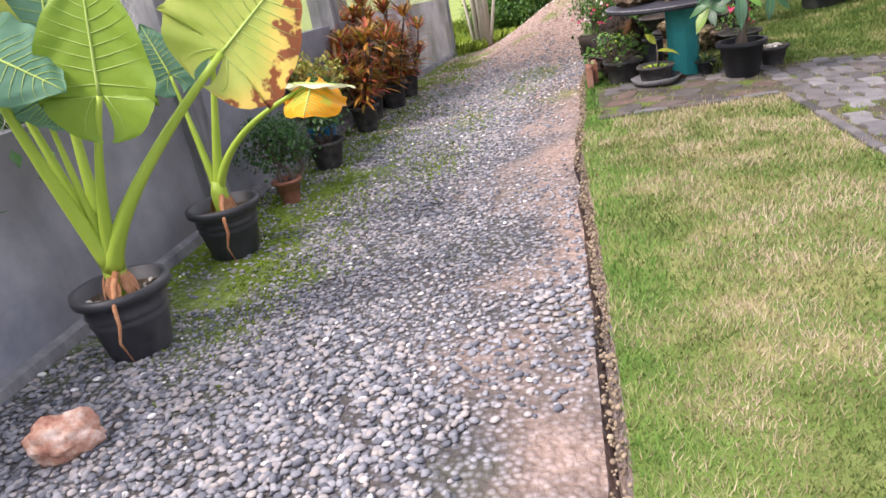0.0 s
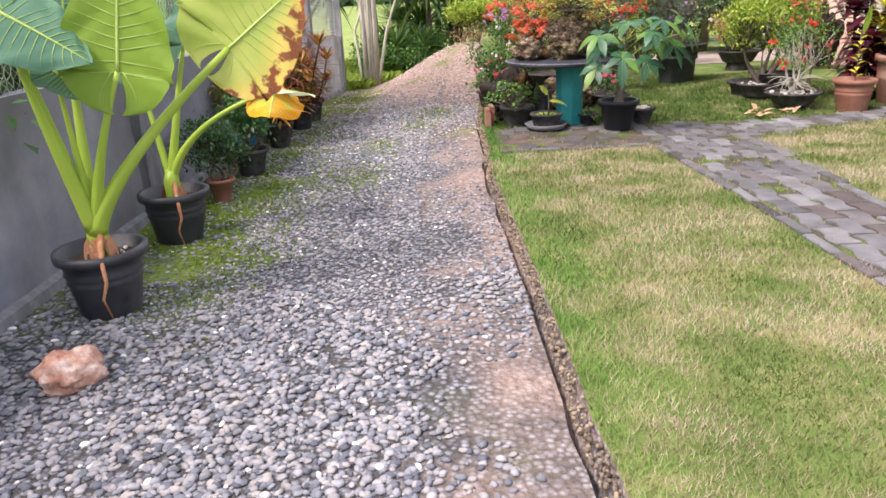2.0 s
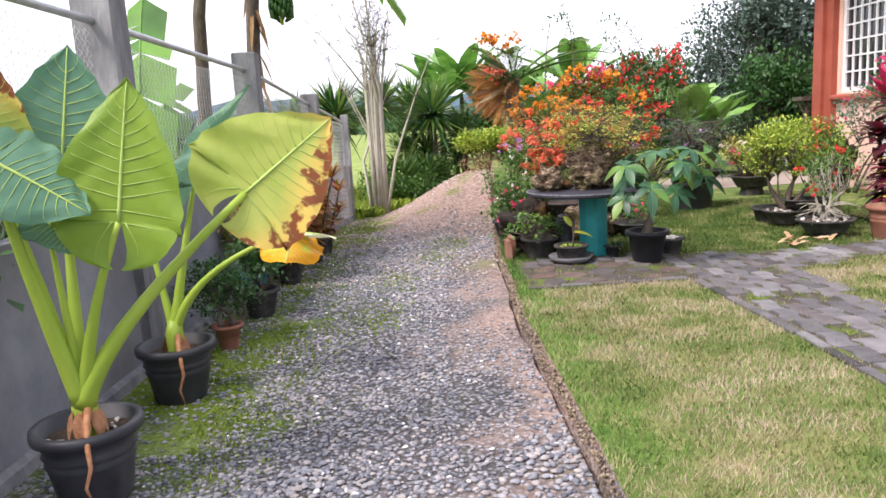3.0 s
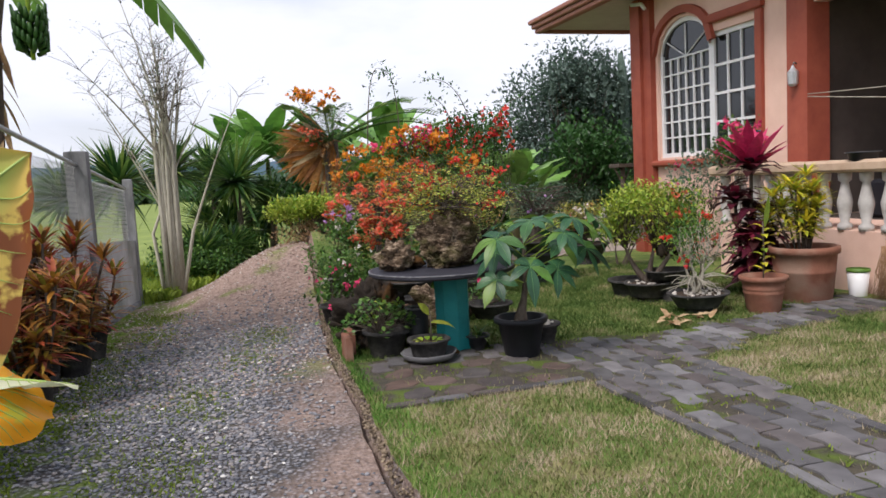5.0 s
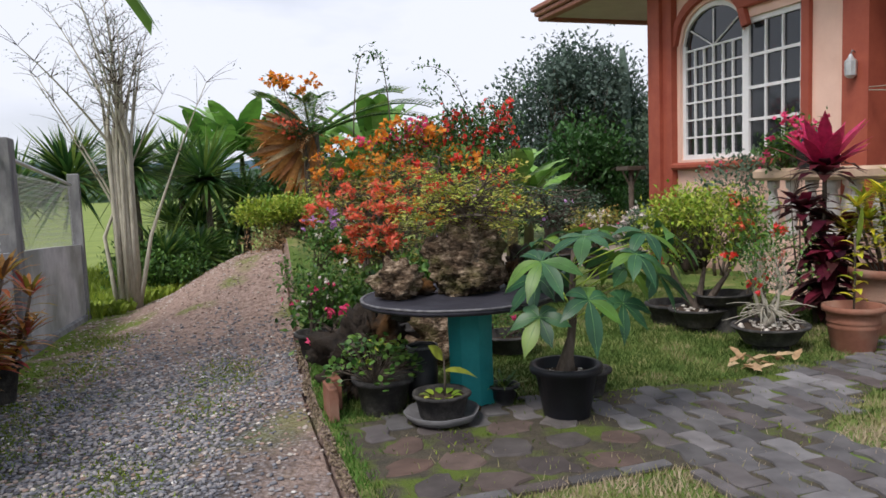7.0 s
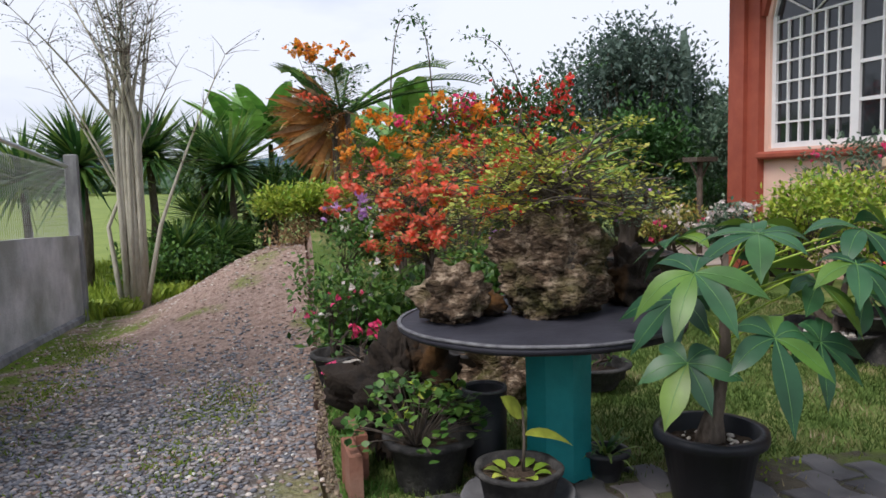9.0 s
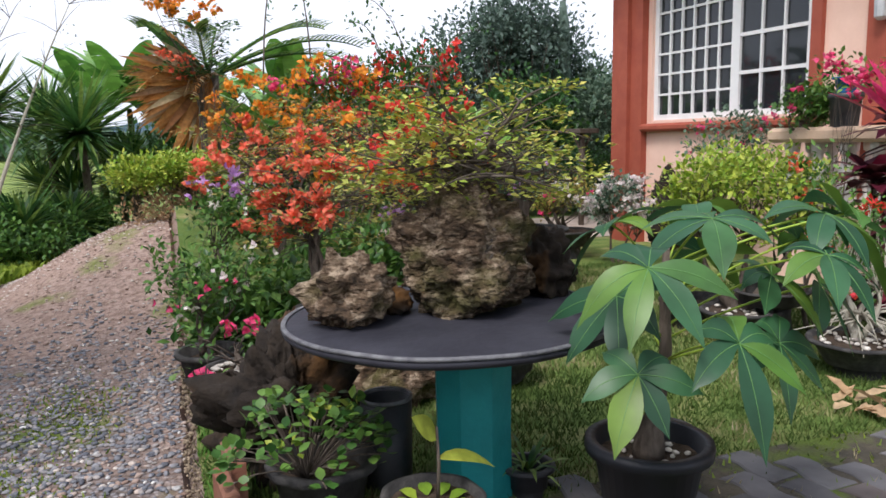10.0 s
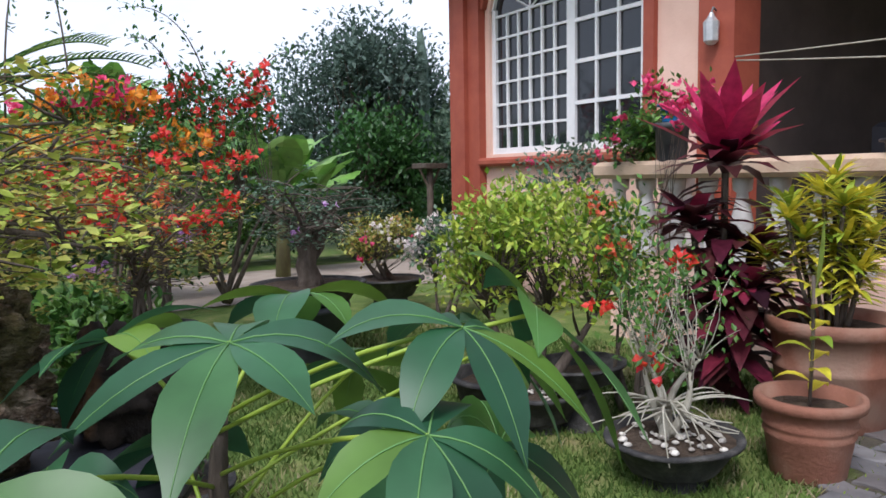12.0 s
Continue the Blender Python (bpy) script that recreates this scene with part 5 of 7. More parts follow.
cyl = thing("black_container", "tall round black container with a grey lip", "container", (1.21, 7.12, -0.01))
part("body", Shape().lathe([(0.085, 0), (0.09, 0.02), (0.095, 0.33), (0.088, 0.33), (0.084, 0.10), (0.0, 0.10)], 28), M_BLACKPOT, cyl)
part("lip", Shape().lathe([(0.087, 0.331), (0.097, 0.334), (0.097, 0.345), (0.087, 0.345)], 28, caps=False), M_TABLE_RIM, cyl, "worn grey lip")
p = pot("plant_pot", "small black nursery pot", "plant pot", (1.60, 6.78, -0.005), 0.075, 0.13, M_BLACKPOT)
t = thing("spider_plant", "small tuft of arching strap leaves", "plant", (1.60, 6.78, 0.06))
s = Shape()
rosette(s, (0, 0, 0.02), 22, 0.24, 0.018, 0.8, 0.5, 1.3)
part("foliage", s, M_YUCCA, t)
p = pot("plant_pot", "grey pot filled with white stones", "plant pot", (2.14, 6.72, 0.0), 0.11, 0.17, M_DARKPOT)
pebbles_in(p, 0.09, 0.16, 16, size=0.028)
for x, y in ((0.62, 7.0), (0.68, 7.22)):
    k = part("border_slab", Shape().box((x - 0.03, y - 0.12, -0.1), (x + 0.02, y + 0.1, 0.14), 0.008), M_TERRA, smooth=False)
    tagged(k, "upright reddish slab edging the bed", "edging slab", "edging slabs")


# ---- bougainvilleas and bonsai behind the table ----
def bonsai_bowl(at, r, h, stones=True, label="low dark cement bonsai bowl", squash=0.9):
    p = pot("bonsai_bowl", label, "plant pot", at, r, h, M_DARKPOT, "bonsai bowls", taper=0.72, rim=0.015, squash=squash, soil=0.02, wobble=0.05)
    if stones:
        pebbles_in(p, r * 0.86, h - 0.015, 60, squash, 0.018)
    return p


def stand(at, r, h, label="upturned dark pot used as a stand"):
    o = part("pot_stand", Shape().lathe([(r, 0), (r, 0.02), (r * 0.85, h * 0.8), (r * 0.9, h)], 20), M_DARKPOT)
    o.matrix_world = pose(at[0], at[1], at[2] + lawn_drop(at[0], at[1]))
    return tagged(o, label, "stand", "stands")


bonsai_bowl((0.86, 7.98, 0.16), 0.17, 0.11, label="dark bowl of white stones with a pink bougainvillea")
stand((0.86, 7.98, -0.03), 0.13, 0.19)
bush("bougainvillea", "sparse bougainvillea with deep pink flowers", "shrub", (0.86, 7.98, 0.26), 0, (0, -0.02, 0.10), (0.26, 0.24, 0.10), tips=16, per_tip=9, spread=0.035, leaf=0.03,
     flowers=((M_PINKF, 9, 4, 0.024, None),), stems=3)
pot("plant_pot", "squat brown clay plant pot", "plant pot", (0.82, 8.75, -0.05), 0.16, 0.22, M_DARKPOT)
bush("bougainvillea", "leafy bougainvillea with a few white flowers", "shrub", (0.82, 8.75, 0.15), 0, (0.05, 0, 0.42), (0.30, 0.30, 0.24), tips=46, per_tip=16, spread=0.05, leaf=0.036, material=M_LEAF_MID,
     flowers=((M_WHITEF, 6, 2, 0.022, lambda d: d.y < 0.1), (M_PINKF, 3, 2, 0.022, None)), stems=4, trunk=0.016)
pot("plant_pot", "squat grey cement plant pot", "plant pot", (1.1, 10.0, 0.0), 0.18, 0.24, M_DARKPOT)
bush("bougainvillea", "bougainvillea with pale pink and white flowers", "shrub", (1.1, 10.0, 0.17), 0, (0.05, 0, 0.66), (0.28, 0.28, 0.2), tips=32, per_tip=22, spread=0.06, leaf=0.045,
     material=M_LEAF_MID, flowers=((M_WHITEF, 8, 3, 0.026, lambda d: d.z > 0), (M_REDF, 4, 3, 0.024, None)), stems=3)
bonsai_bowl((1.52, 8.55, 0.25), 0.26, 0.12, False, "dark oval bonsai bowl raised on a stand")
stand((1.52, 8.55, -0.03), 0.15, 0.28)
def spray(label, at, centre, radii, material, flowers, limbs=9, pads=200, leaf=0.034, per=16, pad=0.065, trunk=0.018):
    t = thing("bougainvillea", label, "shrub", at)
    gnarled_crown(t, limbs, radii, centre, pad, pads, leaf, material, M_BARK, trunk, flowers, per)


spray("bougainvillea covered in coral flowers", (1.52, 8.9, 0.32), (-0.12, 0.05, 0.66), (0.62, 0.52, 0.42), M_LEAF_OLIVE,
      ((M_CORAL, 34, 16, 0.036, lambda d: d.x < 0.15 and d.z > -0.25), (M_ORANGE, 8, 8, 0.032, lambda d: d.x > -0.1 and d.z > 0), (M_LILACF, 3, 9, 0.034, lambda d: d.x < -0.3)))
boulder("garden_rock", "brown rock with bonsai roots behind the table", (1.62, 8.0, -0.03), (0.3, 0.22, 0.22), M_ROCK, 40, craggy=0.5)
pot("plant_pot", "plain grey cement plant pot", "plant pot", (1.35, 10.8, -0.1), 0.2, 0.3, M_DARKPOT)
spray("tall bougainvillea with orange and coral flowers", (1.7, 10.8, 0.15), (0.05, 0, 1.25), (0.7, 0.55, 0.62), M_LEAF_OLIVE,
      ((M_ORANGE, 15, 12, 0.040, lambda d: d.z > 0.1), (M_CORAL, 20, 12, 0.040, lambda d: d.z < 0.3)), pads=230, leaf=0.045, per=13, pad=0.08)
pot("plant_pot", "plain grey cement plant pot", "plant pot", (2.35, 9.3, -0.05), 0.2, 0.28, M_DARKPOT)
spray("bougainvillea with lime leaves and coral-red flowers", (2.35, 9.3, 0.2), (0.0, 0, 0.88), (0.60, 0.5, 0.45), M_LEAF_OLIVE,
      ((M_REDF, 20, 11, 0.034, lambda d: d.z > -0.1), (M_LILACF, 3, 6, 0.032, None)))
pot("plant_pot", "plain dark cement plant pot", "plant pot", (2.9, 11.2, -0.1), 0.22, 0.3, M_DARKPOT)
spray("large bougainvillea full of red flowers", (2.9, 11.2, 0.15), (0.0, 0, 1.2), (0.75, 0.6, 0.6), M_LEAF_MID,
      ((M_REDF, 20, 12, 0.040, lambda d: d.z < 0.35), (M_CORAL, 9, 10, 0.040, None)), pads=230, leaf=0.045, per=14, pad=0.08)
spray("orange-flowered bougainvillea shoots standing above the dead palm", (1.5, 13.1, 0.3), (-0.1, 0, 2.1), (0.55, 0.4, 0.45), M_LEAF_DARK,
      ((M_ORANGE, 8, 13, 0.055, lambda d: d.z > 0.12), (M_CORAL, 3, 11, 0.05, lambda d: d.x < 0)), limbs=6, pads=70, leaf=0.06, per=9, pad=0.1, trunk=0.015)
pot("bonsai_bowl", "dark stone-topped bowl in the shade under the table", "plant pot", (1.5, 8.1, 0.12), 0.15, 0.14, M_DARKPOT, "bonsai bowls", wobble=0.05)
pot("bonsai_bowl", "wide dark bowl behind the turquoise pillar", "plant pot", (2.15, 7.95, 0.02), 0.2, 0.14, M_DARKPOT, "bonsai bowls", wobble=0.05)
bush("shrub", "small leafy shrub with pink flowers in a dark bowl", "shrub", (2.15, 7.95, 0.15), 0, (0, 0, 0.12), (0.16, 0.16, 0.1), tips=18, per_tip=12, spread=0.04, leaf=0.03, material=M_LEAF_MID, stems=3, trunk=0.008,
     flowers=((M_PINKF, 3, 3, 0.024, None),))
for x, y, r in ((0.74, 7.72, 0.09), (0.78, 8.34, 0.11), (0.93, 9.28, 0.12), (0.98, 9.75, 0.10), (1.28, 7.72, 0.12), (1.1, 8.25, 0.13)):
    boulder("garden_rock", "small dark rock edging the flower bed", (x, y, -0.03), (r, r * 0.8, r * 0.75), M_DARKROCK, x * 31 + y, craggy=0.5, rings=14, sides=20)
pot("plant_pot", "tall black tub under a bonsai bowl", "plant pot", (3.63, 10.1, 0.02), 0.27, 0.38, M_BLACKPOT, rim=0.015, taper=0.9)
bonsai_bowl((3.63, 10.1, 0.40), 0.40, 0.15, False, "wide dark bowl with a mossy surface on a black tub")
old_bonsai = thing("bonsai", "old bonsai with a gnarled forked dark trunk and sparse leaves", "bonsai", (3.63, 10.1, 0.52))
part("trunk", Shape().tube([(0, 0, -0.02), (0.01, 0, 0.06), (-0.02, 0, 0.15), (0.0, 0, 0.24), (-0.05, 0, 0.33), (-0.1, 0, 0.42)], [0.11, 0.085, 0.075, 0.07, 0.05, 0.035], 10)
     .tube([(0.0, 0, 0.2), (0.08, 0, 0.28), (0.1, -0.02, 0.38), (0.2, 0, 0.46)], [0.06, 0.05, 0.035, 0.02], 8), M_BARK, old_bonsai, "thick gnarled dark trunk")
gnarled_crown(old_bonsai, 9, (0.55, 0.48, 0.27), (0.0, 0.0, 0.56), 0.06, 200, 0.034, M_LEAF_GREY, M_BARK, 0.028, ((M_LILACF, 3, 4, 0.03, lambda d: d.x < 0),), per=12)
bonsai_bowl((5.2, 11.7, 0.14), 0.34, 0.18, False, "wide dark bonsai bowl on a low block")
stand((5.2, 11.7, -0.06), 0.2, 0.2, "low dark block used as a stand")
bush("bonsai", "bonsai with pale yellow-green variegated leaves", "bonsai", (5.2, 11.7, 0.28), 0, (0.0, 0, 0.42), (0.55, 0.5, 0.24), tips=60, per_tip=18, spread=0.055, leaf=0.04,
     material=M_LEAF_OLIVE, stems=3, trunk=0.035, flowers=((M_WHITEF, 14, 4, 0.03, None), (M_PINKF, 5, 3, 0.03, None)))
bush("bougainvillea", "white-flowered bougainvillea by the house corner", "shrub", (5.35, 10.9, -0.05), 0, (0.0, 0, 0.66), (0.3, 0.3, 0.3), tips=50, per_tip=16, spread=0.06, leaf=0.045,
     material=M_LEAF_GREY, stems=3, trunk=0.02, flowers=((M_WHITEF, 36, 6, 0.035, None),))
boulder("garden_rock", "dark upright stump by the house corner", (6.35, 11.3, -0.1), (0.22, 0.22, 0.5), M_DARKROCK, 50, craggy=0.6)
boulder("garden_rock", "dark stone on the lawn", (1.95, 8.35, -0.03), (0.2, 0.16, 0.14), M_DARKROCK, 51, craggy=0.5)

# the group by the porch
bonsai_bowl((3.88, 7.95, 0.05), 0.24, 0.15, True, "dark cement bonsai bowl dressed with pale pebbles")
stand((3.88, 7.95, -0.03), 0.13, 0.08)
bush("bonsai", "bonsai with a broad crown of bright yellow-green leaves", "bonsai", (3.9, 7.98, 0.15), 0, (0.05, 0.1, 0.70), (0.56, 0.42, 0.30), tips=150, per_tip=24, spread=0.055, leaf=0.036,
     material=M_LEAF_LIME, stems=3, trunk=0.035)
pot("bonsai_bowl", "wide grey bonsai bowl behind", "plant pot", (3.95, 8.35, -0.02), 0.25, 0.2, M_DARKPOT, taper=0.8)
bonsai_bowl((3.88, 7.14, 0.06), 0.27, 0.13, True, "wide dark bonsai bowl heaped with stones")
stand((3.88, 7.14, -0.03), 0.14, 0.09)
bush("bonsai", "bare-rooted bougainvillea bonsai with coral-red flowers", "bonsai", (3.88, 7.16, 0.17), 0, (0.12, 0.05, 0.48), (0.36, 0.34, 0.30), tips=60, per_tip=9, spread=0.045, leaf=0.03,
     material=M_LEAF_MID, stems=4, trunk=0.02, bark=M_PALEBARK, flowers=((M_REDF, 6, 6, 0.024, None),))
rt = Shape()
for _ in range(34):
    a = rnd(0, math.tau)
    q = rnd(0.14, 0.36)
    rt.tube(bezier((rnd(-.03, .03), rnd(-.03, .03), 0.14), (q * 0.5 * math.cos(a), q * 0.5 * math.sin(a), rnd(0.05, 0.26)), (q * math.cos(a + 0.3), q * math.sin(a + 0.3), rnd(0.0, 0.18)), 6), [0.006, 0.006, 0.005, 0.004, 0.003, 0.003, 0.002], 5)
t = thing("bare_shrub", "tangle of bare pale bonsai roots over the stones", "bonsai", (3.88, 7.16, 0.16))
part("root", rt, M_PALEBARK, t)
pot("bonsai_bowl", "grey oval cement bowl behind the red bonsai", "plant pot", (4.05, 7.85, 0.22), 0.24, 0.10, M_DARKPOT, squash=0.8)
stand((4.05, 7.85, -0.02), 0.12, 0.24)
bush("bougainvillea", "tall thin bougainvillea with clusters of red flowers", "shrub", (4.3, 7.75, 0.05), 0, (0.0, 0, 0.78), (0.30, 0.30, 0.36), tips=38, per_tip=9, spread=0.05, leaf=0.034,
     material=M_LEAF_MID, stems=4, trunk=0.015, flowers=((M_CORAL, 9, 6, 0.022, None),))
cane_plant("cordyline", "tall cordyline with maroon leaves and a magenta crown", "plant", (4.9, 7.65, 0.0), [(0.0, 0.0, 1.25), (-0.12, 0.1, 0.95), (0.14, -0.06, 0.8), (-0.05, -0.16, 0.6), (0.12, 0.12, 0.45)], 24, 0.46, 0.115, M_TI_DARK,
           droop=0.75, low=0.3, top_material=None, cane_r=0.018)
t = thing("cordyline", "cordyline crown of bright magenta leaves", "plant", (4.9, 7.65, 1.22))
s = Shape()
rosette(s, (0, 0, 0.05), 22, 0.60, 0.13, 0.3, 0.6, 1.6)
part("foliage", s, M_TI_PINK, t)
part("cane", Shape().tube([(0, 0, -0.02), (0, 0, 0.08)], 0.016, 6), M_BARK, t)
pot("plant_pot", "big faded terracotta-coloured planter", "plant pot", (5.08, 7.15, 0.0), 0.30, 0.52, M_TERRA, rim=0.015, taper=0.82, rings=1)
cane_plant("croton", "bushy croton with narrow yellow-splashed leaves", "plant", (5.08, 7.15, 0.44), [(rnd(-0.28, 0.28), rnd(-0.26, 0.26), rnd(0.25, 0.75)) for _ in range(16)], 24, 0.23, 0.032, M_CROTON, droop=0.5, low=0.5)
pot("plant_pot", "terracotta pot with a banded rim", "plant pot", (4.36, 6.86, 0.0), 0.19, 0.33, M_TERRA, rim=0.018, rings=2, taper=0.75)
t = thing("croton", "sparse young croton with drooping yellow-green leaves", "plant", (4.36, 6.86, 0.26))
s, st = Shape(), Shape()
for k in range(11):
    a = k * 2.1
    h = 0.08 + 0.042 * k
    s.blade((0, 0, h), (math.cos(a), math.sin(a), 0.7), (0, 0, 1), 0.2, 0.06, 0.9, 0.15, 5, (0.2, 0.9, 1.0, 0.9, 0.5, 0.0))
s.blade((0.02, 0, 0.5), (0.15, 0, 1), (0.3, -1, 0), 0.34, 0.085, 0.2, 0.15, 6, (0.2, 0.9, 1.0, 0.9, 0.5, 0.0))
st.tube([(0, 0, 0), (0.01, 0, 0.3), (0.0, 0, 0.55)], 0.007, 6)
part("foliage", s, M_CROTON, t)
part("stem", st, M_BARK, t)
t = thing("dried_leaves", "crumpled dry brown leaves lying on the lawn", "dry leaves", (3.45, 6.75, 0.005))
s = Shape()
for _ in range(16):
    s.blade((rnd(-0.25, 0.3), rnd(-0.1, 0.1), rnd(0.01, 0.05)), (rnd(-1, 1), rnd(-1, 1), rnd(0, 0.6)), (rnd(-1, 1), 0, 1), rnd(0.08, 0.2), 0.06, rnd(-0.5, 0.6), 0.4, 5, (0.3, 1.0, 0.7, 0.9, 0.4, 0.0))
part("leaf", s, M_DRYLEAF, t)

# plants and pots along the window and the porch rail
pot("plant_pot", "tall black pot standing on the porch rail", "plant pot", (5.80, 8.72, 1.257), 0.12, 0.33, M_BLACKPOT, taper=0.8, rim=0.01, soil=0.0)
pot("plant_pot", "blue plastic pot set on a tall black pot", "plant pot", (5.80, 8.72, 1.587), 0.085, 0.13, M_BLUE, taper=0.8)
bush("shrub", "leafy plant hanging round the porch rail corner", "shrub", (5.8, 9.05, 1.257), 0, (-0.02, 0.05, 0.24), (0.24, 0.28, 0.26), tips=46, per_tip=20, spread=0.05, leaf=0.045, material=M_LEAF_MID, stems=3,
     flowers=((M_PINKF, 5, 3, 0.03, None),))
bush("bougainvillea", "sparse climbing bougainvillea under the window", "shrub", (6.1, 10.4, -0.05), 0, (0.1, -0.1, 1.15), (0.55, 0.55, 0.35), tips=45, per_tip=13, spread=0.06, leaf=0.05, material=M_LEAF_GREY, stems=3, trunk=0.02,
     flowers=((M_PINKF, 6, 3, 0.03, None),))
bush("shrub", "pink-flowered twiggy shrub at the porch column", "shrub", (5.35, 8.35, 0.3), -0.3, (0.0, 0, 1.35), (0.2, 0.2, 0.34), tips=14, per_tip=8, spread=0.05, leaf=0.04, material=M_LEAF_MID, stems=2, trunk=0.012,
     flowers=((M_PINKF, 12, 6, 0.03, None),))
pot("hanging_pot", "black trough on the porch rail", "plant pot", (5.8, 7.15, 1.257), 0.14, 0.13, M_BLACKPOT)
s = Shape()
t = thing("wall_lantern", "pale glass lantern on the porch column", "lamp", (6.80, 9.15, 2.2))
part("body", Shape().lathe([(0.03, 0), (0.06, 0.03), (0.065, 0.18), (0.03, 0.22), (0.012, 0.26)], 8), M_PIPE, t, smooth=False)
part("bracket", Shape().tube([(0.0, 0, 0.26), (0.02, 0, 0.30), (0.055, 0, 0.28)], 0.008, 6), M_POST, t)
t = thing("clothes_line", "two thin pale clothes lines stretched across the porch", "clothes line", (0, 0, 0))
for z0, z1 in ((2.08, 1.92), (2.05, 1.50)):
    part("cord", Shape().tube(bezier((6.84, 8.95, z0), (6.6, 6.2, (z0 + z1) / 2 - 0.08), (6.4, 3.2, z1), 10), 0.006, 5), M_PALEBARK, t)
t = thing("porch_bench", "dark padded bench on the dim porch", "bench", (0, 0, 0))
part("seat", Shape().box((7.2, 5.0, 0.541), (7.9, 8.4, 1.0), 0.04), M_NIGHTPOT, t, smooth=False)
part("backrest", Shape().box((7.905, 5.0, 0.541), (8.05, 8.4, 1.55), 0.04), M_NIGHTPOT, t, smooth=False)
t = thing("drip_pipe", "white plastic downpipe end under the eave", "pipe", (6.75, 12.35, 3.93))
part("body", Shape().tube([(0, 0.4, 0.1), (0, 0.1, 0.05), (0, 0, -0.05)], 0.03, 8), M_WHITE, t)


# ---- drive end: tall bare-stemmed shrub, palms, bananas, trees ----
def stem_shrub():
    t = thing("stem_shrub", "tall shrub of bundled pale bare stems with fine twigs", "shrub", (-1.0, 14.3, ramp(14.3, ROAD) - 0.03))
    s, tw, ends = Shape(), Shape(), []
    for i in range(26):
        a = rnd(0, math.tau)
        f = Vector((0.15 * math.cos(a), 0.11 * math.sin(a), 0))
        k = f + Vector((rnd(-0.05, 0.05), rnd(-0.05, 0.05), rnd(1.9, 2.6)))
        spread = 0.35 if i < 14 else 1.0
        e = k + Vector((rnd(-1, 1) * spread, rnd(-1, 1) * spread, rnd(1.1, 2.2)))
        if i > 21:
            k = f + Vector((rnd(-0.2, 0.3), 0, 1.1))
            e = k + Vector((random.choice((-1.1, 0.9)), rnd(-0.4, 0.4), rnd(1.6, 2.4)))
        pts = [f, f.lerp(k, 0.5), k] + bezier(k, k.lerp(e, 0.5) + Vector((0, 0, 0.15)), e, 6)[1:]
        s.tube(pts, [0.036, 0.032, 0.026, 0.020, 0.016, 0.013, 0.010, 0.007, 0.005], 6)
        for q in pts[4:]:
            for _ in range(4):
                g = q + Vector((rnd(-1, 1), rnd(-1, 1), rnd(0.0, 1.0))) * rnd(0.2, 0.5)
                tw.tube(bezier(q, q.lerp(g, 0.5) + Vector((0, 0, 0.05)), g, 3), [0.005, 0.004, 0.003, 0.002], 3)
                ends.append(g)
    part("stem", s, M_PALEBARK, t)
    part("twig", tw, M_BARK, t, kind="stuff")
    random.shuffle(ends)
    part("foliage", foliage(ends[:200], 9, 0.07, 0.035, 0.5), M_LEAF_GREY, t, smooth=False)


stem_shrub()
for x, y, h, r in ((-2.0, 17.0, 2.0, 1.3), (-1.1, 18.2, 2.2, 1.3), (0.25, 19.6, 2.0, 1.35), (-0.6, 17.0, 0.5, 0.9), (-3.2, 18.5, 1.8, 1.2), (-0.3, 20.5, 2.2, 1.3), (0.0, 18.2, 0.5, 0.8), (1.2, 22.5, 1.4, 1.2)):
    pandanus((x, y, ramp(y, ROAD) - 0.02), h, r, n=260)
    if x > -0.7:
        pandanus((x - 0.2, y + 0.7, ramp(y, ROAD) - 0.02), h * 0.45, r * 0.9, n=160)
for x, y, h, n, l in ((0.6, 23.0, 2.3, 10, 2.0), (1.3, 23.6, 2.6, 10, 2.1), (2.1, 22.6, 1.9, 10, 1.9), (2.9, 21.8, 2.0, 10, 1.8), (3.2, 16.4, 1.5, 10, 1.5), (4.1, 20.0, 2.4, 9, 1.8), (5.6, 15.6, 1.3, 9, 1.2), (5.0, 17.5, 1.4, 9, 1.4), (0.2, 22.3, 1.6, 10, 1.9), (6.6, 17.0, 1.0, 8, 1.3), (2.2, 14.6, 1.3, 8, 1.1)):
    banana((x, y, ramp(y, LAWN) - 0.05), h, n, ll=l, lw=0.6)



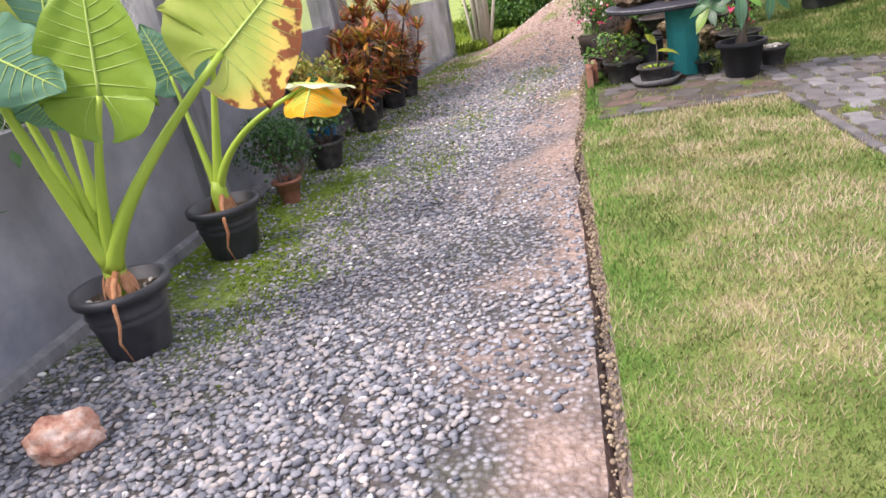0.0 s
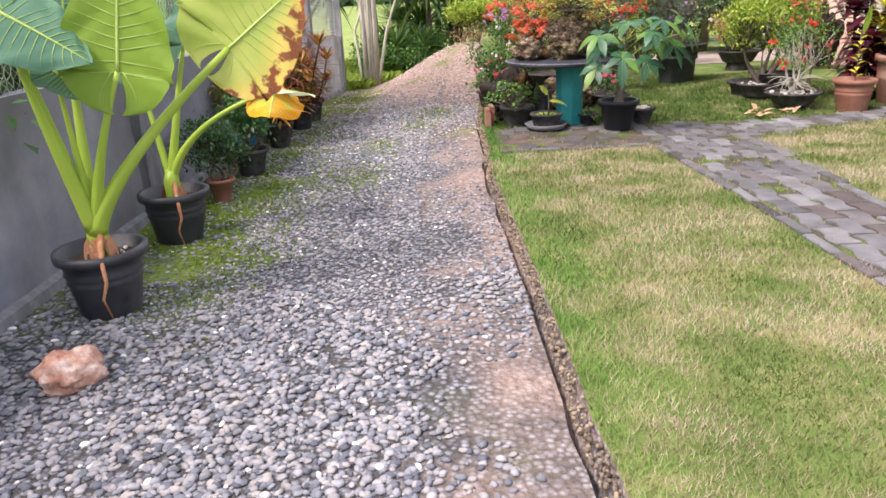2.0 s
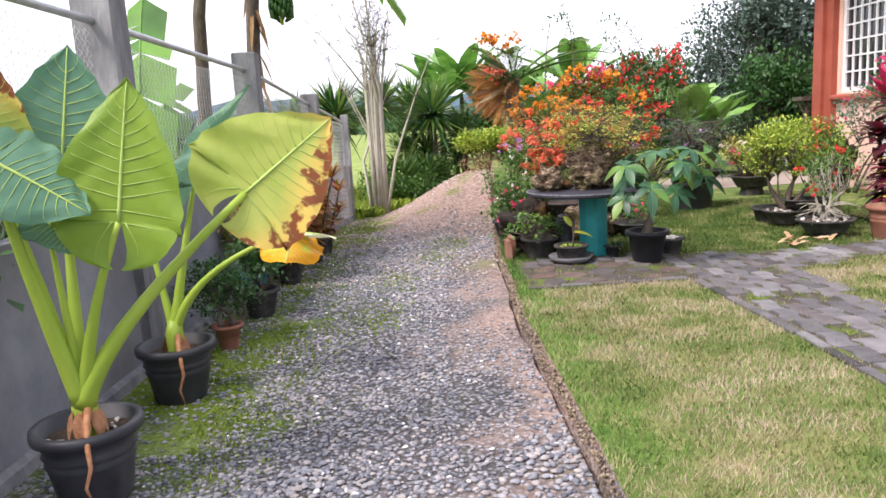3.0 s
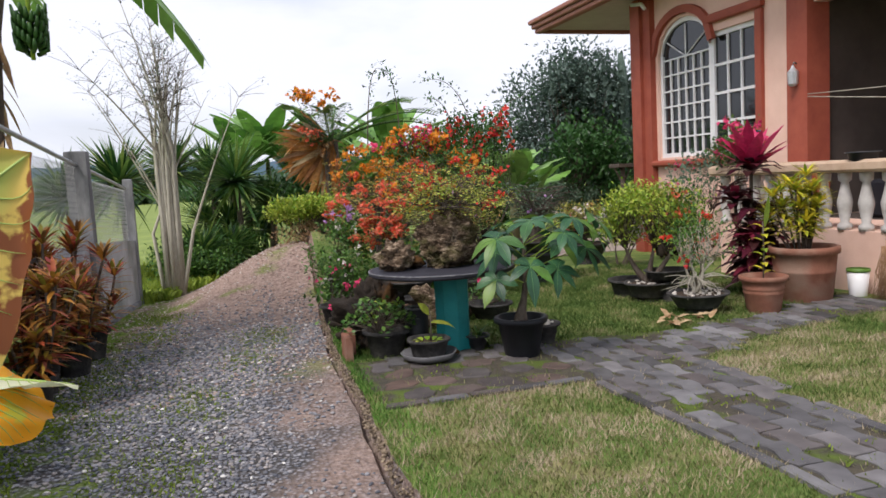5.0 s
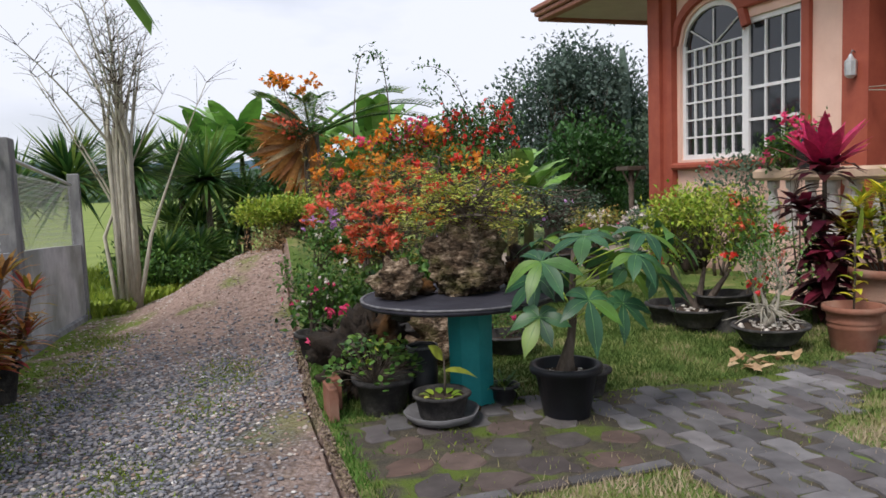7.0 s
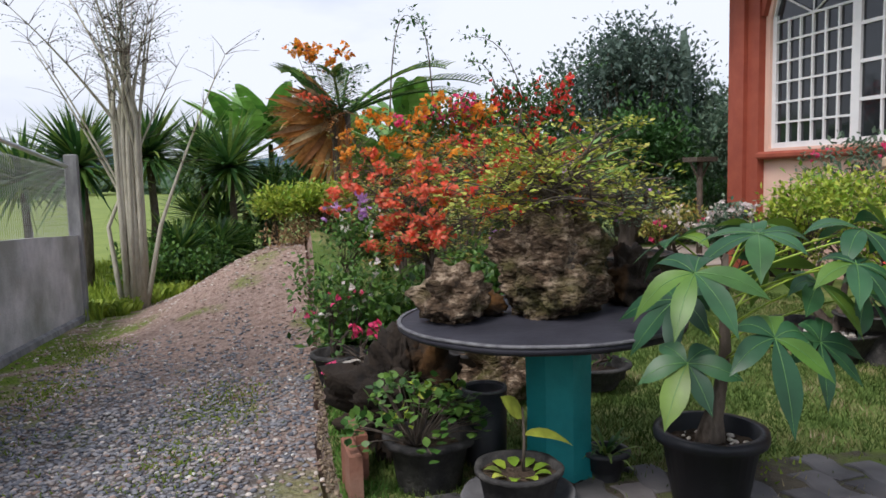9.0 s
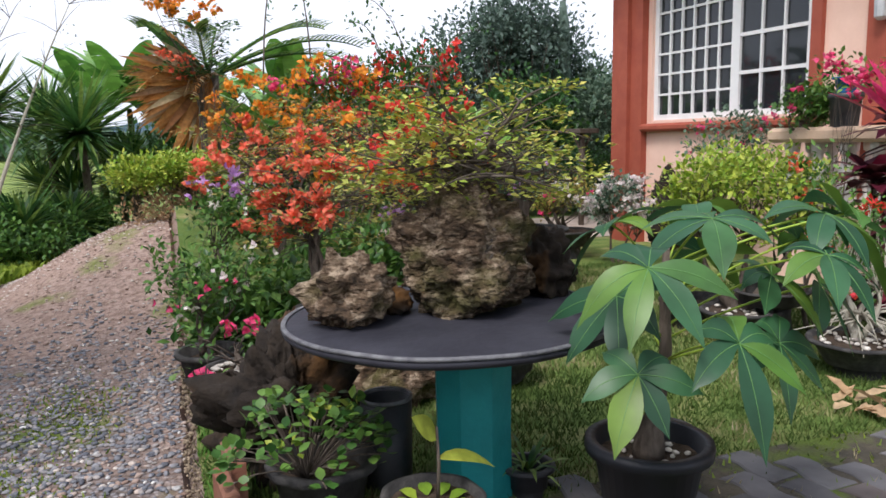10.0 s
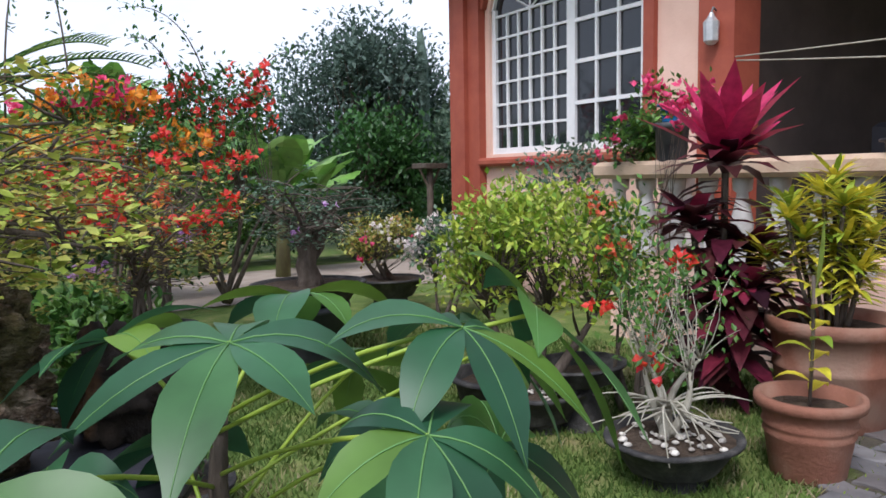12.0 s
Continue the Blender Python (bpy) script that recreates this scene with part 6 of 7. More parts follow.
def fan_palm():
    t = thing("fan_palm", "palm with rusty dead fronds hanging below green ones", "palm", (1.62, 13.6, 0.30))
    part("trunk", Shape().tube([(0, 0, -0.3), (0, 0, 0.9), (0.02, 0, 1.7)], [0.14, 0.12, 0.1], 10), M_BARK, t)
    dead, live = Shape(), Shape()
    for a, el, ln, shp in ((2.9, 0.15, 0.85, dead), (3.5, -0.1, 0.8, dead), (2.4, 0.3, 0.8, dead), (3.2, -0.45, 0.7, dead), (4.2, -0.2, 0.7, dead),
                           (2.6, 0.75, 1.1, live), (1.2, 0.8, 1.1, live), (0.1, 0.55, 1.7, live), (6.1, 0.35, 1.9, live), (4.4, 0.7, 0.9, live), (0.0, 0.25, 1.9, live)):
        d = Vector((math.cos(a) * math.cos(el), math.sin(a) * math.cos(el), math.sin(el)))
        o = Vector((0, 0, 1.65))
        spine = bezier(o, o + d * ln * 0.6 + Vector((0, 0, 0.25)), o + d * ln + Vector((0, 0, -0.15 * ln)), 16)
        shp.tube(spine, [0.022 - 0.001 * k for k in range(17)], 5)
        side = d.cross(Vector((0, 0, 1))).normalized()
        for k in range(2, 17):
            for sgn in (-1, 1):
                for j in (0, 0.5):
                    q = spine[k - 1].lerp(spine[k], j)
                    shp.blade(q, side * sgn + d * 0.8 + Vector((0, 0, 0.35)), (0, 0, 1), rnd(0.36, 0.5) * (1.1 - 0.03 * k), 0.035, 0.5, 0.2, 3, (0.5, 1.0, 0.9, 0.6, 0.0))
    for k in range(70):
        a = radians(128 + 148 * k / 69)
        d = Vector((math.cos(a), rnd(-0.35, 0.05), math.sin(a)))
        (live if a < 2.5 and k % 3 else dead).blade((-0.02, -0.25, 1.62), d, (0, -1, 0), rnd(0.7, 1.0), 0.085, 0.12, 0.25, 4, (0.4, 0.9, 1.0, 0.7, 0.0))
    part("dead_frond", dead, M_DEADPALM, t, "rust-orange dead fronds")
    part("frond", live, M_YUCCA, t, "dark green feathery fronds")


fan_palm()
bush("hedge", "clipped flat-topped yellow-green hedge bush", "hedge", (1.15, 12.9, 0.30), 0, (0.0, 0, 0.62), (0.66, 0.5, 0.15), tips=150, per_tip=34, spread=0.055, leaf=0.042, material=M_LEAF_LIME, stems=7, trunk=0.016)
bush("shrub", "dry brownish undergrowth below the hedge", "shrub", (1.15, 12.95, 0.28), 0, (0, 0, 0.25), (0.58, 0.42, 0.25), tips=80, per_tip=16, spread=0.07, leaf=0.04, material=M_DRYLEAF, stems=6, trunk=0.012)
bush("bougainvillea", "tall bougainvillea with orange flowers behind the hedge", "shrub", (2.75, 12.2, -0.05), 0, (0.0, 0, 1.7), (0.75, 0.6, 0.55), tips=90, per_tip=14, spread=0.1, leaf=0.06, material=M_LEAF_MID, stems=6, trunk=0.03,
     flowers=((M_ORANGE, 44, 10, 0.048, None), (M_PINKF, 10, 8, 0.045, lambda d: d.z > 0.2)))
bush("bougainvillea", "tall arching bougainvillea with red flowers", "shrub", (4.0, 13.2, -0.15), 0, (0.0, 0, 1.75), (0.9, 0.7, 0.75), tips=120, per_tip=16, spread=0.1, leaf=0.06, material=M_LEAF_DARK, stems=6, trunk=0.03,
     flowers=((M_REDF, 40, 6, 0.045, lambda d: d.z > -0.2),))
arc = Shape()
arc_tips = []
for x, y, z, dx, dz in ((2.0, 12.5, 2.2, 0.3, 1.0), (2.5, 12.4, 2.2, -0.2, 0.9), (4.0, 13.2, 2.2, -0.9, 0.9), (4.3, 13.2, 2.2, 0.7, 0.5), (3.6, 13.0, 2.1, -0.5, 0.6)):
    pts = bezier((x, y, z - 0.5), (x + dx * 0.2, y, z + dz), (x + dx, y, z + dz * 0.75), 9)
    arc.tube(pts, [0.010 - 0.0008 * k for k in range(10)], 4)
    arc_tips += pts[3:]
t = thing("bougainvillea_shoots", "long arching leafy shoots against the sky", "shrub", (0, 0, 0))
part("shoot", arc, M_BARK, t, kind="stuff")
part("foliage", foliage(arc_tips, 8, 0.05, 0.07, 0.5), M_LEAF_DARK, t, smooth=False)


# leaf greens shifted to grey-blue, so the colour itself carries distance haze
M_HAZE = varied("hazy_grey_green_leaf", [(0.06, 0.10, 0.08), (0.10, 0.155, 0.12), (0.17, 0.23, 0.20)], rough=0.8)


def tree(name, label, at, h, r, tips, per, leaf, material, trunk=0.14, flat=1.0, zr=None, spread=0.22, bark=None):
    bush(name, label, "tree", at, 0, (0, 0, h), (r, r * 0.85, zr or r * 0.8), tips=tips, per_tip=per, spread=spread, leaf=leaf, material=material, trunk=trunk, stems=3, gnarl=0.4, group="trees beyond the garden", bark=bark, flat=flat)


tree("tree", "feathery grey-green tree beyond the garden", (9.6, 20.5, -0.6), 3.0, 1.9, 260, 60, 0.11, M_HAZE, zr=1.95, spread=0.24)
tree("tree", "dark green bushy tree beyond the garden", (12.0, 20.5, -0.6), 2.1, 1.8, 200, 60, 0.11, M_LEAF_GREY, zr=1.75, spread=0.26)
tree("tree", "dark green low tree beyond the garden", (8.6, 18.2, -0.5), 1.5, 1.3, 90, 55, 0.11, M_LEAF_DARK, zr=1.3)
tree("tree", "grey-green low tree beside the house", (10.6, 17.2, -0.5), 1.5, 1.2, 80, 55, 0.10, M_LEAF_GREY, zr=1.4)
tree("tree", "mid green tree behind the bananas", (6.4, 21.5, -0.6), 1.9, 1.6, 80, 55, 0.12, M_LEAF_MID, zr=1.3)
tree("tree", "mid green bushes behind the flowers", (3.0, 21.5, -0.6), 1.6, 1.7, 80, 55, 0.12, M_LEAF_DARK, zr=1.3)
t = thing("tall_plant", "tall thin pale green columnar plant", "plant", (10.65, 19.5, -0.5))
part("stem", Shape().tube([(0, 0, 0), (0, 0, 2.5), (-0.05, 0, 4.3), (-0.1, 0, 4.9)], [0.12, 0.13, 0.13, 0.07], 8), M_HAZE, t)
t = thing("bird_table", "grey wooden bird table on a thin post", "bird table", (7.8, 14.95, -0.4))
part("post", Shape().tube([(0, 0, 0), (0, 0, 1.7)], 0.05, 8), M_BARK, t)
part("tray", Shape().box((-0.2, -0.2, 1.7), (0.2, 0.2, 1.78), 0.01).tube([(0, 0, 1.35), (0.18, 0, 1.7)], 0.02, 6).tube([(0, 0, 1.35), (-0.18, 0, 1.7)], 0.02, 6), M_BARK, t, smooth=False)

# behind the wall: banana and palm hanging over the fence
def torn_leaf(t, label, p0, p1, p2, width, seed):
    random.seed(seed)
    n = 16
    pts = bezier(p0, p1, p2, n)
    s = Shape()
    s.tube(pts, [0.022 - 0.0012 * k for k in range(n + 1)], 5)
    for sgn in (-1, 1):
        k = 1
        while k < n:
            m = min(n, k + random.choice((1, 1, 2, 3)))
            w0 = width * 0.5 * math.sin(math.pi * min(1, (k + m) / 2 / n)) ** 0.5
            d = (pts[m] - pts[k]).normalized()
            side = d.cross(Vector((0, 0, 1))).normalized() * sgn
            out = side * w0 + Vector((0, 0, -w0 * rnd(0.4, 1.1))) + d * w0 * 0.3
            s.add([pts[k], pts[m], pts[m] + out * 0.95, pts[k] + out * rnd(0.8, 1.0) + d * 0.02], [(0, 1, 2, 3)])
            k = m
    part("frond", s, M_BANANA, t, label)


t = thing("banana_plant", "tall banana plant leaning over the mesh fence", "banana plant", (0, 0, 0), "banana plants")
part("trunk", Shape().tube([(-2.65, 8.6, -0.4), (-2.62, 8.5, 1.2), (-2.5, 8.3, 2.6), (-2.35, 8.2, 3.3)], [0.10, 0.085, 0.07, 0.06], 12), M_BARK, t, "brown peeling trunk")
for k, (b, c, w) in enumerate((((-1.2, 8.6, 4.2), (-0.25, 8.9, 2.55), 0.62), ((-2.6, 7.4, 4.3), (-2.75, 6.2, 2.9), 0.6), ((-3.2, 8.4, 4.2), (-4.1, 8.4, 3.2), 0.6),
                               ((-2.2, 9.4, 4.3), (-1.9, 10.6, 3.3), 0.5), ((-1.9, 7.6, 3.9), (-1.2, 7.0, 3.0), 0.45))):
    torn_leaf(t, "broad torn green leaf", (-2.35, 8.2, 3.25), b, c, w, 60 + k)
t = thing("banana_plant", "dark-trunked palm-like plant hung with dry leaves", "banana plant", (0, 0, 0), "banana plants")
part("trunk", Shape().tube([(-2.3, 9.6, -0.4), (-2.25, 9.5, 1.5), (-2.15, 9.5, 2.9), (-1.9, 9.5, 4.2)], [0.10, 0.09, 0.085, 0.07], 12), M_BARK, t, "dark rough trunk")
s = Shape()
for k in range(26):
    a, z = rnd(0, math.tau), rnd(1.8, 3.2)
    s.blade((-2.15, 9.5, z), (math.cos(a), math.sin(a), -1.6), (0, 0, 1), rnd(0.3, 0.6), 0.05, 0.5, 0.3, 4)
part("dry_leaf", s, M_DRYLEAF, t, "hanging dry brown leaves")
torn_leaf(t, "broad torn green leaf", (-1.9, 9.5, 4.1), (-1.0, 9.7, 4.6), (-0.2, 10.0, 3.9), 0.5, 71)
torn_leaf(t, "broad torn green leaf", (-1.9, 9.5, 4.1), (-2.6, 8.9, 4.6), (-3.0, 8.2, 3.9), 0.5, 72)
t = thing("banana_plant", "young banana plant with broad light leaves behind the mesh", "banana plant", (0, 0, 0), "banana plants")
part("trunk", Shape().tube([(-2.5, 5.9, -0.4), (-2.45, 5.9, 0.8)], [0.1, 0.07], 10), M_STALK, t)
for k, (b, c, w) in enumerate((((-2.5, 6.1, 1.7), (-2.42, 6.4, 2.6), 0.62), ((-2.6, 5.6, 1.5), (-2.7, 5.2, 1.9), 0.5), ((-2.5, 6.3, 1.5), (-2.3, 6.7, 1.8), 0.5))):
    torn_leaf(t, "broad upright green leaf", (-2.45, 5.9, 0.7), b, c, w, 80 + k)
for x, y in ((-2.9, 1.2), (-2.8, 3.0), (-3.1, 4.4)):
    bush("shrub", "dark leafy shrub behind the mesh fence", "shrub", (x, y, -0.25), 0, (0, 0, 0.95), (0.6, 0.7, 0.6), tips=60, per_tip=22, spread=0.1, leaf=0.09, material=M_LEAF_DARK, stems=4, trunk=0.02, group="shrubs behind the fence")
t = thing("banana_bunch", "dark hanging bunch under the banana leaves", "banana bunch", (-1.72, 9.0, 2.95))
for k in range(60):
    a = k * 1.1
    z = -0.006 * k
    fruit = Shape().tube([(0.06 * math.cos(a), 0.06 * math.sin(a), z), (0.13 * math.cos(a), 0.13 * math.sin(a), z + 0.03), (0.14 * math.cos(a), 0.14 * math.sin(a), z + 0.1)], [0.02, 0.024, 0.012], 6)
    part("fruit", fruit, M_LEAF_DARK, t)
part("stalk", Shape().tube([(0, 0, -0.4), (0, 0, 0.3), (-0.10, 0.2, 1.0), (-0.2, 0.45, 1.2)], 0.02, 6), M_STALK, t)

# undergrowth and tall grass beyond the end of the wall
s = Shape()
for _ in range(9000):
    x, y = rnd(-3.5, 0.8), rnd(13.3, 21)
    if x > ramp(y, DRIVE_L):
        continue
    s.blade((x, y, ground_z(x, y) - 0.02), (rnd(-.3, .3), rnd(-.3, .3), 1), (rnd(-1, 1), rnd(-1, 1), 0), rnd(0.15, 0.45), 0.02, 0.5, 0.2, 2, (0.8, 0.9, 0.0))
for _ in range(2500):
    y = rnd(13.6, 21)
    x = ramp(y, DRIVE_L) + rnd(-0.5, 0.12)
    s.blade((x, y, ground_z(x, y) - 0.02), (rnd(-.4, .4), rnd(-.4, .4), 1), (rnd(-1, 1), rnd(-1, 1), 0), rnd(0.15, 0.5), 0.045, 0.7, 0.2, 3, (0.5, 1, 0.9, 0.0))
tagged(part("tall_grass", s, varied("tall_grass", [(0.12, 0.20, 0.02), (0.28, 0.36, 0.04), (0.20, 0.28, 0.03)], rough=0.6), None, "bright yellow-green tall grass and weeds"), kind="stuff", category="grass")

# distance: hills and tree line
s = Shape()
n = 80
for i in range(n + 1):
    a = radians(-60 + 120 * i / n)
    r = 900
    h = 26 + 30 * abs(noise.noise(Vector((a * 3, 0, 5)))) + 14 * noise.noise(Vector((a * 12, 0, 2)))
    s.v += [(r * math.sin(a), r * math.cos(a), -5), (r * math.sin(a), r * math.cos(a), h)]
    if i < n:
        s.f.append((2 * i, 2 * i + 2, 2 * i + 3, 2 * i + 1))
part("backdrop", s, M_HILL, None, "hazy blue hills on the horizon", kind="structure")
s = Shape()
for _ in range(170):
    a, r = radians(rnd(-42, 50)), rnd(170, 230)
    x, y = r * math.sin(a), r * math.cos(a)
    w = rnd(3, 8)
    for _ in range(14):
        d = unit(-0.2)
        stone(s, (x + d.x * w, y + d.y * w, -1 + abs(d.z) * w * 0.5 + 1), w * rnd(0.3, 0.5), 0.9)
tagged(part("tree_line", s, M_LEAF_GREY, None, "distant line of trees across the field", smooth=False), kind="stuff", category="trees")

# undergrowth filling the beds behind the drive and the flowers
for x, y, r, h, m in ((-0.5, 17.6, 0.6, 0.6, M_LEAF_MID), (0.1, 19.0, 0.6, 0.6, M_LEAF_MID), (2.0, 13.8, 0.8, 0.8, M_LEAF_DARK), (3.2, 14.5, 0.8, 0.9, M_LEAF_DARK), (5.4, 18.0, 0.9, 0.9, M_LEAF_MID),
                      (6.6, 18.4, 0.9, 0.8, M_LEAF_DARK), (7.8, 17.6, 0.9, 0.9, M_LEAF_GREY), (9.4, 16.6, 1.0, 1.0, M_LEAF_DARK), (1.2, 9.3, 0.35, 0.35, M_LEAF_MID), (2.1, 10.2, 0.5, 0.5, M_LEAF_MID), (-0.8, 16.5, 0.7, 0.6, M_LEAF_MID)):
    bush("shrub", "leafy green undergrowth between the flowering shrubs", "shrub", (x, y, ground_z(x, y)), 0, (0, 0, h * 0.75), (r, r * 0.8, h * 0.7), tips=60, per_tip=26, spread=0.1, leaf=0.07, material=m, stems=4, trunk=0.015, group="undergrowth")
t = thing("dustpan_bucket", "white plastic bucket with a green rim", "bucket", (5.58, 7.0, 0.0))
part("body", Shape().lathe([(0.075, 0), (0.08, 0.01), (0.10, 0.24), (0.0, 0.24)], 20), M_WHITE, t)
part("rim", Shape().lathe([(0.10, 0.241), (0.106, 0.243), (0.106, 0.27), (0.10, 0.27)], 20, caps=False), M_LEAF_MID, t, "green plastic rim")
t = thing("broom", "worn stick broom leaning on the plinth", "broom", (5.6, 6.72, 0.0))
part("handle", Shape().tube([(0.03, 0, 0.3), (0.1, 0.06, 0.95)], 0.012, 8), M_BARK, t)
s = Shape()
for k in range(70):
    s.tube([(rnd(-.02, .02), rnd(-.03, .03), 0.5), (rnd(-.05, .05), rnd(-.09, .09), 0.25), (rnd(-.08, .06), rnd(-.14, .14), 0.0)], 0.0025, 3)
part("bristle", s, M_BROOM, t, "bundle of straw bristles", kind="stuff")

s = Shape()
for x in steps(3.2, 12, 12):
    for y in (13.2, 14.4, 15.6, 16.8):
        s.v.append((x, y, ground_z(x, y) + 0.012))
for i in range(12):
    for k in range(3):
        a = i * 4 + k
        s.f.append((a, a + 4, a + 5, a + 1))
part("yard_pavement", s, blotch("pale_bare_yard", [(0.30, 0.24, 0.20), (0.42, 0.35, 0.30)], 3, rough=0.95, bump=0.3), None, "pale bare earth yard behind the flowers", smooth=False, kind="structure")


# ---- paving ----
LOW = [(0.6, 5.62), (1.9, 5.55), (2.42, 4.95), (2.62, 5.45), (2.86, 5.68), (3.3, 5.95), (3.9, 6.15), (4.8, 6.3), (6, 6.4)]
HIGH = [(0.6, 6.8), (1.5, 6.75), (2.4, 6.7), (3.5, 6.55), (4.2, 6.7), (5.0, 7.0), (6, 7.3)]
PATH_R = [(0, 2.36), (2.5, 2.42), (4.0, 2.58), (5.0, 2.75), (5.7, 2.86)]


def on_path(x, y):
    if 1.97 < x < ramp(y, PATH_R) + 0.02 * math.sin(y * 3) and 0.8 < y < 5.7:
        return True
    return 0.66 < x < 5.55 and ramp(x, LOW) < y < ramp(x, HIGH)


random.seed(11)


def paver_mesh(k):
    """An interlocking block with wavy long sides."""
    s = Shape()
    L, W, H = 0.128, 0.064, 0.05
    top = []
    for i in range(7):
        u = i / 6
        top.append((-L + 2 * L * u, -W + 0.019 * math.sin(u * math.tau)))
    for i in range(7):
        u = 1 - i / 6
        top.append((-L + 2 * L * u, W + 0.019 * math.sin(u * math.tau)))
    n = len(top)
    j = 0.005
    s.v = [(x, y, 0) for x, y in top] + [(x, y, H - 0.006) for x, y in top] + [(x * (1 - j / L * 1.6), y * (1 - j / W * 1.6), H) for x, y in top]
    for r in range(2):
        for i in range(n):
            a, b = r * n + i, r * n + (i + 1) % n
            s.f.append((a, b, b + n, a + n))
    s.f.append(tuple(2 * n + i for i in range(n)))
    me = bpy.data.meshes.new("paver")
    me.from_pydata(s.v, [], s.f)
    me.materials.append(M_PAVER)
    return me


M_FLAG = varied("flagstone", [(0.05, 0.038, 0.036), (0.085, 0.075, 0.072), (0.11, 0.07, 0.055), (0.15, 0.14, 0.135)], rough=0.85, fine=10, through_light=0, by_object=True)


def paving():
    base = thing("paving", "mossy grey interlocking garden path", "", (0, 0, 0))
    base["kind"] = "structure"
    me = paver_mesh(0)
    spots = []
    for a in range(-10, 60):
        for b in range(0, 50):
            x, y = 0.5 + a * 0.141, 0.9 + b * 0.27 + (0.135 if a % 2 else 0)
            if on_path(x, y) and not (x < 1.95 and y < 6.45) and noise.noise(Vector((x * 2.2, y * 2.2, 7))) < 0.42:
                spots.append((x, y))
    spots.sort(key=lambda p: math.hypot(p[0] - 1.6, p[1] - 4.6))
    for x, y in spots[:300]:
        o = new("paver", me)
        o.parent = base
        o.matrix_basis = pose(x + rnd(-.003, .003), y + rnd(-.003, .003), ramp(y, LAWN) - 0.033 + rnd(-0.004, 0.004), rnd(-1.5, 1.5), rnd(-1.5, 1.5), 90 + rnd(-3, 3))
    rest = Shape()
    for x, y in spots[300:]:
        m = pose(x, y, ramp(y, LAWN) - 0.033 + rnd(-0.004, 0.004), rnd(-1.5, 1.5), rnd(-1.5, 1.5), 90 + rnd(-3, 3))
        rest.add([m @ v.co for v in me.vertices], [tuple(p.vertices) for p in me.polygons])
    if rest.v:
        part("paver_field", rest, varied("paving_block_far", [(0.08, 0.075, 0.075), (0.14, 0.135, 0.135), (0.09, 0.07, 0.065), (0.19, 0.185, 0.185)], rough=0.9, fine=7, through_light=0), base, "further paving blocks", smooth=False, kind="stuff")
    # soil bed under the blocks
    s = Shape()
    for x in steps(0.6, 5.6, 50):
        s.v += [(x, ramp(x, LOW) - 0.02, ramp(ramp(x, LOW), LAWN) + 0.006), (x, ramp(x, HIGH) + 0.02, ramp(ramp(x, HIGH), LAWN) + 0.006)]
    for i in range(50):
        s.f.append((2 * i, 2 * i + 2, 2 * i + 3, 2 * i + 1))
    k = len(s.v)
    s.v += [(1.94, 0.8, 0.003), (2.42, 0.8, 0.003), (2.62, 4.0, 0.003), (1.94, 4.0, 0.003), (2.78, 5.0, -0.018), (1.94, 5.6, -0.031)]
    s.f += [(k, k + 1, k + 2, k + 3), (k + 3, k + 2, k + 4, k + 5)]
    part("bedding", s, blotch("mossy_bedding", [(0.05, 0.045, 0.035), (0.10, 0.085, 0.06)], 14, rough=1, bump=0.8, second=(0.09, 0.13, 0.02), second_scale=3.5, second_range=(0.5, 0.62)), base, "damp soil and moss", smooth=False)
    flags = [(0.85, 5.78, 0.13), (1.12, 5.72, 0.12), (1.40, 5.78, 0.14), (1.70, 5.74, 0.13), (0.80, 6.05, 0.12), (1.05, 6.02, 0.13), (1.33, 6.08, 0.14), (1.62, 6.05, 0.13), (1.88, 5.98, 0.11),
             (0.86, 6.32, 0.12), (1.14, 6.32, 0.12), (1.44, 6.36, 0.13), (1.73, 6.33, 0.12)]
    for i, (x, y, r) in enumerate(flags):
        st = Shape().lathe([(r * 0.96, 0.0), (r, 0.035), (r * 0.93, 0.045)], 11, squash=0.78, wobble=0.5, seed=i * 7.3)
        o = part("flagstone", st, M_FLAG, base, "dark worn flagstone" if i == 0 else "", smooth=False)
        o.matrix_basis = pose(x, y, ramp(y, LAWN) - 0.028 + rnd(-0.004, 0.004), rnd(-1.5, 1.5), rnd(-1.5, 1.5), rnd(0, 180))
    # kerb stones on both sides
    for i in range(15):
        y = 0.95 + i * 0.31
        for x in (1.915, ramp(y, PATH_R) + 0.05):
            if x > 2 and y > 4.6:
                continue
            k = Shape().box((-0.03, -0.145, -0.06), (0.03, 0.145, 0.02), 0.008)
            o = part("kerb_stone", k, M_PAVER, base, "", smooth=False)
            o.matrix_basis = pose(x + rnd(-.006, .006), y, ramp(y, LAWN) + 0.004 + rnd(-0.004, 0.006), 0, 0, rnd(-2, 2))
    for i in range(5):
        o = part("kerb_stone", Shape().box((-0.12, -0.03, -0.06), (0.12, 0.03, 0.02), 0.008), M_PAVER, base, "", smooth=False)
        o.matrix_basis = pose(0.72 + 0.26 * i, 5.58, -0.03, 0, 0, rnd(-3, 3))


paving()


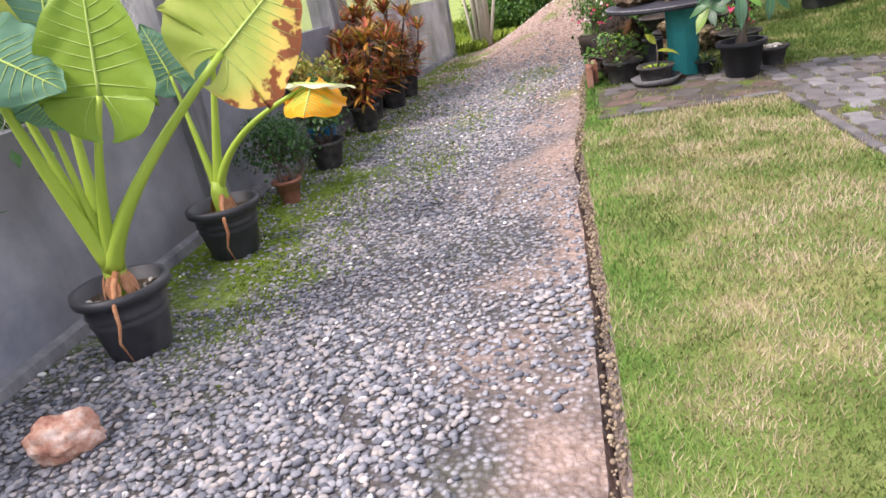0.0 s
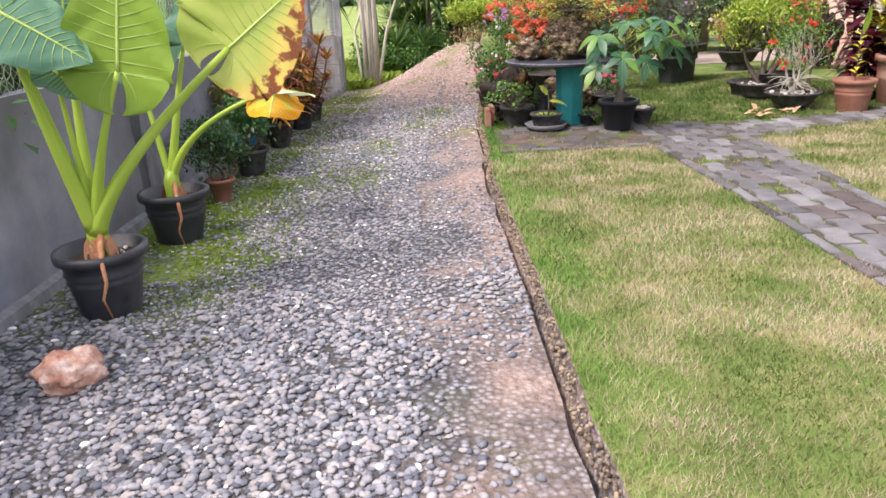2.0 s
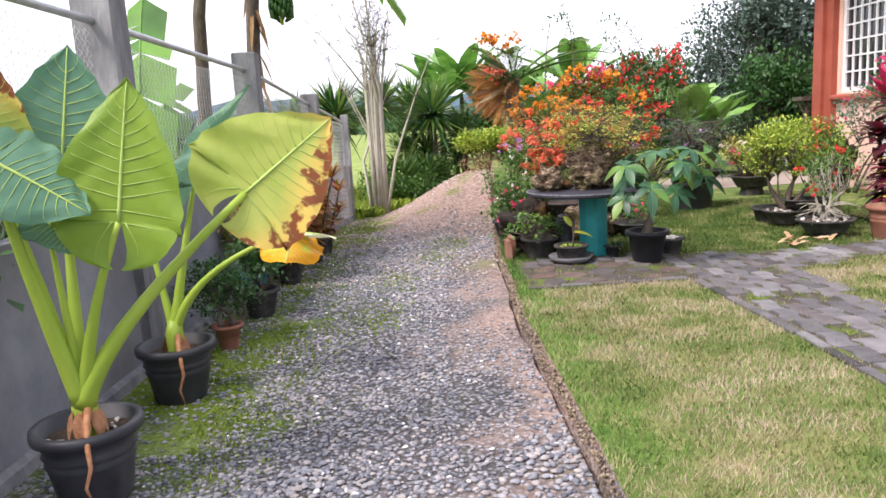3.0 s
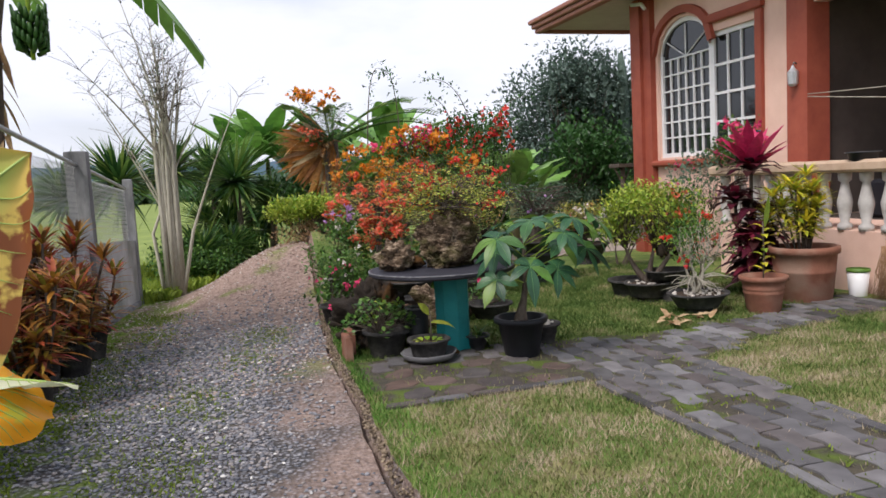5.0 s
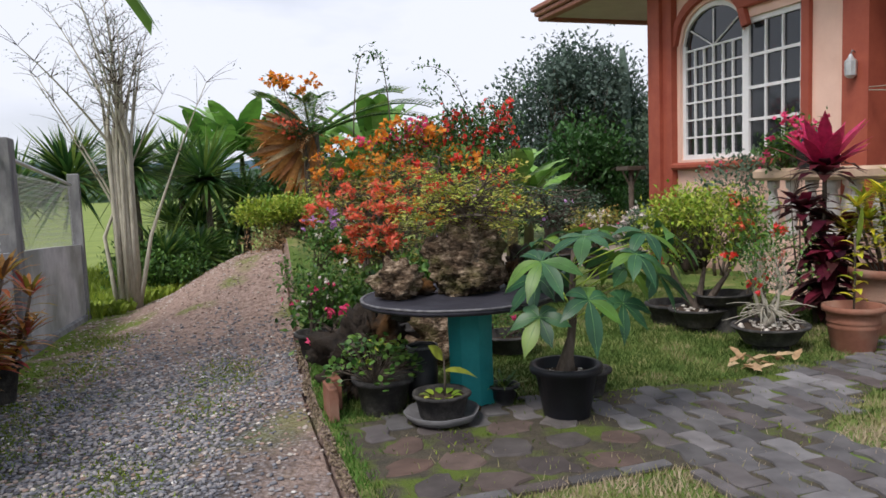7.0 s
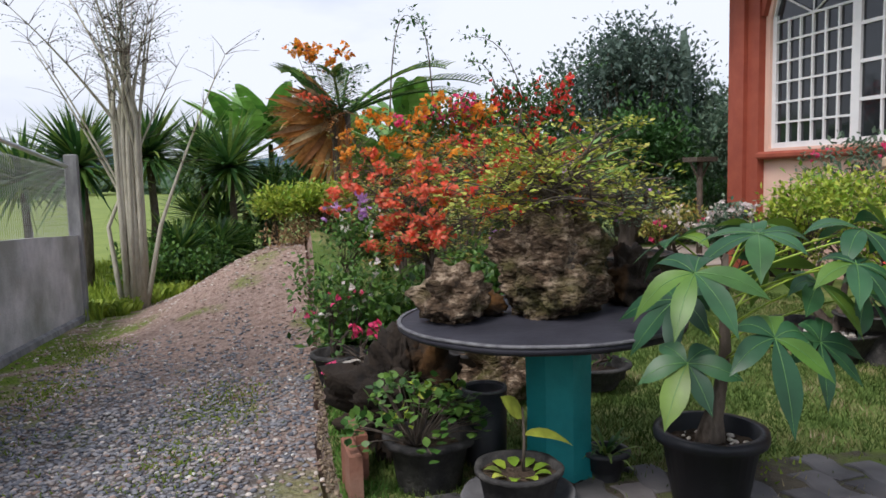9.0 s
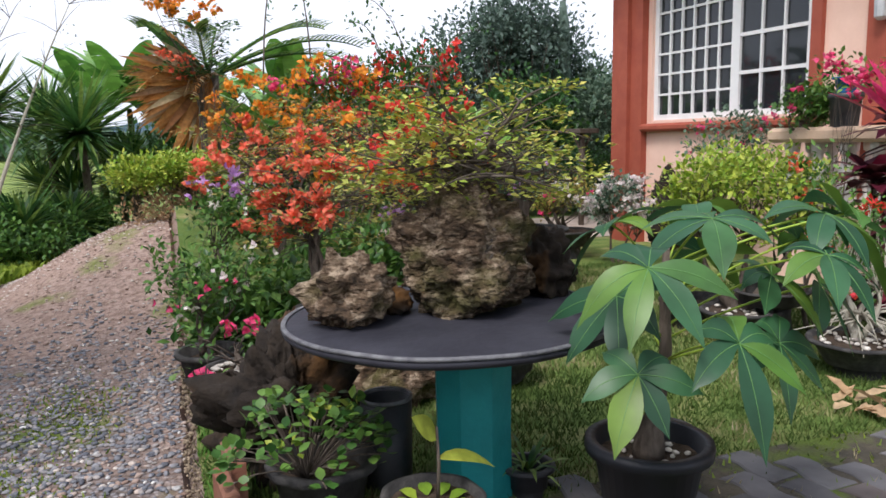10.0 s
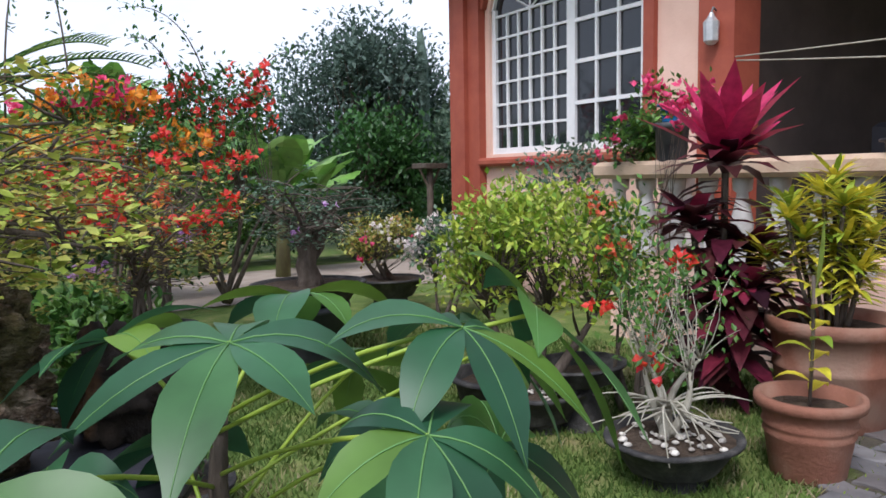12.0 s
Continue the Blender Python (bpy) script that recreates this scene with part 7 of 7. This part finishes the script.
# ---- grass blades on the lawn ----
def lawn_grass():
    rng = np.random.default_rng(4)
    n = 290000
    y = -0.1 + 11.1 * rng.random(n) ** 1.45
    x = 0.12 + (2.0 + 0.5 * y) * rng.random(n)
    e = np.interp(y, [p[0] for p in EDGE], [p[1] for p in EDGE])
    low = np.interp(x, [p[0] for p in LOW], [p[1] for p in LOW])
    high = np.interp(x, [p[0] for p in HIGH], [p[1] for p in HIGH])
    path = ((x > 1.96) & (x < np.interp(y, [p[0] for p in PATH_R], [p[1] for p in PATH_R])) & (y < 5.7)) | ((x > 0.64) & (x < 5.55) & (y > low) & (y < high))
    keep = (x > e + 0.015) & (x < 5.5) & (~path | (rng.random(n) < 0.05))
    x, y = x[keep], y[keep]
    dist = x - np.interp(y, [p[0] for p in EDGE], [p[1] for p in EDGE])
    wave = 0.13 + 0.09 * np.sin(y * 5.1) + 0.07 * np.sin(y * 12.7 + 1)
    green = (dist < wave + 0.16 * rng.random(len(x))) & (dist > 0.03 * rng.random(len(x))) & (rng.random(len(x)) < 0.8)
    for name, sel, label in (("lawn_grass", ~green, "short lawn grass with dry straw-coloured patches"), ("edge_grass", green, "fresh green grass along the lawn edge")):
        blades(name, label, x[sel], y[sel], rng)


def blades(name, label, x, y, rng):
    n = len(x)
    z = np.interp(y, [p[0] for p in LAWN], [p[1] for p in LAWN])
    fringe = np.exp(-((x - np.interp(y, [p[0] for p in EDGE], [p[1] for p in EDGE])) / 0.10))
    a, lean = rng.random(n) * math.tau, rng.random(n) * 0.8 + 0.2
    h = (0.011 + 0.016 * rng.random(n)) * (1 + 0.5 * fringe) * (1 + 0.1 * y)
    w = 0.0013 * (1 + 0.35 * y)
    ca, sa = np.cos(a), np.sin(a)
    b = rng.random(n) * math.tau
    p0 = np.stack([x - w * ca, y - w * sa, z], 1)
    p1 = np.stack([x + w * ca, y + w * sa, z], 1)
    p2 = np.stack([x + h * lean * np.cos(b), y + h * lean * np.sin(b), z + h], 1)
    co = np.stack([p0, p1, p2], 1).reshape(-1, 3)
    me = bpy.data.meshes.new(name)
    me.vertices.add(3 * n)
    me.vertices.foreach_set("co", co.ravel())
    me.loops.add(3 * n)
    me.loops.foreach_set("vertex_index", np.arange(3 * n, dtype=np.int32))
    me.polygons.add(n)
    me.polygons.foreach_set("loop_start", np.arange(0, 3 * n, 3, dtype=np.int32))
    me.update(calc_edges=True)
    m, nn, l, bb = principled("lawn_blade", 0.75, 0.25)
    geo = nn.new("ShaderNodeNewGeometry")
    no = nn.new("ShaderNodeTexNoise")
    no.inputs["Scale"].default_value, no.inputs["Detail"].default_value = 2.3, 9
    l.new(geo.outputs["Position"], no.inputs["Vector"])
    ad = nn.new("ShaderNodeMath")
    ad.operation = "MULTIPLY_ADD"
    ad.inputs[1].default_value, ad.inputs[2].default_value = 0.22, -0.11
    l.new(geo.outputs["Random Per Island"], ad.inputs[0])
    sm = nn.new("ShaderNodeMath")
    l.new(ad.outputs[0], sm.inputs[0])
    l.new(no.outputs["Fac"], sm.inputs[1])
    ra = nn.new("ShaderNodeValToRGB")
    el = ra.color_ramp.elements
    for _ in range(2):
        el.new(0.5)
    for i, (p, c) in enumerate((((0.30, (0.06, 0.105, 0.02)), (0.42, (0.155, 0.19, 0.055)), (0.50, (0.27, 0.235, 0.12)), (0.64, (0.43, 0.35, 0.25))) if name == "lawn_grass" else ((0.3, (0.07, 0.17, 0.025)), (0.45, (0.11, 0.23, 0.04)), (0.55, (0.18, 0.28, 0.06)), (0.68, (0.36, 0.33, 0.17))))):
        el[i].position, el[i].color = p, (*c, 1)
    # towards the back the blades take the darker, greener stops
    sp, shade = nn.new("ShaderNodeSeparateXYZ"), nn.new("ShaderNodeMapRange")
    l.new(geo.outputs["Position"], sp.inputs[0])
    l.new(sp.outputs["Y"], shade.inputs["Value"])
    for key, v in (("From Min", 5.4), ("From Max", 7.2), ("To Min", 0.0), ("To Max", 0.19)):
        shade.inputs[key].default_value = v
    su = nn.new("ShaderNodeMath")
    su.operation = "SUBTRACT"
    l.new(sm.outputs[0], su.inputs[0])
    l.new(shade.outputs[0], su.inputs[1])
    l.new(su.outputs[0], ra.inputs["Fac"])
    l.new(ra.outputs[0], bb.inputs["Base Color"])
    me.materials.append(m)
    tagged(new(name, me), label, "grass", kind="stuff")


lawn_grass()


# ---- pebbles of the drive ----
def pebbles():
    random.seed(21)
    bed = thing("pebble_bed", "loose grey river pebbles over the drive", "", (0, 0, 0))
    bed["kind"] = "structure"
    forms = []
    for k in range(6):
        s = Shape()
        stone(s, (0, 0, 0), 1.0, rnd(0.45, 0.7))
        me = bpy.data.meshes.new("pebble")
        me.from_pydata(s.v, [], s.f)
        me.shade_smooth()
        me.materials.append(M_PEBBLE_ONE)
        forms.append(me)
    for _ in range(300):
        x, y = rnd(-1.2, -0.05), rnd(1.25, 2.6)
        o = new("pebble", random.choice(forms))
        o.parent = bed
        r = rnd(0.014, 0.026)
        o.matrix_basis = pose(x, y, ground_z(x, y) + r * 0.3, rnd(-20, 20), rnd(-20, 20), rnd(0, 360)) @ Matrix.Diagonal((r, r, r, 1))
    s = Shape()
    for _ in range(45000):
        y = -0.1 + 11.1 * rnd(0, 1) ** 1.25
        x = rnd(wall_x(y) + 0.05, edge_x(y) - 0.05)
        bare = noise.noise(Vector((x * 0.9, y * 0.7, 4))) + (0.5 if x > ramp(y, EDGE) - 0.55 else 0) + max(0, y - 8.5) * 0.5 + (0.6 if x < -1.2 and y > 3 else 0) + 0.45 * math.exp(-((x - 0.05) / 0.38) ** 2 - ((y - 1.75) / 0.55) ** 2)
        if rnd(0, 1) < bare:
            continue
        big = 1.0 if y < 2.6 + 0.8 * noise.noise(Vector((x * 2, 0, 0))) else 0.74
        r = rnd(0.009, 0.022) * big * (1 + 0.04 * y)
        stone(s, (x, y, ground_z(x, y) + r * 0.2), r, rnd(0.3, 0.55))
    part("loose_pebbles", s, M_PEBBLE, bed, "finer grey and white pebbles", kind="stuff")
    s = Shape()
    for _ in range(5200):
        y = rnd(6.5, 16)
        x = rnd(max(-1.6, ramp(y, DRIVE_L)) if y > 13.2 else wall_x(y) + 0.1, edge_x(y) - 0.02)
        r = rnd(0.006, 0.022)
        stone(s, (x, y, ground_z(x, y) + r * 0.15), r, rnd(0.3, 0.6))
    part("bank_gravel", s, varied("bank_gravel", [(0.20, 0.13, 0.10), (0.33, 0.24, 0.20), (0.45, 0.36, 0.31), (0.60, 0.55, 0.50)], rough=0.95, through_light=0), bed, "scattered brown stones on bare earth", kind="stuff")
    # turf edge: earth clods and straw along the cut
    s = Shape()
    for _ in range(2000):
        y = rnd(-0.1, 9.5)
        x = edge_x(y) + rnd(-0.035, 0.02)
        stone(s, (x, y, -0.05 + rnd(0, 0.05) + min(0, ramp(y, ROAD) + 0.07)), rnd(0.004, 0.013), 0.8)
    part("edge_clod", s, varied("edge_clod", [(0.16, 0.12, 0.08), (0.34, 0.27, 0.19), (0.07, 0.05, 0.035)], rough=1.0, through_light=0), bed, "crumbly earth along the turf edge", kind="stuff")


M_PEBBLE_ONE = varied("single_pebble", [(0.085, 0.09, 0.11), (0.16, 0.167, 0.19), (0.255, 0.257, 0.28), (0.34, 0.305, 0.285), (0.215, 0.217, 0.235), (0.70, 0.68, 0.65)], rough=0.8, fine=30,
                      through_light=0, by_object=True, weights=[0, 0.3, 0.55, 0.8, 0.97, 0.992])
pebbles()

# moss tufts by the wall and weeds in the drive
random.seed(31)
s = Shape()
for _ in range(20000):
    if rnd(0, 1) < 0.25:
        x, y = rnd(0.6, 4.8), rnd(3.0, 6.9)
        if not on_path(x, y) or noise.noise(Vector((x * 2.2, y * 2.2, 7))) < 0.15 + 0.3 * rnd(0, 1):
            continue
    elif rnd(0, 1) < 0.65:
        y = rnd(3.2, 9.5)
        x = random.gauss(-1.28, 0.25)
        if x < wall_x(y) + 0.03 or noise.noise(Vector((x * 3, y * 2, 0))) < -0.15:
            continue
    else:
        k = random.choice(((-0.5, 6.6), (-0.1, 7.8), (-1.0, 9.6), (-0.6, 5.2), (-0.9, 10.8), (0.1, 8.8), (-1.2, 3.0), (-1.1, 11.2)))
        x, y = k[0] + random.gauss(0, 0.14), k[1] + random.gauss(0, 0.3)
    h = rnd(0.012, 0.038)
    s.blade((x, y, ground_z(x, y) + (0.01 if x > 0.6 else 0)), (rnd(-.8, .8), rnd(-.8, .8), 1), (rnd(-1, 1), rnd(-1, 1), 0), h, 0.012, 0.3, 0.1, 1, (1.0, 0.2))
tagged(part("weeds", s, varied("weed_green", [(0.08, 0.15, 0.015), (0.22, 0.30, 0.03), (0.14, 0.20, 0.03)], rough=0.7), None, "low moss and weeds among the pebbles"), kind="stuff", category="weeds")
